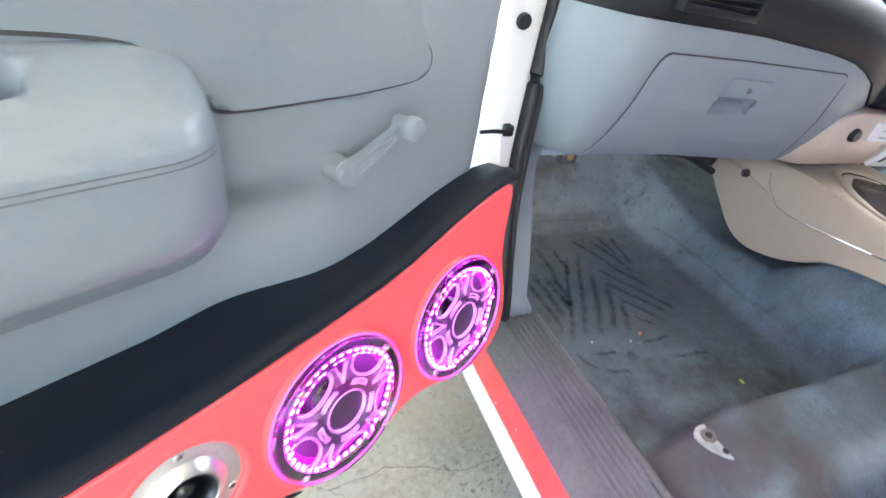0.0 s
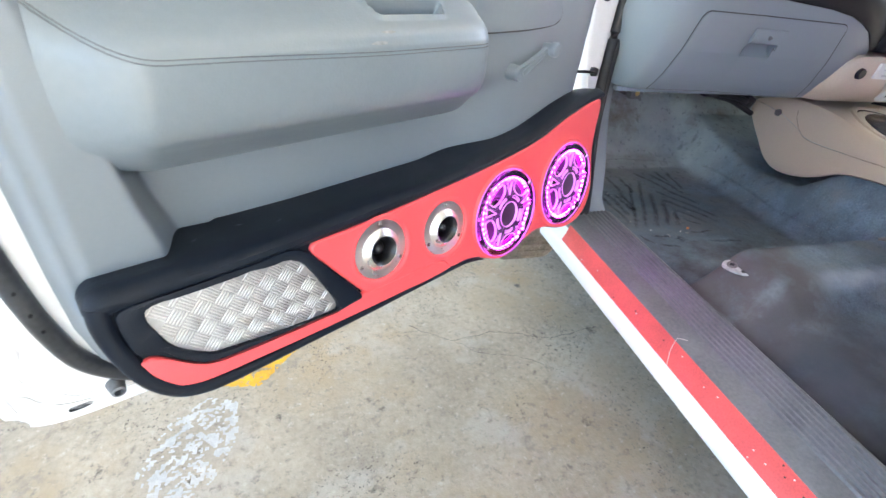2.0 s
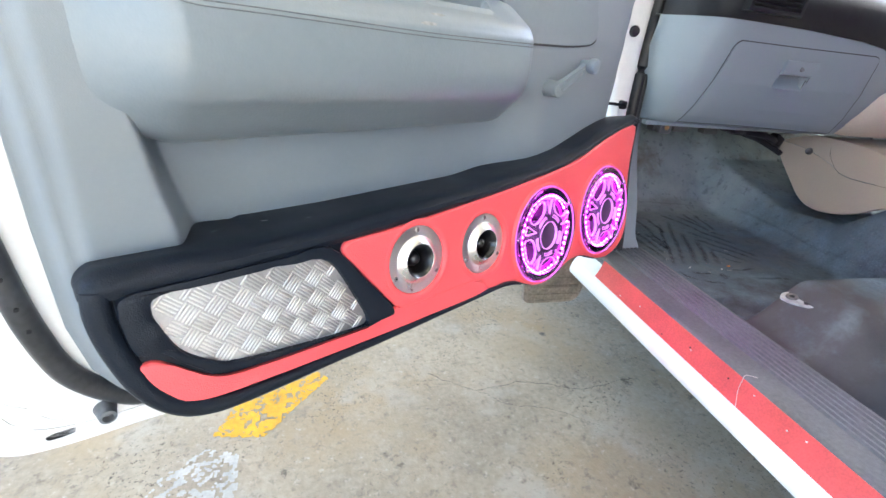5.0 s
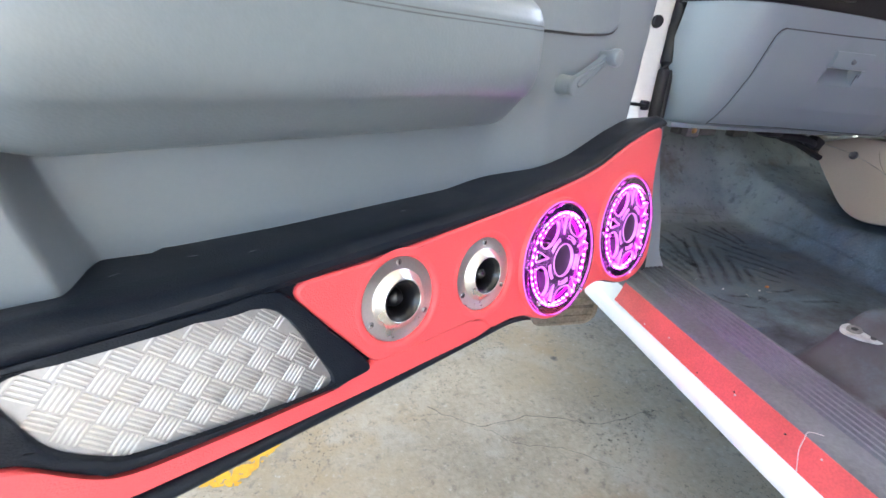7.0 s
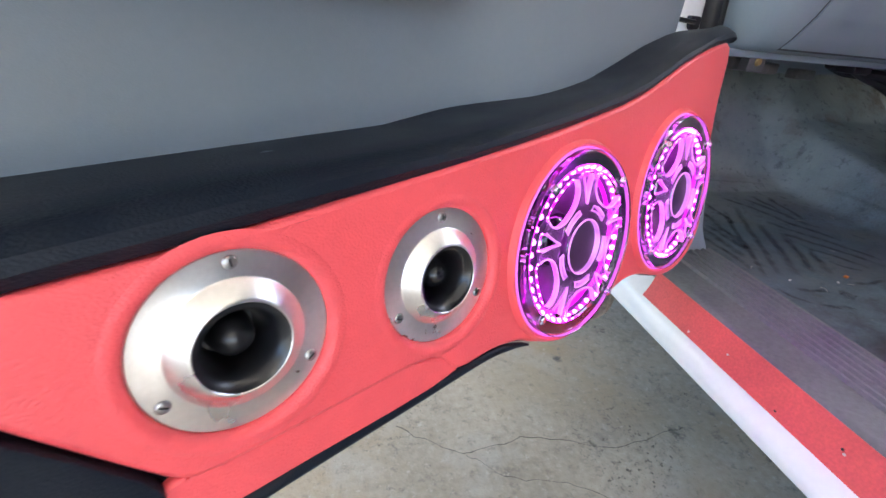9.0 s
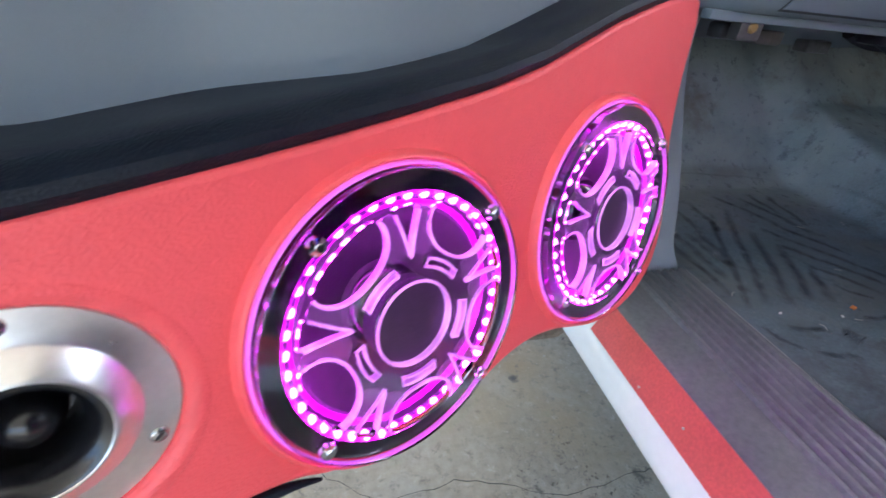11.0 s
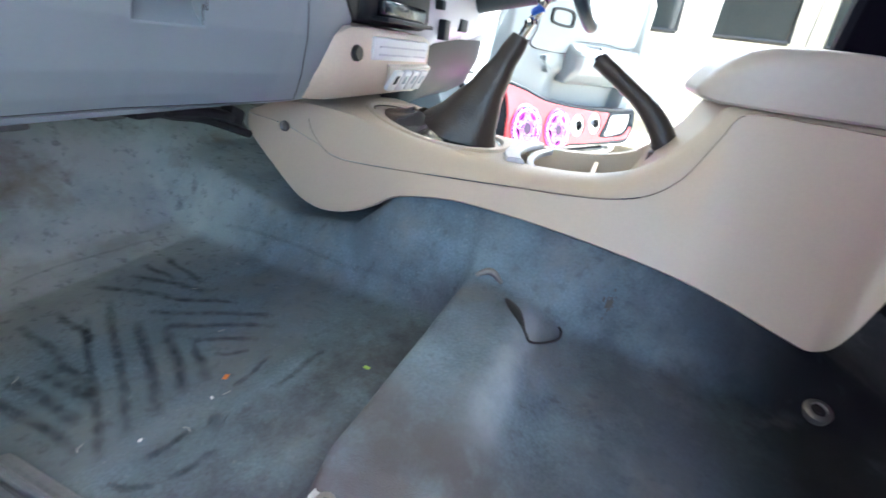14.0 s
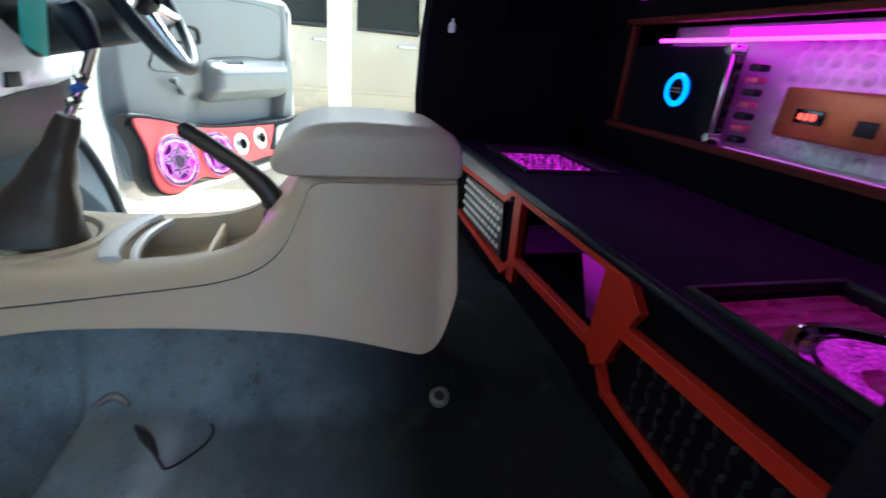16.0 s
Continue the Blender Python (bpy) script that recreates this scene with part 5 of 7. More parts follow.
def dash_y(x, z):
    return dash_off(x) + lerp(z, [(0.745, 0.125), (0.752, 0.108), (0.77, 0.092), (0.80, 0.072), (0.858, 0.045), (0.94, 0.022), (0.99, 0.018)])


def dash_top(x):
    return lerp(x, [(0.08, 0.987), (0.11, 0.985), (0.35, 0.982), (0.50, 0.972), (0.58, 0.960), (0.66, 0.925), (0.72, 0.89)])


def build_dash():
    d = thing("dashboard", Tm(0.4, 0.3, 0.9), "grey and black plastic dashboard with a closed glove box", "dashboard")
    o = Tm(-0.4, -0.3, -0.9)

    def p(name, bm, m, parent=d, label=""):
        bmesh.ops.transform(bm, matrix=o, verts=bm.verts[:])
        return part(name, bm, m, parent, label)

    xs = [0.084, 0.087, 0.090, 0.094, 0.098, 0.103, 0.108, 0.115, 0.122, 0.133, 0.145, 0.17, 0.2, 0.28, 0.36, 0.44, 0.5, 0.56, 0.6, 0.64, 0.68, 0.72]
    secs = []
    for x in xs:
        zt = dash_top(x)
        zs = [0.747, 0.749, 0.754, 0.765, 0.785, 0.82, 0.86, 0.90, 0.94, 0.96]
        zs = [0.747 + (z - 0.747) * (zt - 0.747) / (0.96 - 0.747) for z in zs]
        secs.append([Vector((x, 0.50, 0.69)), Vector((x, dash_y(x, 0.747) + 0.03, 0.745))] + [Vector((x, dash_y(x, z), z)) for z in zs] + [Vector((x, dash_y(x, zt) + 0.10, zt + 0.004))])
    bm = loft(secs, False, False)
    hid = [f for f in bm.faces if 0.28 < f.calc_center_median().x < 0.50 and 0.79 < f.calc_center_median().z < 0.915]
    bmesh.ops.delete(bm, geom=hid, context="FACES")
    p("lower_dash", bm, M_DASH, label="grey plastic lower dash")
    # black upper dash, overhanging
    secs = []
    for x in xs + [0.8, 0.9]:
        zt = dash_top(x)
        y = dash_y(x, min(zt, 0.985))
        secs.append([Vector((x, y + 0.06, zt - 0.002)), Vector((x, y - 0.004, zt)), Vector((x, y - 0.012, zt + 0.012)), Vector((x, y - 0.014, zt + 0.045)), Vector((x, y - 0.004, zt + 0.075)), Vector((x, y + 0.03, zt + 0.10)), Vector((x, y + 0.12, zt + 0.125)), Vector((x, 0.62, 1.14))])
    up = p("upper_dash", loft(secs), M_BLACK_PL, label="black plastic upper dash")
    vent = rim(cr([(0.150, 1.000), (0.295, 0.998), (0.300, 1.05), (0.150, 1.055)], 1, True), cr([(0.160, 1.010), (0.286, 1.008), (0.290, 1.043), (0.160, 1.046)], 1, True), -0.02, 0.012, 0.003, Tm(0, -0.004, 0) @ Rm(0, "X"))
    bmesh.ops.scale(vent, vec=(1, -1, 1), verts=vent.verts[:])
    v = p("air_vent", vent, M_BLACK_PL, label="black air vent frame")
    for k in range(3):
        p("slat", rbox(0.13, 0.02, 0.002, 0, m=Tm(0.224, 0.004, 1.018 + 0.009 * k) @ Rm(20, "X")), M_BLACK_PL, v)
    # glove box lid, standing proud of a dark joint
    def lidp(s, t, off, grow=0.0):
        z = 0.7535 + (0.944 - 0.7535) * t
        xl = 0.168 + 0.012 * t
        xr = 0.628 - 0.062 * t ** 0.8
        x = xl + (xr - xl) * s
        x += (s - 0.5) * 2 * grow
        z += (t - 0.5) * 2 * grow
        return Vector((x, dash_y(x, z) - off, z))

    def scooped(v):
        return abs(v.x - 0.383) < 0.0400 and 0.855 < v.z < 0.889

    for nm, off, grow, m in (("lid_joint", 0.0008, 0.0026, M_SEAM), ("glove_box_lid", 0.0035, 0.0, M_DASH)):
        n = 72
        bm = bmesh.new()
        front = []
        for j in range(n + 1):
            t = j / n
            ins = 0.0
            if t > 0.90:
                q = (t - 0.90) / 0.10
                ins = 0.035 * (1 - math.sqrt(max(0, 1 - q * q)))
            front.append([bm.verts.new(lidp(ins + (1 - 2 * ins) * i / n, t, off, grow)) for i in range(n + 1)])
        for j in range(n):
            for i in range(n):
                vs = (front[j][i], front[j][i + 1], front[j + 1][i + 1], front[j + 1][i])
                if not scooped(sum((v.co for v in vs), Vector()) / 4):
                    bm.faces.new(vs)
        if off > 0.002:
            rimv = [front[0][i] for i in range(n)] + [front[j][n] for j in range(n)] + [front[n][n - i] for i in range(n)] + [front[n - j][0] for j in range(n)]
            back = [bm.verts.new(v.co + Vector((0, 0.0035, 0))) for v in rimv]
            for i in range(len(rimv)):
                j = (i + 1) % len(rimv)
                bm.faces.new((rimv[i], rimv[j], back[j], back[i]))
        lid = p(nm, bm, m, label="grey glove box lid" if off > 0.002 else "")
    p("lid_joint", tube([lidp(1.0, i / 30, 0.0034) for i in range(29)], 0.0009, 6), M_SEAM)
    # latch: paddle over a finger scoop
    def on_lid(x, z, off):
        return Vector((x, dash_y(x, z) - off, z))

    bm = bmesh.new()
    loft([[on_lid(0.3410 + 0.084 * i / 6, z, off) for i in range(7)] for z, off in ((0.8520, 0.0055), (0.8545, 0.0045), (0.860, -0.004), (0.868, -0.014), (0.882, -0.024), (0.892, -0.026))], bm=bm)
    for x in (0.3425, 0.4235):
        vs = [on_lid(x, z, off) for z, off in ((0.854, 0.004), (0.868, -0.015), (0.892, -0.027), (0.892, 0.004))]
        bm.faces.new([bm.verts.new(v) for v in vs])
    p("finger_scoop", bm, M_DASH, lid, "hollow finger scoop")
    bm = bmesh.new()
    loft([[on_lid(0.3410 + 0.084 * i / 6, z, off) for i in range(7)] for z, off in ((0.8875, -0.006), (0.8860, 0.004), (0.887, 0.0105), (0.892, 0.0118), (0.912, 0.0085), (0.917, 0.0065), (0.919, 0.0025))], bm=bm)
    for x in (0.3410, 0.4250):
        bm.faces.new([bm.verts.new(on_lid(x, z, off)) for z, off in ((0.8860, 0.004), (0.887, 0.0105), (0.892, 0.0118), (0.912, 0.0085), (0.917, 0.0065), (0.919, 0.0025))])
    p("latch", bm, M_DASH, lid, "grey latch paddle")
    kv = on_lid(0.386, 0.902, 0.0108)
    p("key_lock", lathe([(0.0, 0.0), (0.0055, 0.0), (0.0065, 0.0025)], 18, Tm(*kv) @ Rm(-8, "X")), M_SCUFF, lid)
    # hanging wires and clips under the dash
    for x, yy, z in ((0.19, 0.20, 0.722), (0.30, 0.25, 0.715), (0.46, 0.30, 0.705)):
        c = p("bracket", rbox(0.05, 0.03, 0.02, 0.004, m=Tm(x, yy, z)), M_STEEL_DARK)
    for k, pts in enumerate(([(0.40, 0.20, 0.735), (0.46, 0.21, 0.722), (0.53, 0.19, 0.72), (0.60, 0.19, 0.705), (0.68, 0.24, 0.67)],
                             [(0.43, 0.19, 0.735), (0.50, 0.20, 0.715), (0.57, 0.21, 0.70), (0.66, 0.20, 0.665)],
                             [(0.55, 0.20, 0.740), (0.60, 0.22, 0.715), (0.64, 0.23, 0.700), (0.70, 0.25, 0.66)])):
        p("wire_loom", tube(cr(pts, 6), 0.010 - 0.002 * k, 8), M_RUBBER)
    p("relay", rbox(0.045, 0.04, 0.022, 0.006, m=Tm(0.435, 0.18, 0.732)), M_RUBBER, label="black relay box")
    p("relay", rbox(0.035, 0.03, 0.030, 0.006, m=Tm(0.62, 0.20, 0.705) @ Rm(25, "Y")), M_RUBBER, label="black relay box")
    p("latch_plate", rbox(0.035, 0.02, 0.028, 0.003, m=Tm(0.172, 0.155, 0.728)), M_STEEL_DARK)
    p("brass_screw", lathe([(0.0, 0.004), (0.005, 0.003), (0.007, 0.0)], 14, Tm(0.172, 0.144, 0.730) @ Rm(180, "Z")), M_BRASS)
    p("under_rail", rbox(0.52, 0.02, 0.012, 0.003, m=Tm(0.36, 0.150, 0.741)), M_DASH)
    return d


M_BRASS = mat("brass", (0.70, 0.48, 0.20), 0.3, 0.9, var=0.05, bump=0)
M_STEEL_DARK = mat("dull_steel", (0.22, 0.21, 0.20), 0.45, 0.8, var=0.15)
build_dash()


# ---- centre console ----
CB = [(0.236, 0.690), (0.225, 0.655), (0.162, 0.594), (0.107, 0.549), (0.051, 0.536), (-0.015, 0.549), (-0.065, 0.573), (-0.117, 0.604), (-0.221, 0.622), (-0.326, 0.620), (-0.423, 0.613), (-0.516, 0.602), (-0.603, 0.588), (-0.69, 0.565), (-0.759, 0.542), (-0.805, 0.532), (-0.835, 0.557), (-0.858, 0.65), (-0.862, 0.75)]
CS = [(0.236, 0.698), (0.15, 0.690), (0.073, 0.668), (0.034, 0.650), (-0.03, 0.647), (-0.213, 0.659), (-0.314, 0.667), (-0.408, 0.673), (-0.47, 0.680), (-0.53, 0.698), (-0.57, 0.735), (-0.60, 0.80), (-0.62, 0.834), (-0.70, 0.836), (-0.862, 0.832)]
CT = [(0.236, 0.702), (0.17, 0.728), (0.10, 0.732), (0.02, 0.726), (-0.05, 0.712), (-0.15, 0.698), (-0.26, 0.692), (-0.36, 0.694), (-0.44, 0.702), (-0.50, 0.722), (-0.54, 0.756), (-0.575, 0.80), (-0.595, 0.838), (-0.64, 0.841), (-0.862, 0.841)]


def smoothed(line):
    return sorted(((q.x, q.y) for q in cr(line, 6)), key=lambda q: -q[0])


CB, CS, CT = smoothed(CB), smoothed(CS), smoothed(CT)


def build_console():
    c = thing("centre_console", Tm(XC, -0.3, 0.6), "beige and taupe plastic centre console with a closed armrest box", "console")
    o = Tm(-XC, 0.3, -0.6)

    def p(name, bm, m, parent=c, label=""):
        bmesh.ops.transform(bm, matrix=o, verts=bm.verts[:])
        return part(name, bm, m, parent, label)

    ys = [0.232 - (0.232 + 0.858) * i / 200 for i in range(201)]
    secs_low, secs_top = [], []
    for y in ys:
        zb, zs, zt = lerp(y, CB), lerp(y, CS), lerp(y, CT)
        wb = lerp(y, [(0.236, 0.186), (0.0, 0.190), (-0.3, 0.190), (-0.6, 0.192), (-0.80, 0.195), (-0.862, 0.180)])
        ws = lerp(y, [(0.236, 0.184), (0.07, 0.180), (-0.3, 0.172), (-0.5, 0.160), (-0.60, 0.140), (-0.80, 0.128), (-0.862, 0.118)])
        wt = lerp(y, [(0.236, 0.178), (0.1, 0.150), (0.0, 0.140), (-0.3, 0.132), (-0.5, 0.122), (-0.6, 0.122), (-0.862, 0.112)])
        k = 0.6 if y < -0.86 else 1.0
        zs = max(zs, zb + 0.005)
        zt = max(zt, zs + 0.003)
        lo = [(wb - 0.006, zb), (wb, zb + 0.004), (wb * 0.66 + ws * 0.34, zb * 0.66 + zs * 0.34), (wb * 0.33 + ws * 0.67, zb * 0.33 + zs * 0.67), (ws, zs)]
        dip = smooth01((y + 0.535) / 0.05) * smooth01((-0.275 - y) / 0.03) * 0.055
        hi = [(ws - 0.0015 * smooth01((0.06 - y) / 0.03), zs + 0.001), (ws - 0.004, zs + 0.25 * (zt - zs)), (wt + 0.35 * (ws - wt), zs + 0.78 * (zt - zs)), (wt, zt), (wt - 0.012, zt + 0.002), (0.095, zt + 0.001), (0.088, zt - dip), (0.0, zt - dip)]
        full = [Vector((XC - a, y, b)) for a, b in lo]
        secs_low.append(full)
        left = [Vector((XC - a, y, b)) for a, b in hi]
        secs_top.append(left + [Vector((XC + a, y, b)) for a, b in hi[::-1][1:]])
    bm = loft(secs_low)
    loft([[Vector((2 * XC - v.x, v.y, v.z)) for v in s] for s in secs_low], bm=bm)
    # rear end
    last_l, last_t = secs_low[-1], secs_top[-1]
    ring = last_l + last_t + [Vector((2 * XC - v.x, v.y, v.z)) for v in last_l[::-1]]
    vs = [bm.verts.new(v) for v in ring]
    bm.faces.new(vs)
    low = p("lower_body", bm, M_BEIGE2, label="taupe plastic lower body with a moulded seam")
    top = p("top_shell", loft(secs_top), M_BEIGE2, label="taupe plastic top shell")
    seam = [(XC - lerp(y, [(0.236, 0.184), (0.07, 0.180), (-0.3, 0.172), (-0.5, 0.160), (-0.60, 0.140)]) - 0.0006, y, max(lerp(y, CS), lerp(y, CB) + 0.005)) for y in ys if -0.62 < y < 0.045]
    seam = [(XC - 0.153, 0.122, 0.732), (XC - 0.161, 0.106, 0.716), (XC - 0.1775, 0.086, 0.692), (XC - 0.1800, 0.062, 0.667)] + seam
    seam = cr(seam, 2)
    p("seam", tube(seam, 0.0004, 5), M_RUBBER)
    # front nose in a lighter beige skin
    sc = lathe([(0.0, -0.001), (0.006, 0.0), (0.008, 0.0025), (0.0095, 0.0025), (0.0105, -0.002)], 22, Tm(XC - 0.187, 0.141, 0.688) @ Rm(90, "Z"))
    p("screw_cap", sc, M_STEEL_DARK)
    # armrest lid
    secs = []
    for y, zl, zh, w in ((-0.551, 0.8562, 0.861, 0.1000), (-0.553, 0.8526, 0.867, 0.1120), (-0.558, 0.8486, 0.877, 0.1190), (-0.568, 0.8456, 0.890, 0.1230), (-0.582, 0.8434, 0.904, 0.1260), (-0.602, 0.8435, 0.917, 0.1280), (-0.630, 0.8430, 0.925, 0.1285), (-0.680, 0.8430, 0.929, 0.1285), (-0.740, 0.8430, 0.929, 0.1280), (-0.800, 0.8430, 0.926, 0.1270), (-0.835, 0.8430, 0.920, 0.1250), (-0.852, 0.8430, 0.911, 0.1230), (-0.861, 0.8430, 0.897, 0.1200), (-0.865, 0.8450, 0.877, 0.1160)):
        r = min(0.030, (zh - zl) * 0.49)
        half = [(w - 0.004, zl), (w, zl + min(0.004, r * 0.3))] + [(w - r + r * math.cos(a), zh - r + r * math.sin(a)) for a in (0, 0.31, 0.63, 0.94, 1.26, 1.5708)]
        secs.append([Vector((XC - a, y, b)) for a, b in half] + [Vector((XC + a, y, b)) for a, b in half[::-1]])
    p("armrest_lid", loft(secs, True, True), M_TAUPE_VINYL, label="padded taupe armrest lid")
    # gear surround, cup holder and tray
    gs = []
    for r, z in ((1.06, 0.000), (1.04, 0.006), (0.97, 0.007), (0.93, 0.002)):
        gs.append([Vector((XC + 0.112 * r * math.cos(t) * (1 - 0.14 * math.sin(t)), -0.100 + 0.155 * r * math.sin(t), lerp(-0.100 + 0.155 * r * math.sin(t), CT) + z)) for t in (2 * math.pi * i / 40 for i in range(40))])
    p("gear_surround", loft(gs, True), M_BEIGE2)
    gp = [[Vector((XC + 0.106 * r * math.cos(t) * (1 - 0.14 * math.sin(t)), -0.100 + 0.148 * r * math.sin(t), lerp(-0.100 + 0.148 * r * math.sin(t), CT) + z + 0.007 * max(0.0, 0.95 - r) * math.sin(7 * t + 5 * r))) for t in (2 * math.pi * i / 40 for i in range(40))] for r, z in ((1.0, 0.003), (0.92, -0.002), (0.86, -0.002), (0.78, 0.002), (0.70, 0.006), (0.60, 0.011), (0.48, 0.018), (0.35, 0.028))]
    p("gear_gate", loft(gp, True), M_GATE, label="glossy gathered skirt of the gear boot")
    # pale plastic puts the sky's glare on the tray edges into colour
    for name, dy, drop, half, lab in (("tray_rim", 0.0, 0.0, 0.017, "storage tray rim, sky glare put into its pale colour"), ("tray_lip", -0.036, 0.008, 0.007, "narrow inner lip of the storage tray")):
        secs = []
        for i in range(25):
            a = -1.0 + 2.0 * i / 24
            x, yc = XC + 0.122 * math.sin(a), -0.330 + 0.05 * math.cos(a) + dy
            secs.append([Vector((x, yc + b * half, 0.700 - drop + c)) for b, c in ((1.0, -0.004), (0.85, 0.001), (0.3, 0.003), (-0.4, 0.003), (-0.9, 0.0), (-1.0, -0.006), (-0.9, -0.010), (0.9, -0.010))])
        p(name, loft(secs, True, True), M_LILAC, label=lab)
    p("tray_divider", rbox(0.16, 0.008, 0.035, 0.002, m=Tm(XC, -0.435, 0.672)), M_BEIGE2)
    return c


M_TAUPE_VINYL = leather("taupe_vinyl", (0.42, 0.36, 0.30), 0.38, 420, 0.10)
M_GATE = mat("glossy_boot_leather", (0.050, 0.045, 0.042), 0.20, var=0.15, bump=0, coat=0.6)
build_console()


def build_gear():
    g = thing("gear_lever", Tm(XC, -0.11, 0.70), "gear lever in a brown leather boot", "gear lever")
    o = Tm(-XC, 0.11, -0.70)

    def p(name, bm, m, parent=g, label=""):
        bmesh.ops.transform(bm, matrix=o, verts=bm.verts[:])
        return part(name, bm, m, parent, label)

    secs = []
    rnd = random.Random(3)
    for k in range(15):
        t = k / 14
        c = Vector((XC - 0.006 * t, -0.150 - 0.100 * t, 0.702 + 0.20 * t))
        r = 0.066 * (1 - t) ** 1.7 + 0.0165 + 0.0015 * math.sin(t * 23)
        secs.append([c + Vector((r * 0.85 * math.cos(a) * (1 + 0.05 * math.sin(5 * a + 4 * t)), r * math.sin(a) * (1 + 0.05 * math.cos(4 * a + 6 * t)), 0.35 * r * math.sin(a))) for a in (2 * math.pi * i / 28 for i in range(28))])
    p("boot", loft(secs, True, True), M_BROWN, label="creased brown leather boot")
    p("shaft", tube([(XC - 0.006, -0.25, 0.90), (XC - 0.008, -0.285, 0.965), (XC - 0.009, -0.305, 1.01)], 0.008, 10), M_CHROME)
    p("knob", lathe([(0.0, 0.0), (0.014, 0.001), (0.018, 0.014), (0.023, 0.035), (0.024, 0.05), (0.018, 0.062), (0.0, 0.066)], 24, Tm(XC - 0.009, -0.302, 1.0) @ Rm(70, "X")), M_BLACK_LEATHER)
    for k, (dz, m) in enumerate(((0.925, M_CHROME), (0.945, M_BLUE), (0.960, M_CHROME))):
        p("collar", lathe([(0.011, -0.006), (0.0135, 0.0), (0.011, 0.006)], 16, Tm(XC - 0.007, -0.25 - (dz - 0.90) * 0.5, dz) @ Rm(62, "X")), m)
    return g


M_BLUE = mat("blue_plastic", (0.02, 0.08, 0.35), 0.4, var=0.05, bump=0)
build_gear()


def build_brake():
    h = thing("hand_brake", Tm(XC, -0.53, 0.75), "dark brown hand brake lever between the seats", "hand brake")
    o = Tm(-XC, 0.53, -0.75)

    def p(name, bm, m, parent=h, label=""):
        bmesh.ops.transform(bm, matrix=o, verts=bm.verts[:])
        return part(name, bm, m, parent, label)

    a, b = Vector((0.885, -0.545, 0.725)), Vector((0.926, -0.393, 0.880))
    path = [a, Vector((0.888, -0.538, 0.765)), Vector((0.898, -0.500, 0.810)), Vector((0.912, -0.445, 0.848)), b]
    p("lever", tube(cr(path, 4), [0.026 - 0.010 * min(1, i / 10) for i in range(17)], 12), M_BROWN, label="dark brown plastic lever")
    p("button", lathe([(0.0, 0.009), (0.007, 0.007), (0.009, 0.0)], 14, Tm(*b) @ (b - a).to_track_quat("Y", "Z").to_matrix().to_4x4()), M_BLACK_PL)
    return h


build_brake()


# ---- switch bezel, radio stack, driver's lower dash ----
M_CREAM = mat("cream_plastic", (0.66, 0.60, 0.50), 0.4, var=0.03)


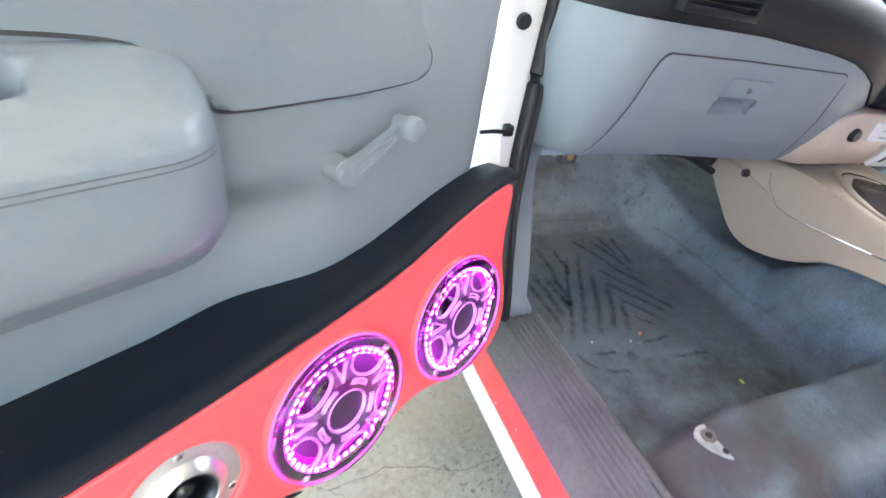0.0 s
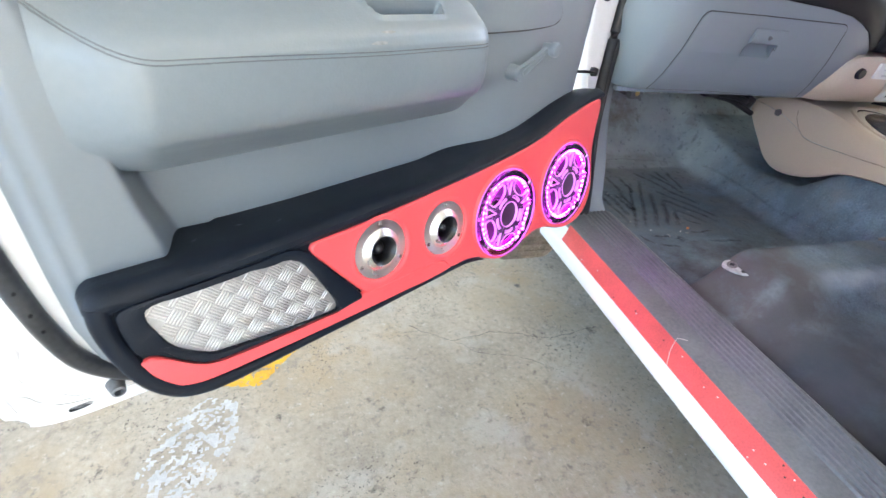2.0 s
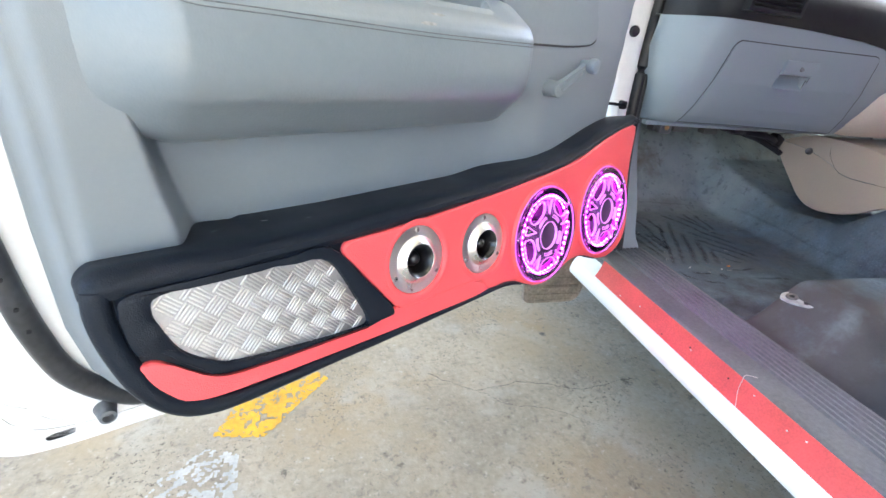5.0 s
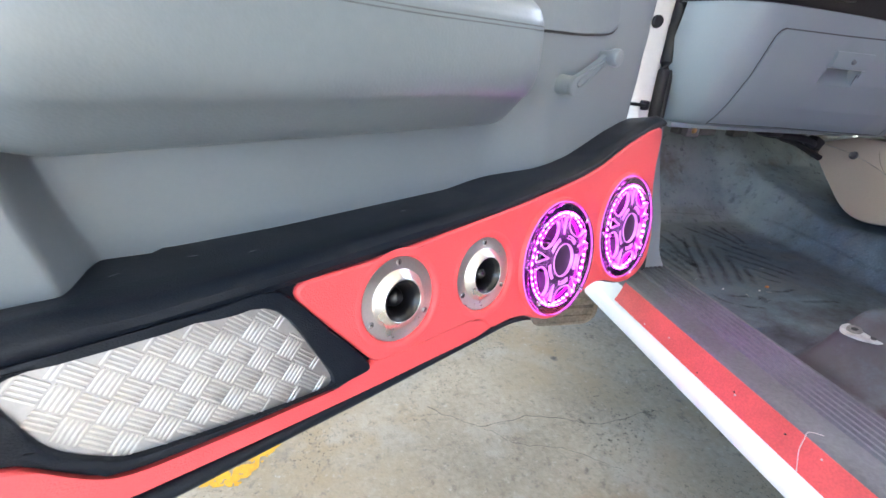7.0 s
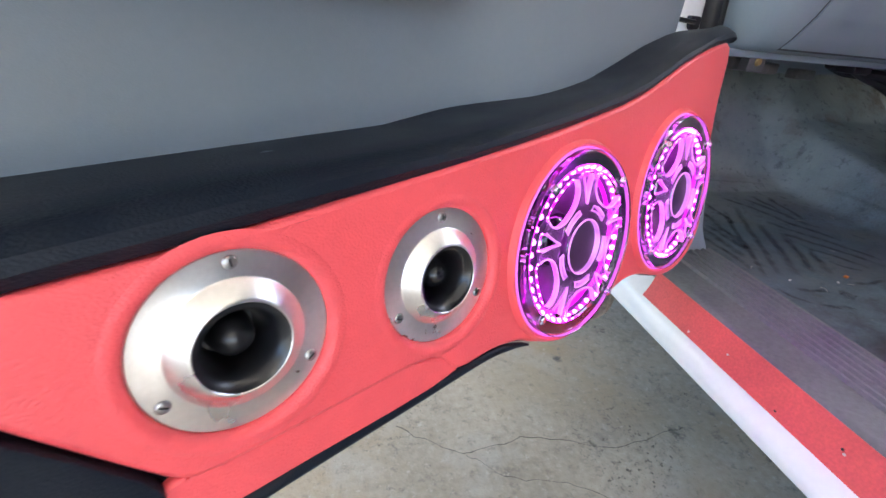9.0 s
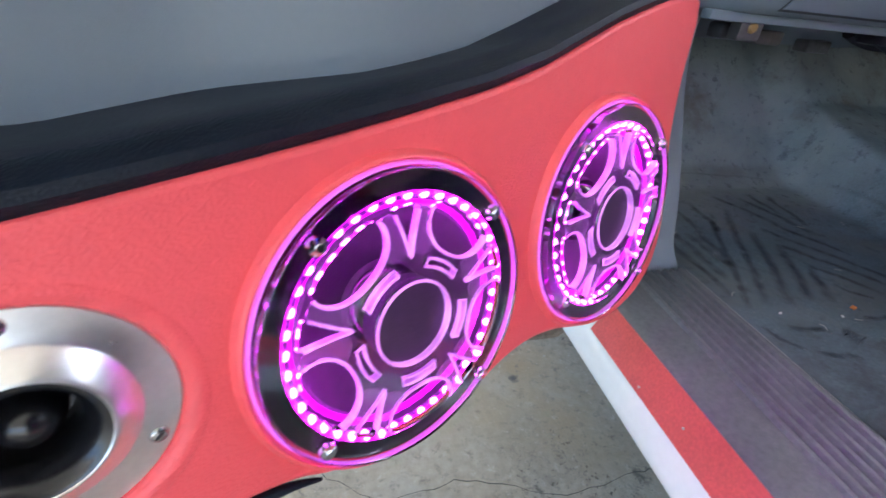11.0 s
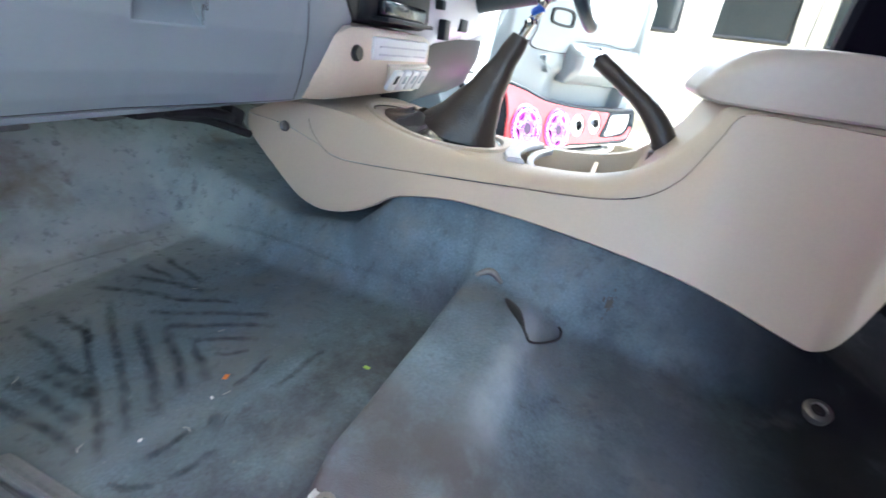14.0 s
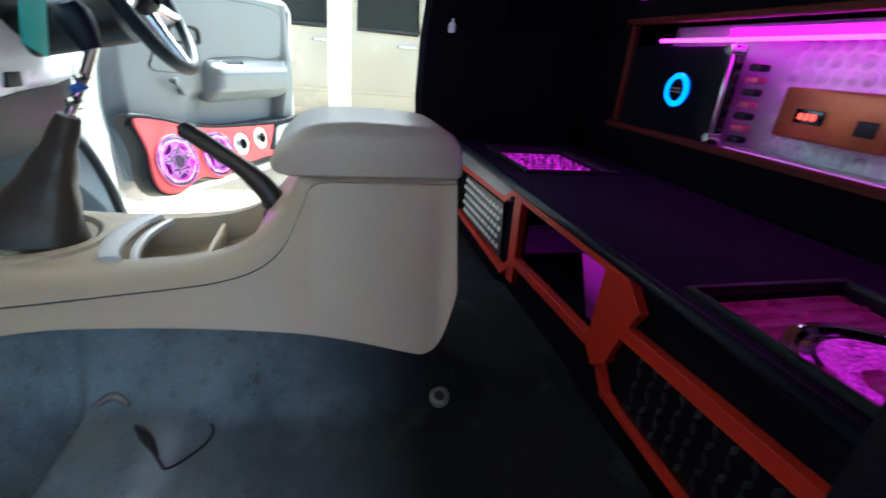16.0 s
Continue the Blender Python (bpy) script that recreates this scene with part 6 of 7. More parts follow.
def build_stack():
    s = thing("switch_panel", Tm(0.85, 0.02, 0.80), "beige switch panel with a pale display strip and four switches", "switch panel")
    o = Tm(-0.85, -0.02, -0.80)

    def p(name, bm, m, parent=s, label=""):
        bmesh.ops.transform(bm, matrix=o, verts=bm.verts[:])
        return part(name, bm, m, parent, label)

    secs = []
    for x, zl, zt, y in ((0.600, 0.752, 0.762, 0.115), (0.63, 0.752, 0.80, 0.07), (0.665, 0.752, 0.862, 0.012), (0.69, 0.752, 0.878, -0.004), (0.75, 0.753, 0.882, -0.010), (0.85, 0.755, 0.882, -0.016), (0.95, 0.757, 0.880, -0.020), (0.985, 0.758, 0.874, -0.016), (1.0, 0.758, 0.86, 0.01)):
        secs.append([Vector((x, yy, z)) for yy, z in ((y + 0.10, zl - 0.002), (y + 0.055, zl), (y + 0.035, zl + 0.012), (y + 0.010, zl + 0.35 * (zt - zl)), (y, zl + 0.55 * (zt - zl)), (y - 0.002, zt - 0.008), (y + 0.003, zt - 0.001), (y + 0.06, zt + 0.004))])
    p("bezel", loft(secs), M_BEIGE, label="beige plastic bezel")
    k = lathe([(0.0, 0.012), (0.011, 0.012), (0.0135, 0.008), (0.014, 0.0), (0.017, -0.003)], 24, Tm(0.703, -0.002, 0.838) @ Rm(180, "Z"))
    p("round_knob", k, M_BLACK_PL, label="black round knob")
    d = p("display", rbox(0.205, 0.012, 0.040, 0.004, m=Tm(0.848, -0.018, 0.848) @ Rm(-4, "Z") @ Rm(8, "X")), M_WHITE_PL, label="pale display strip")
    for z in (0.838, 0.852):
        p("display_line", rbox(0.17, 0.003, 0.003, 0, m=Tm(0.848, -0.026, z) @ Rm(-4, "Z")), M_LILAC, d)
    SP = Tm(0.890, -0.010, 0.792) @ Rm(-3, "Z") @ Rm(30, "X")
    p("switch_plate", slab([Vector(q) for q in ((-0.085, 0.030), (0.088, 0.030), (0.088, -0.020), (0.066, -0.032), (-0.040, -0.030))], 0.010, -0.001, 0, m=SP), M_CREAM, label="cream switch plate")
    for i in range(4):
        Q = SP @ Tm(-0.050 + 0.036 * i, -0.004, 0.001)
        sw = p("switch", rbox(0.030, 0.010, 0.046, 0.003, m=Q), M_LILAC if i else M_WHITE_PL, label="grey rocker switch")
        p("switch_mark", rbox(0.013, 0.003, 0.020, 0.001, m=Q @ Tm(0, -0.0045, 0.004)), M_BLACK_PL if i == 0 else M_GREY, sw)
    # driver's side
    s2 = thing("steering_console", Tm(1.3, 0.05, 0.9), "pale silver driver's dash with black column and steering wheel", "steering console")
    o2 = Tm(-1.3, -0.05, -0.9)

    def p2(name, bm, m, parent=s2, label=""):
        bmesh.ops.transform(bm, matrix=o2, verts=bm.verts[:])
        return part(name, bm, m, parent, label)

    secs, under = [], []
    for x, y, zb in ((0.985, 0.05, 0.815), (1.02, 0.01, 0.835), (1.10, -0.01, 0.862), (1.25, -0.02, 0.880), (1.45, -0.01, 0.885), (1.60, 0.03, 0.885), (1.66, 0.09, 0.885)):
        secs.append([Vector((x, yy, z)) for yy, z in ((y + 0.16, zb + 0.002), (y + 0.05, zb), (y + 0.025, zb + 0.010), (y + 0.005, 0.91), (y, 0.94), (y + 0.004, 1.0), (y + 0.03, 1.03))])
        under.append([Vector((x, yy, z)) for yy, z in ((y + 0.030, zb + 0.006), (y + 0.035, zb - 0.05), (y + 0.07, zb - 0.13), (y + 0.12, zb - 0.16), (y + 0.24, zb - 0.16))])
    top = []
    for x in (0.90, 1.0, 1.12, 1.25, 1.37, 1.50, 1.60, 1.67):
        hood = 0.05 * smooth01((x - 1.10) / 0.08) * smooth01((1.52 - x) / 0.08)
        y = 0.02 + 0.06 * smooth01((x - 1.55) / 0.1)
        top.append([Vector((x, yy, z)) for yy, z in ((y + 0.05, 1.02), (y - 0.01, 1.03), (y - 0.018, 1.05), (y - 0.012, 1.085 + hood), (y + 0.03, 1.105 + hood), (y + 0.14, 1.125 + hood * 0.5), (0.62, 1.14))])
    p2("upper_dash", loft(top), M_BLACK_PL, label="black plastic upper dash with the instrument hood")
    p2("lower_panel", loft(secs), M_LILAC, label="pale silver plastic panel")
    p2("under_cover", loft(under), M_BLACK_PL, label="black cover under the dash")
    for x, z, w, hh in ((1.085, 0.90, 0.032, 0.045), (1.05, 0.95, 0.02, 0.02), (1.20, 0.918, 0.05, 0.03)):
        p2("blank_slot", rbox(w, 0.02, hh, 0.003, m=Tm(x, -0.008, z)), M_BLACK_PL)
    secs = [[Vector((1.31 + 0.055 * math.cos(a), 0.10 - 0.30 * t + 0.02 * math.sin(a), 0.985 + 0.07 * t + 0.05 * math.sin(a))) for a in (2 * math.pi * i / 20 for i in range(20))] for t in (0, 0.5, 1)]
    p2("column", loft(secs, True, True), M_BLACK_PL, label="black steering column shroud")
    p2("stalk", tube([(1.27, -0.12, 1.03), (1.19, -0.15, 1.05), (1.13, -0.16, 1.06)], [0.007, 0.006, 0.010], 10), M_BLACK_PL)
    st = thing("radio_stack", Tm(0.85, 0.05, 0.97), "black radio stack in the middle of the dash", "radio")
    o3 = Tm(-0.85, -0.05, -0.97)

    def p3(name, bm, m, label=""):
        bmesh.ops.transform(bm, matrix=o3, verts=bm.verts[:])
        return part(name, bm, m, st, label)

    p3("stack_body", rbox(0.28, 0.22, 0.22, 0.02, 3, Tm(0.86, 0.10, 0.998)), M_BLACK_PL)
    p3("storage_slot", rbox(0.18, 0.02, 0.03, 0.006, m=Tm(0.85, -0.015, 0.915)), M_GLOSS_BLACK)
    p3("slot_lip", rbox(0.20, 0.035, 0.008, 0.003, m=Tm(0.85, -0.022, 0.897)), M_BLACK_PL)
    for x in (0.78, 0.86, 0.94):
        p3("dial", lathe([(0.0, 0.016), (0.014, 0.015), (0.017, 0.0), (0.019, -0.002)], 20, Tm(x, -0.012, 0.965) @ Rm(180, "Z")), M_BLACK_PL)
    # steering wheel
    tilt = Tm(1.31, -0.235, 1.12) @ Rm(-28, "X")
    ring = [tilt @ Vector((0.185 * math.cos(a), 0, 0.185 * math.sin(a))) for a in (2 * math.pi * i / 48 for i in range(49))]
    w = p2("steering_wheel", tube(ring, 0.0155, 10, False), M_BLACK_LEATHER, s2, "black steering wheel rim")
    p2("hub", lathe([(0.0, -0.02), (0.05, -0.018), (0.062, 0.0), (0.05, 0.03)], 28, tilt @ Rm(180, "Z") @ Tm(0, -0.01, 0)), M_BLACK_PL, w)
    for a in (200, 340, 270):
        v = Vector((math.cos(radians(a)), 0, math.sin(radians(a))))
        p2("spoke", tube([tilt @ (v * 0.05 + Vector((0, 0.015, 0))), tilt @ (v * 0.12 + Vector((0, 0.008, 0))), tilt @ (v * 0.18)], [0.02, 0.014, 0.012], 10), M_STEEL, w, "silver spoke")
    card = part("hanging_card", rbox(0.07, 0.003, 0.10, 0.001, m=Tm(0, 0, 0)), M_TEAL)
    card.matrix_basis = Tm(0.985, -0.18, 1.035) @ Rm(20, "Y")
    tagged(card, "plain teal card hanging from the dash", "card")


build_stack()


# ---- carpet details ----
def bits():
    rnd = random.Random(8)
    br = thing("seat_bracket", Tm(0.200, -0.308, floor_height(0.200, -0.32) + 0.005) @ Rm(-14, "Y") @ Matrix.Scale(0.76, 4), "white metal seat bracket on the carpet", "seat bracket")
    secs = slab(cr([(-0.024, 0.0), (-0.012, 0.022), (0.018, 0.020), (0.045, 0.006), (0.055, -0.004), (0.03, -0.020), (-0.01, -0.022)], 4, True), -0.004, 0.002, 0.001, 1, Rm(90, "X") @ Rm(0, "Z"))
    bmesh.ops.transform(secs, matrix=Rm(-82, "Z"), verts=secs.verts[:])
    part("plate", secs, M_BRACKET, br)
    part("bush", lathe([(0.005, -0.001), (0.007, 0.005), (0.013, 0.006), (0.015, 0.001)], 20, Tm(0.0, 0.0, 0.0) @ Rm(90, "X")), M_STEEL_DARK, br)
    part("bush_hole", lathe([(0.0, 0.0045), (0.0065, 0.0045)], 14, Rm(90, "X")), M_RUBBER, br)
    part("slot_hole", lathe([(0.0, 0.0035), (0.006, 0.0034)], 12, Tm(0.005, -0.036, 0) @ Rm(90, "X")), M_RUBBER, br)
    for x, y in ((0.640, -0.316),):
        arc = [(x - 0.006 + 0.010 * math.sin(k * 0.62), y + 0.014 - 0.009 * k) for k in range(6)]
        b2 = part("seat_bracket", tube(cr([(u, v, floor_height(u, v) + 0.0035) for u, v in arc], 4), [0.003 + 0.0035 * math.sin(math.pi * q / 20) for q in range(21)], 10), M_STEEL_DARK)
        tagged(b2, "dull steel seat bracket half under the carpet", "seat bracket")
    bolt = thing("seat_bolt_cup", Tm(0.648, -0.830, floor_height(0.648, -0.830) + 0.009) @ Rm(-24, "Y") @ Matrix.Scale(0.76, 4), "round steel seat bolt hole in the carpet", "bolt hole")
    part("ring", lathe([(0.0130, -0.004), (0.0135, 0.0015), (0.0150, 0.0030), (0.0215, 0.0026), (0.0245, 0.0), (0.0245, -0.02)], 28, Rm(90, "X")), M_STEEL_DARK, bolt)
    part("hole", lathe([(0.0, -0.001), (0.005, -0.001), (0.006, -0.003), (0.0134, -0.003)], 20, Rm(90, "X")), M_RUBBER, bolt)
    wire = [(0.548, -0.402), (0.530, -0.416), (0.526, -0.424), (0.548, -0.441), (0.588, -0.460), (0.612, -0.461), (0.617, -0.455)]
    w = part("wire_hook", tube(cr([(x, y, floor_height(x, y) + 0.005) for x, y in wire], 6), 0.0019, 8), M_RUBBER)
    tagged(w, "bent black wire sticking out of the carpet", "wire")
    gap = part("carpet_slit", tube(cr([(x, y, floor_height(x, y) + 0.0028) for x, y in ((0.596, -0.366), (0.580, -0.380), (0.560, -0.396), (0.540, -0.410))], 6), [0.0012 + 0.0062 * math.sin(i / 18 * math.pi) for i in range(19)], 8), M_RUBBER)
    tagged(gap, "dark slit cut in the carpet", "slit", kind="structure")
    for x, y, m, s, lab in ((0.338, -0.045, M_ORANGE_BIT, 0.006, "small orange paper bit on the carpet"), (0.445, -0.208, M_GREEN_BIT, 0.006, "small green paper bit on the carpet"), (0.213, -0.044, M_WHITE_PL, 0.003, "tiny white scrap on the carpet"), (0.30, -0.06, M_WHITE_PL, 0.003, "tiny white scrap on the carpet"), (0.045, -0.162, M_WHITE_PL, 0.003, "tiny white scrap on the scuff plate")):
        z = floor_height(x, y) if x > 0.146 else 0.4195
        b = part("litter", rbox(s * 1.6, s, 0.002, 0.0006, 1), m)
        b.matrix_basis = Tm(x, y, z + 0.0018) @ Rm(rnd.uniform(0, 90), "Z")
        tagged(b, lab, "litter")
    stain = bmesh.new()
    for k in range(40):
        r = 0.006 * abs(rnd.gauss(0, 1)) ** 0.8
        aa = rnd.uniform(0, 6.28)
        x, y = 0.664 + 0.6 * r * math.cos(aa), -0.520 + r * math.sin(aa)
        q = rnd.uniform(0.0006, 0.0020)
        stain.faces.new([stain.verts.new((x + q * math.cos(c), y + q * math.sin(c), floor_height(x + q * math.cos(c), y + q * math.sin(c)) + 0.0012)) for c in (0, 1, 2, 3, 4, 5)])
    tagged(part("carpet_stain", stain, M_STAIN), "dark brown greasy stain on the carpet", "stain", kind="structure")
    for k in range(7):
        x, y = rnd.uniform(0.16, 0.60), rnd.uniform(-0.18, 0.30)
        b = part("lint", tube([(0, 0, 0), (0.005, 0.002, 0.001), (0.009 + rnd.uniform(0, 0.006), 0.0, 0)], 0.0005, 5), M_LINT)
        b.matrix_basis = Tm(x, y, floor_height(x, y) + 0.002) @ Rm(rnd.uniform(0, 360), "Z")
        tagged(b, "thread of white lint on the carpet", "lint", "lint on the carpet")


M_STAIN = mat("greasy_brown", (0.075, 0.066, 0.060), 0.9, var=0.2, bump=0)
M_BRACKET = mat("dusty_white_steel", (0.46, 0.46, 0.45), 0.45, var=0.2, coarse=40)
M_LINT = mat("lint", (0.42, 0.42, 0.40), 0.9, bump=0)
M_ORANGE_BIT = mat("orange_paper", (0.75, 0.22, 0.03), 0.6, bump=0)
M_GREEN_BIT = mat("green_paper", (0.45, 0.65, 0.12), 0.6, bump=0)
bits()

# ---- audio build behind the seats ----
# the strip's violet light on the deck is mixed into the base colour
M_DECK = mat("deck_carpet", (0.020, 0.009, 0.030), 0.95, var=0.2, bump=0.4, bscale=600, spec=0.05)
# the same orange vinyl, darkened for the dim light on the rear board
M_ORANGE_SHADED = leather("shaded_orange_vinyl", (0.075, 0.008, 0.005), 0.5, 300, 0.2)
for dull in (M_ORANGE_SHADED, M_ORANGE):
    dull.node_tree.nodes["Principled BSDF"].inputs["Specular IOR Level"].default_value = 0.15
M_COIL = mat("pink_coil", (0.50, 0.07, 0.16), 0.4, var=0.1, bump=0)
M_TREAD_DARK = mat("dark_tread", (0.022, 0.022, 0.024), 0.45, 0.3, var=0.1, bump=0)
YF = -1.10   # front face of the cabinet
YW = -1.60   # rear board


def build_cabinet():
    c = thing("speaker_cabinet", Tm(XC, -1.3, 0.44), "black carpeted speaker cabinet with orange-red framed front", "speaker cabinet")
    o = Tm(-XC, 1.3, -0.44)

    def p(name, bm, m, parent=c, label=""):
        bmesh.ops.transform(bm, matrix=o, verts=bm.verts[:])
        return part(name, bm, m, parent, label)

    def face(outl, y0, y1, bevel=0.004):
        # outlines in (x, z) on the front face, y1 towards the camera
        bm = slab([Vector(q) for q in outl], y0, y1, 0)
        return bm

    # carcase: top, front, with real openings left by building it in pieces
    p("front_board", face([(0.14, 0.44), (1.62, 0.44), (1.62, 0.575), (0.14, 0.575)], YF - 0.03, YF - 0.012), M_CARPET_BLACK)
    p("front_board", face([(0.14, 0.575), (0.60, 0.575), (0.60, 0.745), (0.14, 0.745)], YF - 0.03, YF - 0.012), M_CARPET_BLACK)
    p("front_board", face([(1.0, 0.575), (1.62, 0.575), (1.62, 0.745), (1.0, 0.745)], YF - 0.03, YF - 0.012), M_CARPET_BLACK)
    p("port_back", face([(0.58, 0.45), (1.02, 0.45), (1.02, 0.745), (0.58, 0.745)], YF - 0.25, YF - 0.23), M_CARPET_BLACK)
    p("port_side", rbox(0.02, 0.22, 0.30, 0, m=Tm(0.605, YF - 0.13, 0.60)), M_CARPET_BLACK)
    p("port_floor", rbox(0.44, 0.22, 0.02, 0, m=Tm(0.80, YF - 0.13, 0.565)), M_CARPET_BLACK)
    p("port_glow", slab([Vector(q) for q in ((0.748, 0.700), (0.652, 0.706), (0.645, 0.60), (0.690, 0.588))], YF - 0.040, YF - 0.028), M_GLOW_PORT, label="port wall glowing pink in place of lamp light")
    # top deck with two windows
    def deck(x0, x1, y0, y1):
        return rbox(x1 - x0, y1 - y0, 0.018, 0.003, m=Tm((x0 + x1) / 2, (y0 + y1) / 2, 0.751))

    for q in ((0.12, 0.20, -1.62, -1.10), (0.20, 0.48, -1.13, -1.10), (0.20, 0.48, -1.62, -1.42), (0.48, 1.15, -1.62, -1.10), (1.15, 1.50, -1.175, -1.10), (1.15, 1.50, -1.62, -1.46), (1.50, 1.63, -1.62, -1.10)):
        p("deck", deck(*q), M_DECK, label="black carpeted deck, violet strip light in its colour")
    for x0, x1, y0, y1 in ((0.20, 0.48, -1.42, -1.13), (1.15, 1.50, -1.46, -1.175)):
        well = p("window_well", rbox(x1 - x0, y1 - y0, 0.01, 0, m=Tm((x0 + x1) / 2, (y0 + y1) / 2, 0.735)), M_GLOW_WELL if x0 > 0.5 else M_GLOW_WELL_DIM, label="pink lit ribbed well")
        for k in range(9):
            p("rib", tube([(x0 + (x1 - x0) * (k + 0.5) / 9, y0 + 0.01, 0.741), (x0 + (x1 - x0) * (k + 0.5) / 9, y1 - 0.01, 0.741)], 0.007, 8), M_ACRYL, well)
        fr = [(x0, y0), (x1, y0), (x1, y1), (x0, y1), (x0, y0)]
        p("window_frame", tube([(x, y, 0.762) for x, y in fr], 0.009, 8, False), M_BLACK_PL)
        if x0 < 0.5:
            sub = p("subwoofer", lathe([(0.0, -0.02), (0.03, -0.018), (0.045, -0.025), (0.075, -0.006), (0.085, 0.004), (0.094, 0.002), (0.10, 0.008), (0.112, 0.008), (0.114, 0.0)], 48, Tm(0.28, -1.235, 0.752) @ Rm(90, "X")), M_GLOSS_BLACK, label="black subwoofer in the deck window")
            # the cone is no lamp; its glow stands for reflected lamps
            p("cone", lathe([(0.034, -0.012), (0.046, -0.016), (0.072, 0.000), (0.078, 0.001)], 40, Tm(0.28, -1.235, 0.757) @ Rm(90, "X")), M_GLOW_WELL, sub, "cone with its own pink glow for reflected lamp light")
            for k in range(6):
                a = radians(60 * k + 10)
                p("bolt", lathe([(0.0, 0.005), (0.004, 0.004), (0.0055, 0.0)], 10, Tm(0.28 + 0.106 * math.cos(a), -1.235 + 0.106 * math.sin(a), 0.759) @ Rm(90, "X")), M_CHROME, sub)
    p("edge_trim", tube([(0.12, YF + 0.002, 0.752), (1.62, YF + 0.002, 0.752)], 0.011, 8), M_BLACK_LEATHER)
    # orange-red frames on the face
    bars = []

    def bar(pts, w, name="orange_frame"):
        for a, b in zip(pts, pts[1:]):
            a, b = Vector(a), Vector(b)
            d = (b - a)
            n = Vector((-d.y, d.x)).normalized() * w / 2
            e = d.normalized() * w * 0.5
            out = [a - e - n, b + e - n, b + e + n, a - e + n]
            bm = slab(out, YF - 0.014, YF + 0.0045 + 0.0004 * (len(bars) % 4), 0.0012, 1)
            bars.append(1)
            p(name, bm, M_ORANGE, label="orange-red vinyl frame")

    bar([(1.50, 0.690), (1.10, 0.700), (1.045, 0.735)], 0.016)
    bar([(1.50, 0.525), (1.06, 0.510), (0.985, 0.575)], 0.018)
    bar([(1.045, 0.735), (0.60, 0.735)], 0.020)
    bar([(1.012, 0.735), (0.998, 0.53)], 0.042)
    bar([(0.985, 0.570), (0.645, 0.578)], 0.022)
    chunk = [(0.625, 0.735), (0.565, 0.740), (0.520, 0.700), (0.545, 0.650), (0.565, 0.575), (0.600, 0.545), (0.640, 0.580), (0.625, 0.60)]
    bm = slab([Vector(q) for q in chunk], YF - 0.014, YF + 0.0065, 0.0015, 1)
    p("orange_frame", bm, M_ORANGE, label="orange-red vinyl frame block")
    bar([(0.56, 0.650), (0.14, 0.672)], 0.026)
    bar([(0.595, 0.565), (0.555, 0.517), (0.14, 0.497)], 0.014)
    # perforated grille
    g = p("grille", slab([Vector(q) for q in ((1.09, 0.530), (1.46, 0.540), (1.46, 0.672), (1.12, 0.680))], YF - 0.012, YF - 0.004), M_BLACK_PL, label="black grille with white studs")
    bm = bmesh.new()
    for i in range(12):
        for j in range(5):
            rbox(0.017, 0.006, 0.014, 0.003, 1, Tm(1.125 + 0.029 * i + 0.0145 * (j % 2), YF - 0.003, 0.553 + 0.026 * j), bm)
    p("studs", bm, M_WHITE_PL, g)
    p("top_trim", slab([Vector(q) for q in ((1.06, 0.705), (1.52, 0.698), (1.52, 0.74), (1.06, 0.742))], YF - 0.013, YF + 0.004, 0.003), M_SCUFF)
    g2 = p("grille", slab([Vector(q) for q in cr([(0.535, 0.535), (0.56, 0.60), (0.52, 0.635), (0.16, 0.655), (0.16, 0.50), (0.48, 0.52)], 3, True)], YF - 0.012, YF - 0.006), M_GLOSS_BLACK, label="dark chequered grille")
    bm = bmesh.new()
    for i in range(12):
        for j in range(5):
            x, z = 0.18 + 0.029 * i, 0.535 + 0.024 * j
            if z < 0.648 - 0.05 * (x - 0.18) and z > 0.512 + 0.05 * (x - 0.18):
                for k in range(4):
                    rbox(0.012, 0.003, 0.002, 0.0006, 1, Tm(x, YF - 0.005, z + 0.0035 * (k - 1.5)) @ Rm(45 if (i + j) % 2 else -45, "Y"), bm)
    p("tread", bm, M_TREAD_DARK, g2)
    return c


# pink light on the port wall, put in as emission fading downwards
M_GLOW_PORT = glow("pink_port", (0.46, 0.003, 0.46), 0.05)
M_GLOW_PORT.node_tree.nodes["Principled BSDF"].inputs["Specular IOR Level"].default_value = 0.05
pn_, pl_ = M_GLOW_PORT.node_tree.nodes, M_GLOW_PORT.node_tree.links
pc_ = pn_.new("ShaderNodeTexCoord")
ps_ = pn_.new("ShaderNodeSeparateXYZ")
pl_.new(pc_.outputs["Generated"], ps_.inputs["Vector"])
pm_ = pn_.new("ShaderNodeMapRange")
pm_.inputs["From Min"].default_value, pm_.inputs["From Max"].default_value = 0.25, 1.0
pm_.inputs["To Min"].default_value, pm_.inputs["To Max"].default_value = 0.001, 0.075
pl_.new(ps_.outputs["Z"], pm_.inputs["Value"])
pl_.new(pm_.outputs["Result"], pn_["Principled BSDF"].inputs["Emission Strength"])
# streaky emission for the lit wells and the lamp reflection on the cone
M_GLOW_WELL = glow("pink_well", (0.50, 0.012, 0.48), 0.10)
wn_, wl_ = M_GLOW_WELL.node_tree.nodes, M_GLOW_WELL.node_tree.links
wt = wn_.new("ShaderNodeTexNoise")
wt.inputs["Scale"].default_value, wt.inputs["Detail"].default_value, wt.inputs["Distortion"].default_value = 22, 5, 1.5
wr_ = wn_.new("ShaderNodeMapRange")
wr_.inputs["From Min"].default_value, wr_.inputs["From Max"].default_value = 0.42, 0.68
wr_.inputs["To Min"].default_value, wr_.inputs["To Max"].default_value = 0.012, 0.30
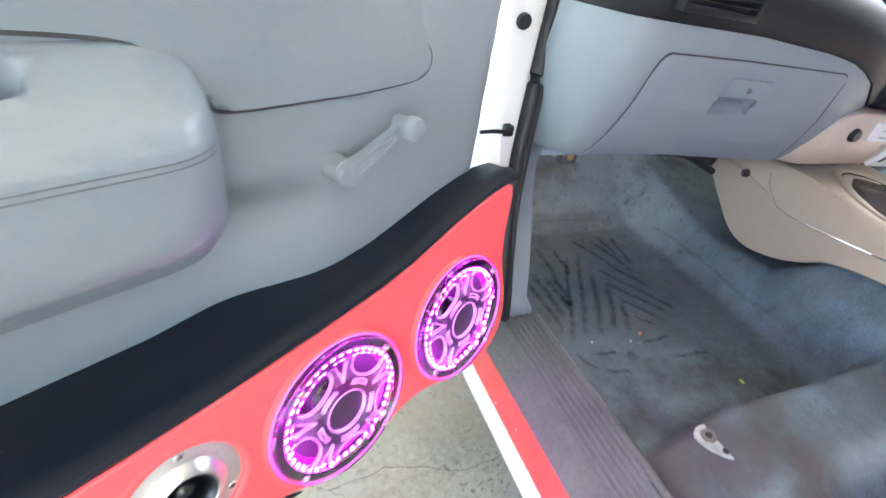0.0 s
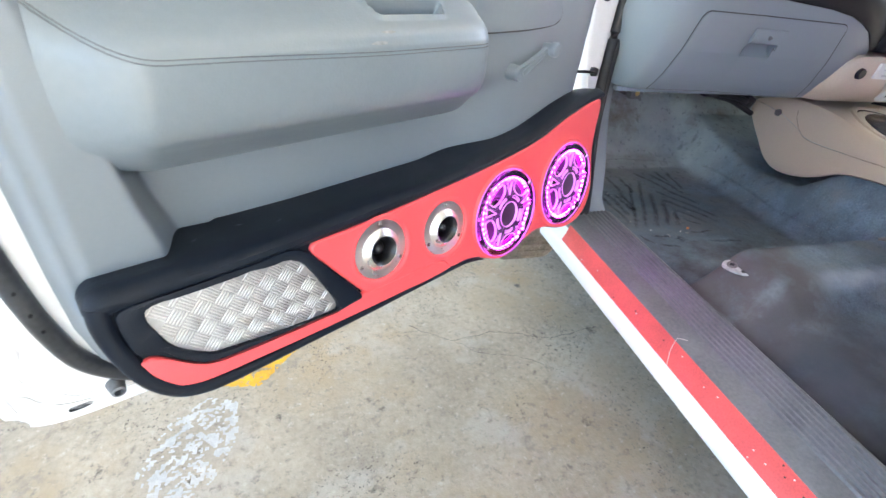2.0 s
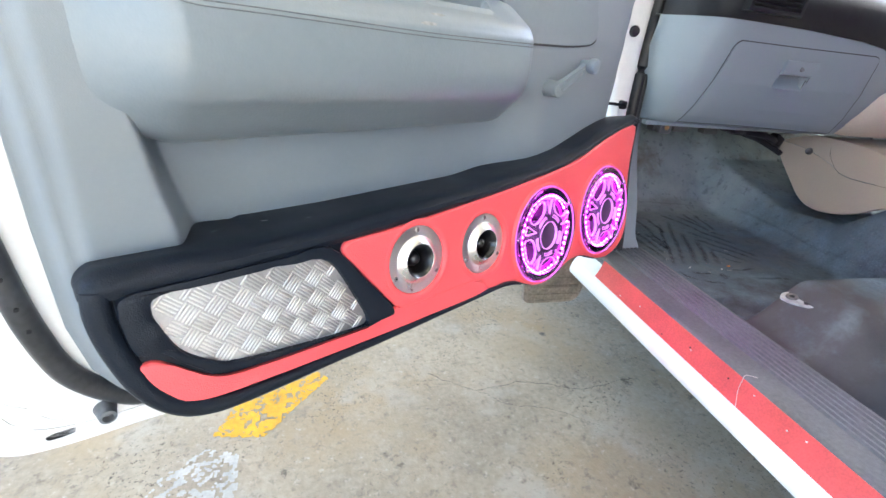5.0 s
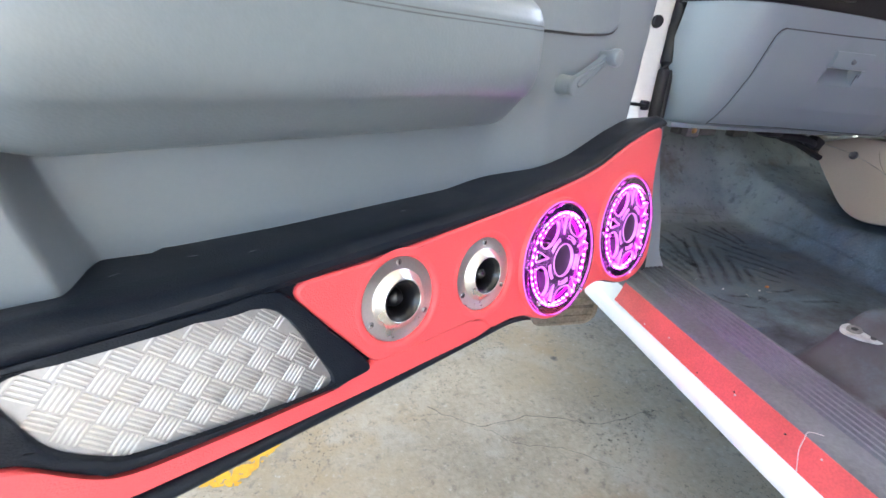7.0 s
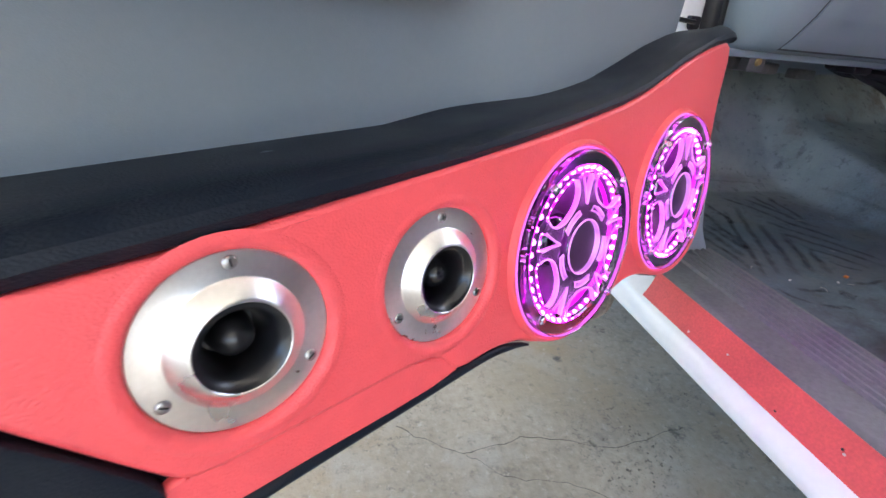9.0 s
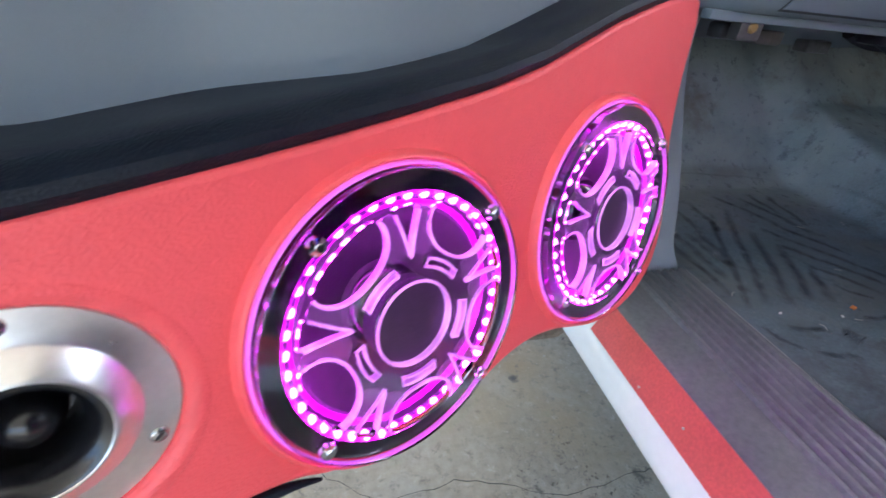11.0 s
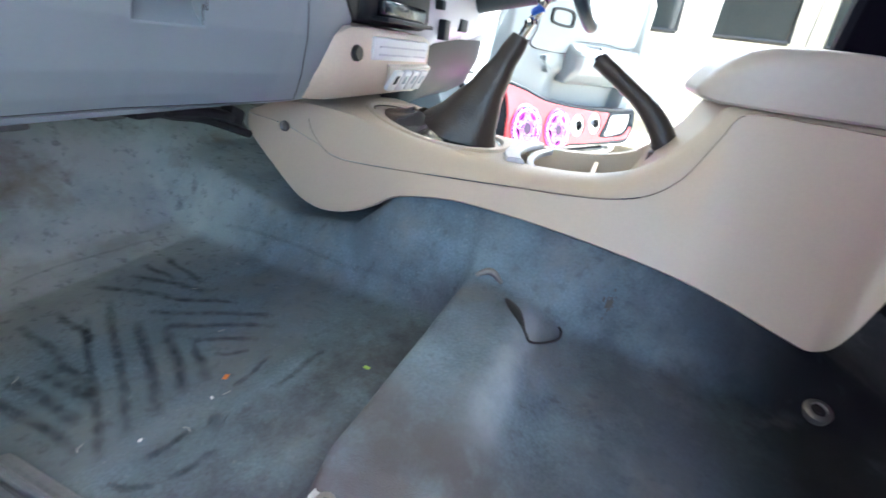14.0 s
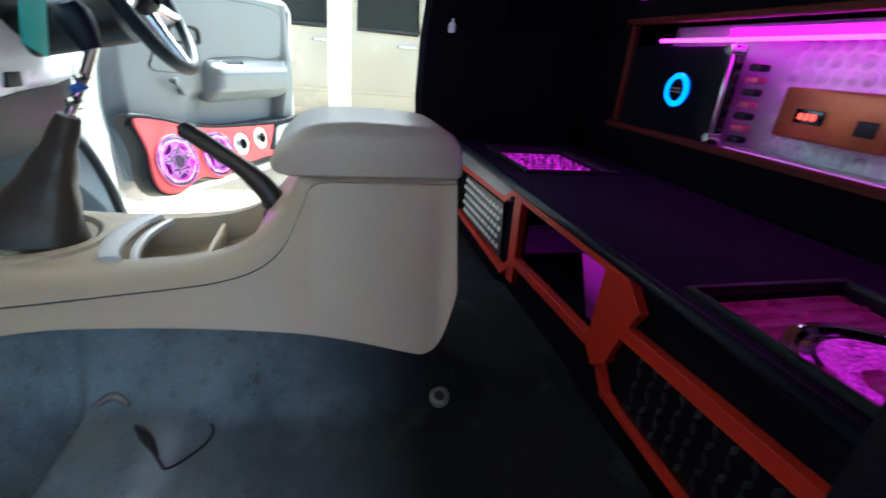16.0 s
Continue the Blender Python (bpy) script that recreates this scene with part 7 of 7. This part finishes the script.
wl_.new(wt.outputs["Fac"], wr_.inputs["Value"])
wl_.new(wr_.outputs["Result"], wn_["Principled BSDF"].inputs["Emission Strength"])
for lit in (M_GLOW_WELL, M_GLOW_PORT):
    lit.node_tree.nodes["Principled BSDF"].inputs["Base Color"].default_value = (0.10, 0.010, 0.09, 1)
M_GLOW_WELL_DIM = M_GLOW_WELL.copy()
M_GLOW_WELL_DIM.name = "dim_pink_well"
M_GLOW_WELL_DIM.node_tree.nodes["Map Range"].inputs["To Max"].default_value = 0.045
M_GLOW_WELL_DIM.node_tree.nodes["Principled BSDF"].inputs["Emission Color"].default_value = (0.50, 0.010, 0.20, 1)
build_cabinet()


def build_board():
    b = thing("display_board", Tm(XC, YW, 0.76), "black rear board with an orange frame and lit amplifier display", "display board")
    o = Tm(-XC, -YW, -0.76)

    def p(name, bm, m, parent=b, label=""):
        bmesh.ops.transform(bm, matrix=o, verts=bm.verts[:])
        return part(name, bm, m, parent, label)

    def plate(x0, x1, z0, z1, y0, y1, m, name, label="", bev=0.003):
        return p(name, rbox(x1 - x0, abs(y1 - y0), z1 - z0, bev, 1, Tm((x0 + x1) / 2, (y0 + y1) / 2, (z0 + z1) / 2)), m, label=label)

    plate(0.14, 1.62, 0.76, 0.875, YW - 0.03, YW, M_CARPET_BLACK, "lower_board")
    plate(0.14, 1.62, 1.185, 1.50, YW - 0.03, YW, M_CARPET_BLACK, "upper_board")
    plate(1.42, 1.62, 0.875, 1.185, YW - 0.03, YW, M_CARPET_BLACK, "side_board")
    plate(1.00, 1.42, 0.875, 1.12, YW - 0.03, YW - 0.004, M_GLOSS_BLACK, "speaker_board")
    plate(0.14, 1.46, 0.864, 0.884, YW - 0.01, YW + 0.012, M_ORANGE_SHADED, "orange_trim", "orange-red trim")
    plate(0.14, 1.46, 1.176, 1.194, YW - 0.01, YW + 0.012, M_ORANGE_SHADED, "orange_trim", "orange-red trim")
    plate(1.41, 1.43, 0.884, 1.176, YW - 0.01, YW + 0.010, M_ORANGE_SHADED, "orange_trim", "orange-red trim")
    # recess with quilted back
    plate(0.14, 1.42, 0.875, 1.185, YW - 0.17, YW - 0.15, M_QUILT, "quilted_back", "white quilted back of the recess")
    src = None
    for i in range(22):
        for j in range(9):
            x, z = 0.30 + 0.034 * i + 0.017 * (j % 2), 0.895 + 0.034 * j
            if x > 0.99:
                continue
            if src is None:
                src = part("quilt_pad", lathe([(0.0, 0.013), (0.008, 0.010), (0.0165, 0.0)], 8), M_QUILT, b)
                src.matrix_basis = o @ Tm(x, YW - 0.150, z)
            else:
                share(src, "quilt_pad", b, o @ Tm(x, YW - 0.150, z))
    plate(0.14, 1.42, 0.862, 0.875, YW - 0.16, YW - 0.03, M_QUILT, "recess_floor")
    p("led_strip", tube([(1.28, YW + 0.004, 1.130), (0.20, YW + 0.004, 1.135)], 0.0045, 8), M_GLOW_STRIP, label="bright pink lamp strip")
    # bar added for the strip's pink light on the quilt top
    p("strip_glow_bar", rbox(0.92, 0.012, 0.026, 0.004, m=Tm(0.63, YW - 0.05, 1.150)), M_GLOW_PINK, label="pink glowing bar for strip light on the quilt")
    p("led_strip", tube([(0.98, YW - 0.03, 0.882), (0.20, YW - 0.03, 0.882)], 0.0022, 6), M_GLOW_RIM)
    # blue ringed speaker
    r = p("blue_ring", lathe([(0.030, 0.0), (0.032, 0.006), (0.041, 0.006), (0.045, 0.0)], 40, Tm(1.172, YW - 0.002, 1.004)), M_GLOW_BLUE, label="blue lit ring round a small speaker")
    p("ring_face", lathe([(0.0, 0.004), (0.019, 0.003), (0.030, 0.001)], 24, Tm(1.172, YW - 0.002, 1.004)), M_GLOSS_BLACK, r)
    for z in (0.999, 1.008):
        p("unread_bar", rbox(0.036, 0.002, 0.005, 0, m=Tm(1.172, YW + 0.003, z)), M_STEEL_DARK, r)
    # glass plate with chrome standoffs
    bm = tube([(1.005, YW + 0.01, 1.115), (0.995, YW + 0.01, 0.895)], 0.006, 8)
    p("glass_edge", bm, M_STEEL, label="bright edge of the glass plate")
    for x, z in ((1.005, 1.108), (0.995, 0.902)):
        p("standoff", lathe([(0.0, 0.02), (0.011, 0.02), (0.012, 0.0), (0.012, -0.02)], 20, Tm(x, YW + 0.005, z)), M_CHROME)
    for k in range(7):
        p("crossover_part", rbox(0.035, 0.03, 0.016, 0.004, m=Tm(0.968, YW - 0.045, 0.905 + 0.028 * k)), M_COIL if k % 2 else M_BLACK_PL)
    a = thing("amplifier", Tm(0.765, YW - 0.08, 0.985), "copper coloured amplifier with a red digital display", "amplifier")
    part("case", rbox(0.235, 0.07, 0.108, 0.006, 2), M_AMP, a)
    part("display_bezel", rbox(0.062, 0.008, 0.030, 0.002, m=Tm(0.042, 0.037, -0.004)), M_GLOSS_BLACK, a)
    for i in range(3):
        part("display_bar", rbox(0.010, 0.003, 0.013, 0.002, 1, Tm(0.056 - 0.014 * i, 0.0425, -0.004)), M_GLOW_RED, a, "lit red digit bar")
    part("badge", rbox(0.04, 0.004, 0.030, 0.002, m=Tm(-0.075, 0.036, -0.012)), M_BLACK_PL, a)
    return b


build_board()


def build_quarter():
    q = thing("quarter_trim", Tm(1.60, -1.2, 0.9), "black trimmed far quarter panel with a dark window", "side trim")
    o = Tm(-1.60, 1.2, -0.9)

    def p(name, bm, m, parent=q, label=""):
        bmesh.ops.transform(bm, matrix=o, verts=bm.verts[:])
        return part(name, bm, m, parent, label)

    secs = []
    for z, y0, x in ((0.42, -0.99, 1.66), (0.70, -0.96, 1.64), (0.90, -0.945, 1.625), (1.10, -0.95, 1.615), (1.30, -0.97, 1.60), (1.56, -1.0, 1.57)):
        secs.append([Vector((a, b, z)) for a, b in ((x + 0.09, y0 - 0.01), (x + 0.02, y0), (x, y0 - 0.015), (x - 0.005, y0 - 0.08), (x, -1.16), (x + 0.012, -1.24), (x + 0.09, -1.26))])
    p("pillar_trim", loft(secs), M_HEAD, label="black pillar trim")
    win = cr([(-1.20, 0.86), (-1.57, 0.86), (-1.57, 1.14), (-1.24, 1.13), (-1.205, 1.08)], 5, True)
    bm = bmesh.new()
    f1 = [bm.verts.new((1.628, w.x, w.y)) for w in win]
    f2 = [bm.verts.new((1.645, w.x, w.y)) for w in win]
    bm.faces.new(f1)
    for i in range(len(f1)):
        j = (i + 1) % len(f1)
        bm.faces.new((f1[i], f1[j], f2[j], f2[i]))
    p("window_blank", bm, M_HEAD, label="dark quarter window")
    p("window_border", tube([(1.628, w.x, w.y) for w in win + win[:1]], 0.008, 6, False), M_HEAD)
    hk = p("coat_hook", rbox(0.012, 0.022, 0.030, 0.004, m=Tm(1.608, -1.045, 1.124)), M_WHITE_PL, label="pale coat hook")
    p("hook_tip", tube([(1.605, -1.04, 1.13), (1.585, -1.04, 1.135), (1.580, -1.04, 1.148)], 0.004, 8), M_WHITE_PL, hk)


build_quarter()
dl = part("dome_lamp", lathe([(0.0, 0.0), (0.018, 0.002), (0.022, 0.010)], 20, Rm(90, "X")), M_GLOW_PINK)
dl.matrix_basis = Tm(1.40, -1.592, 1.245)
tagged(dl, "small round pink lamp", "lamp")
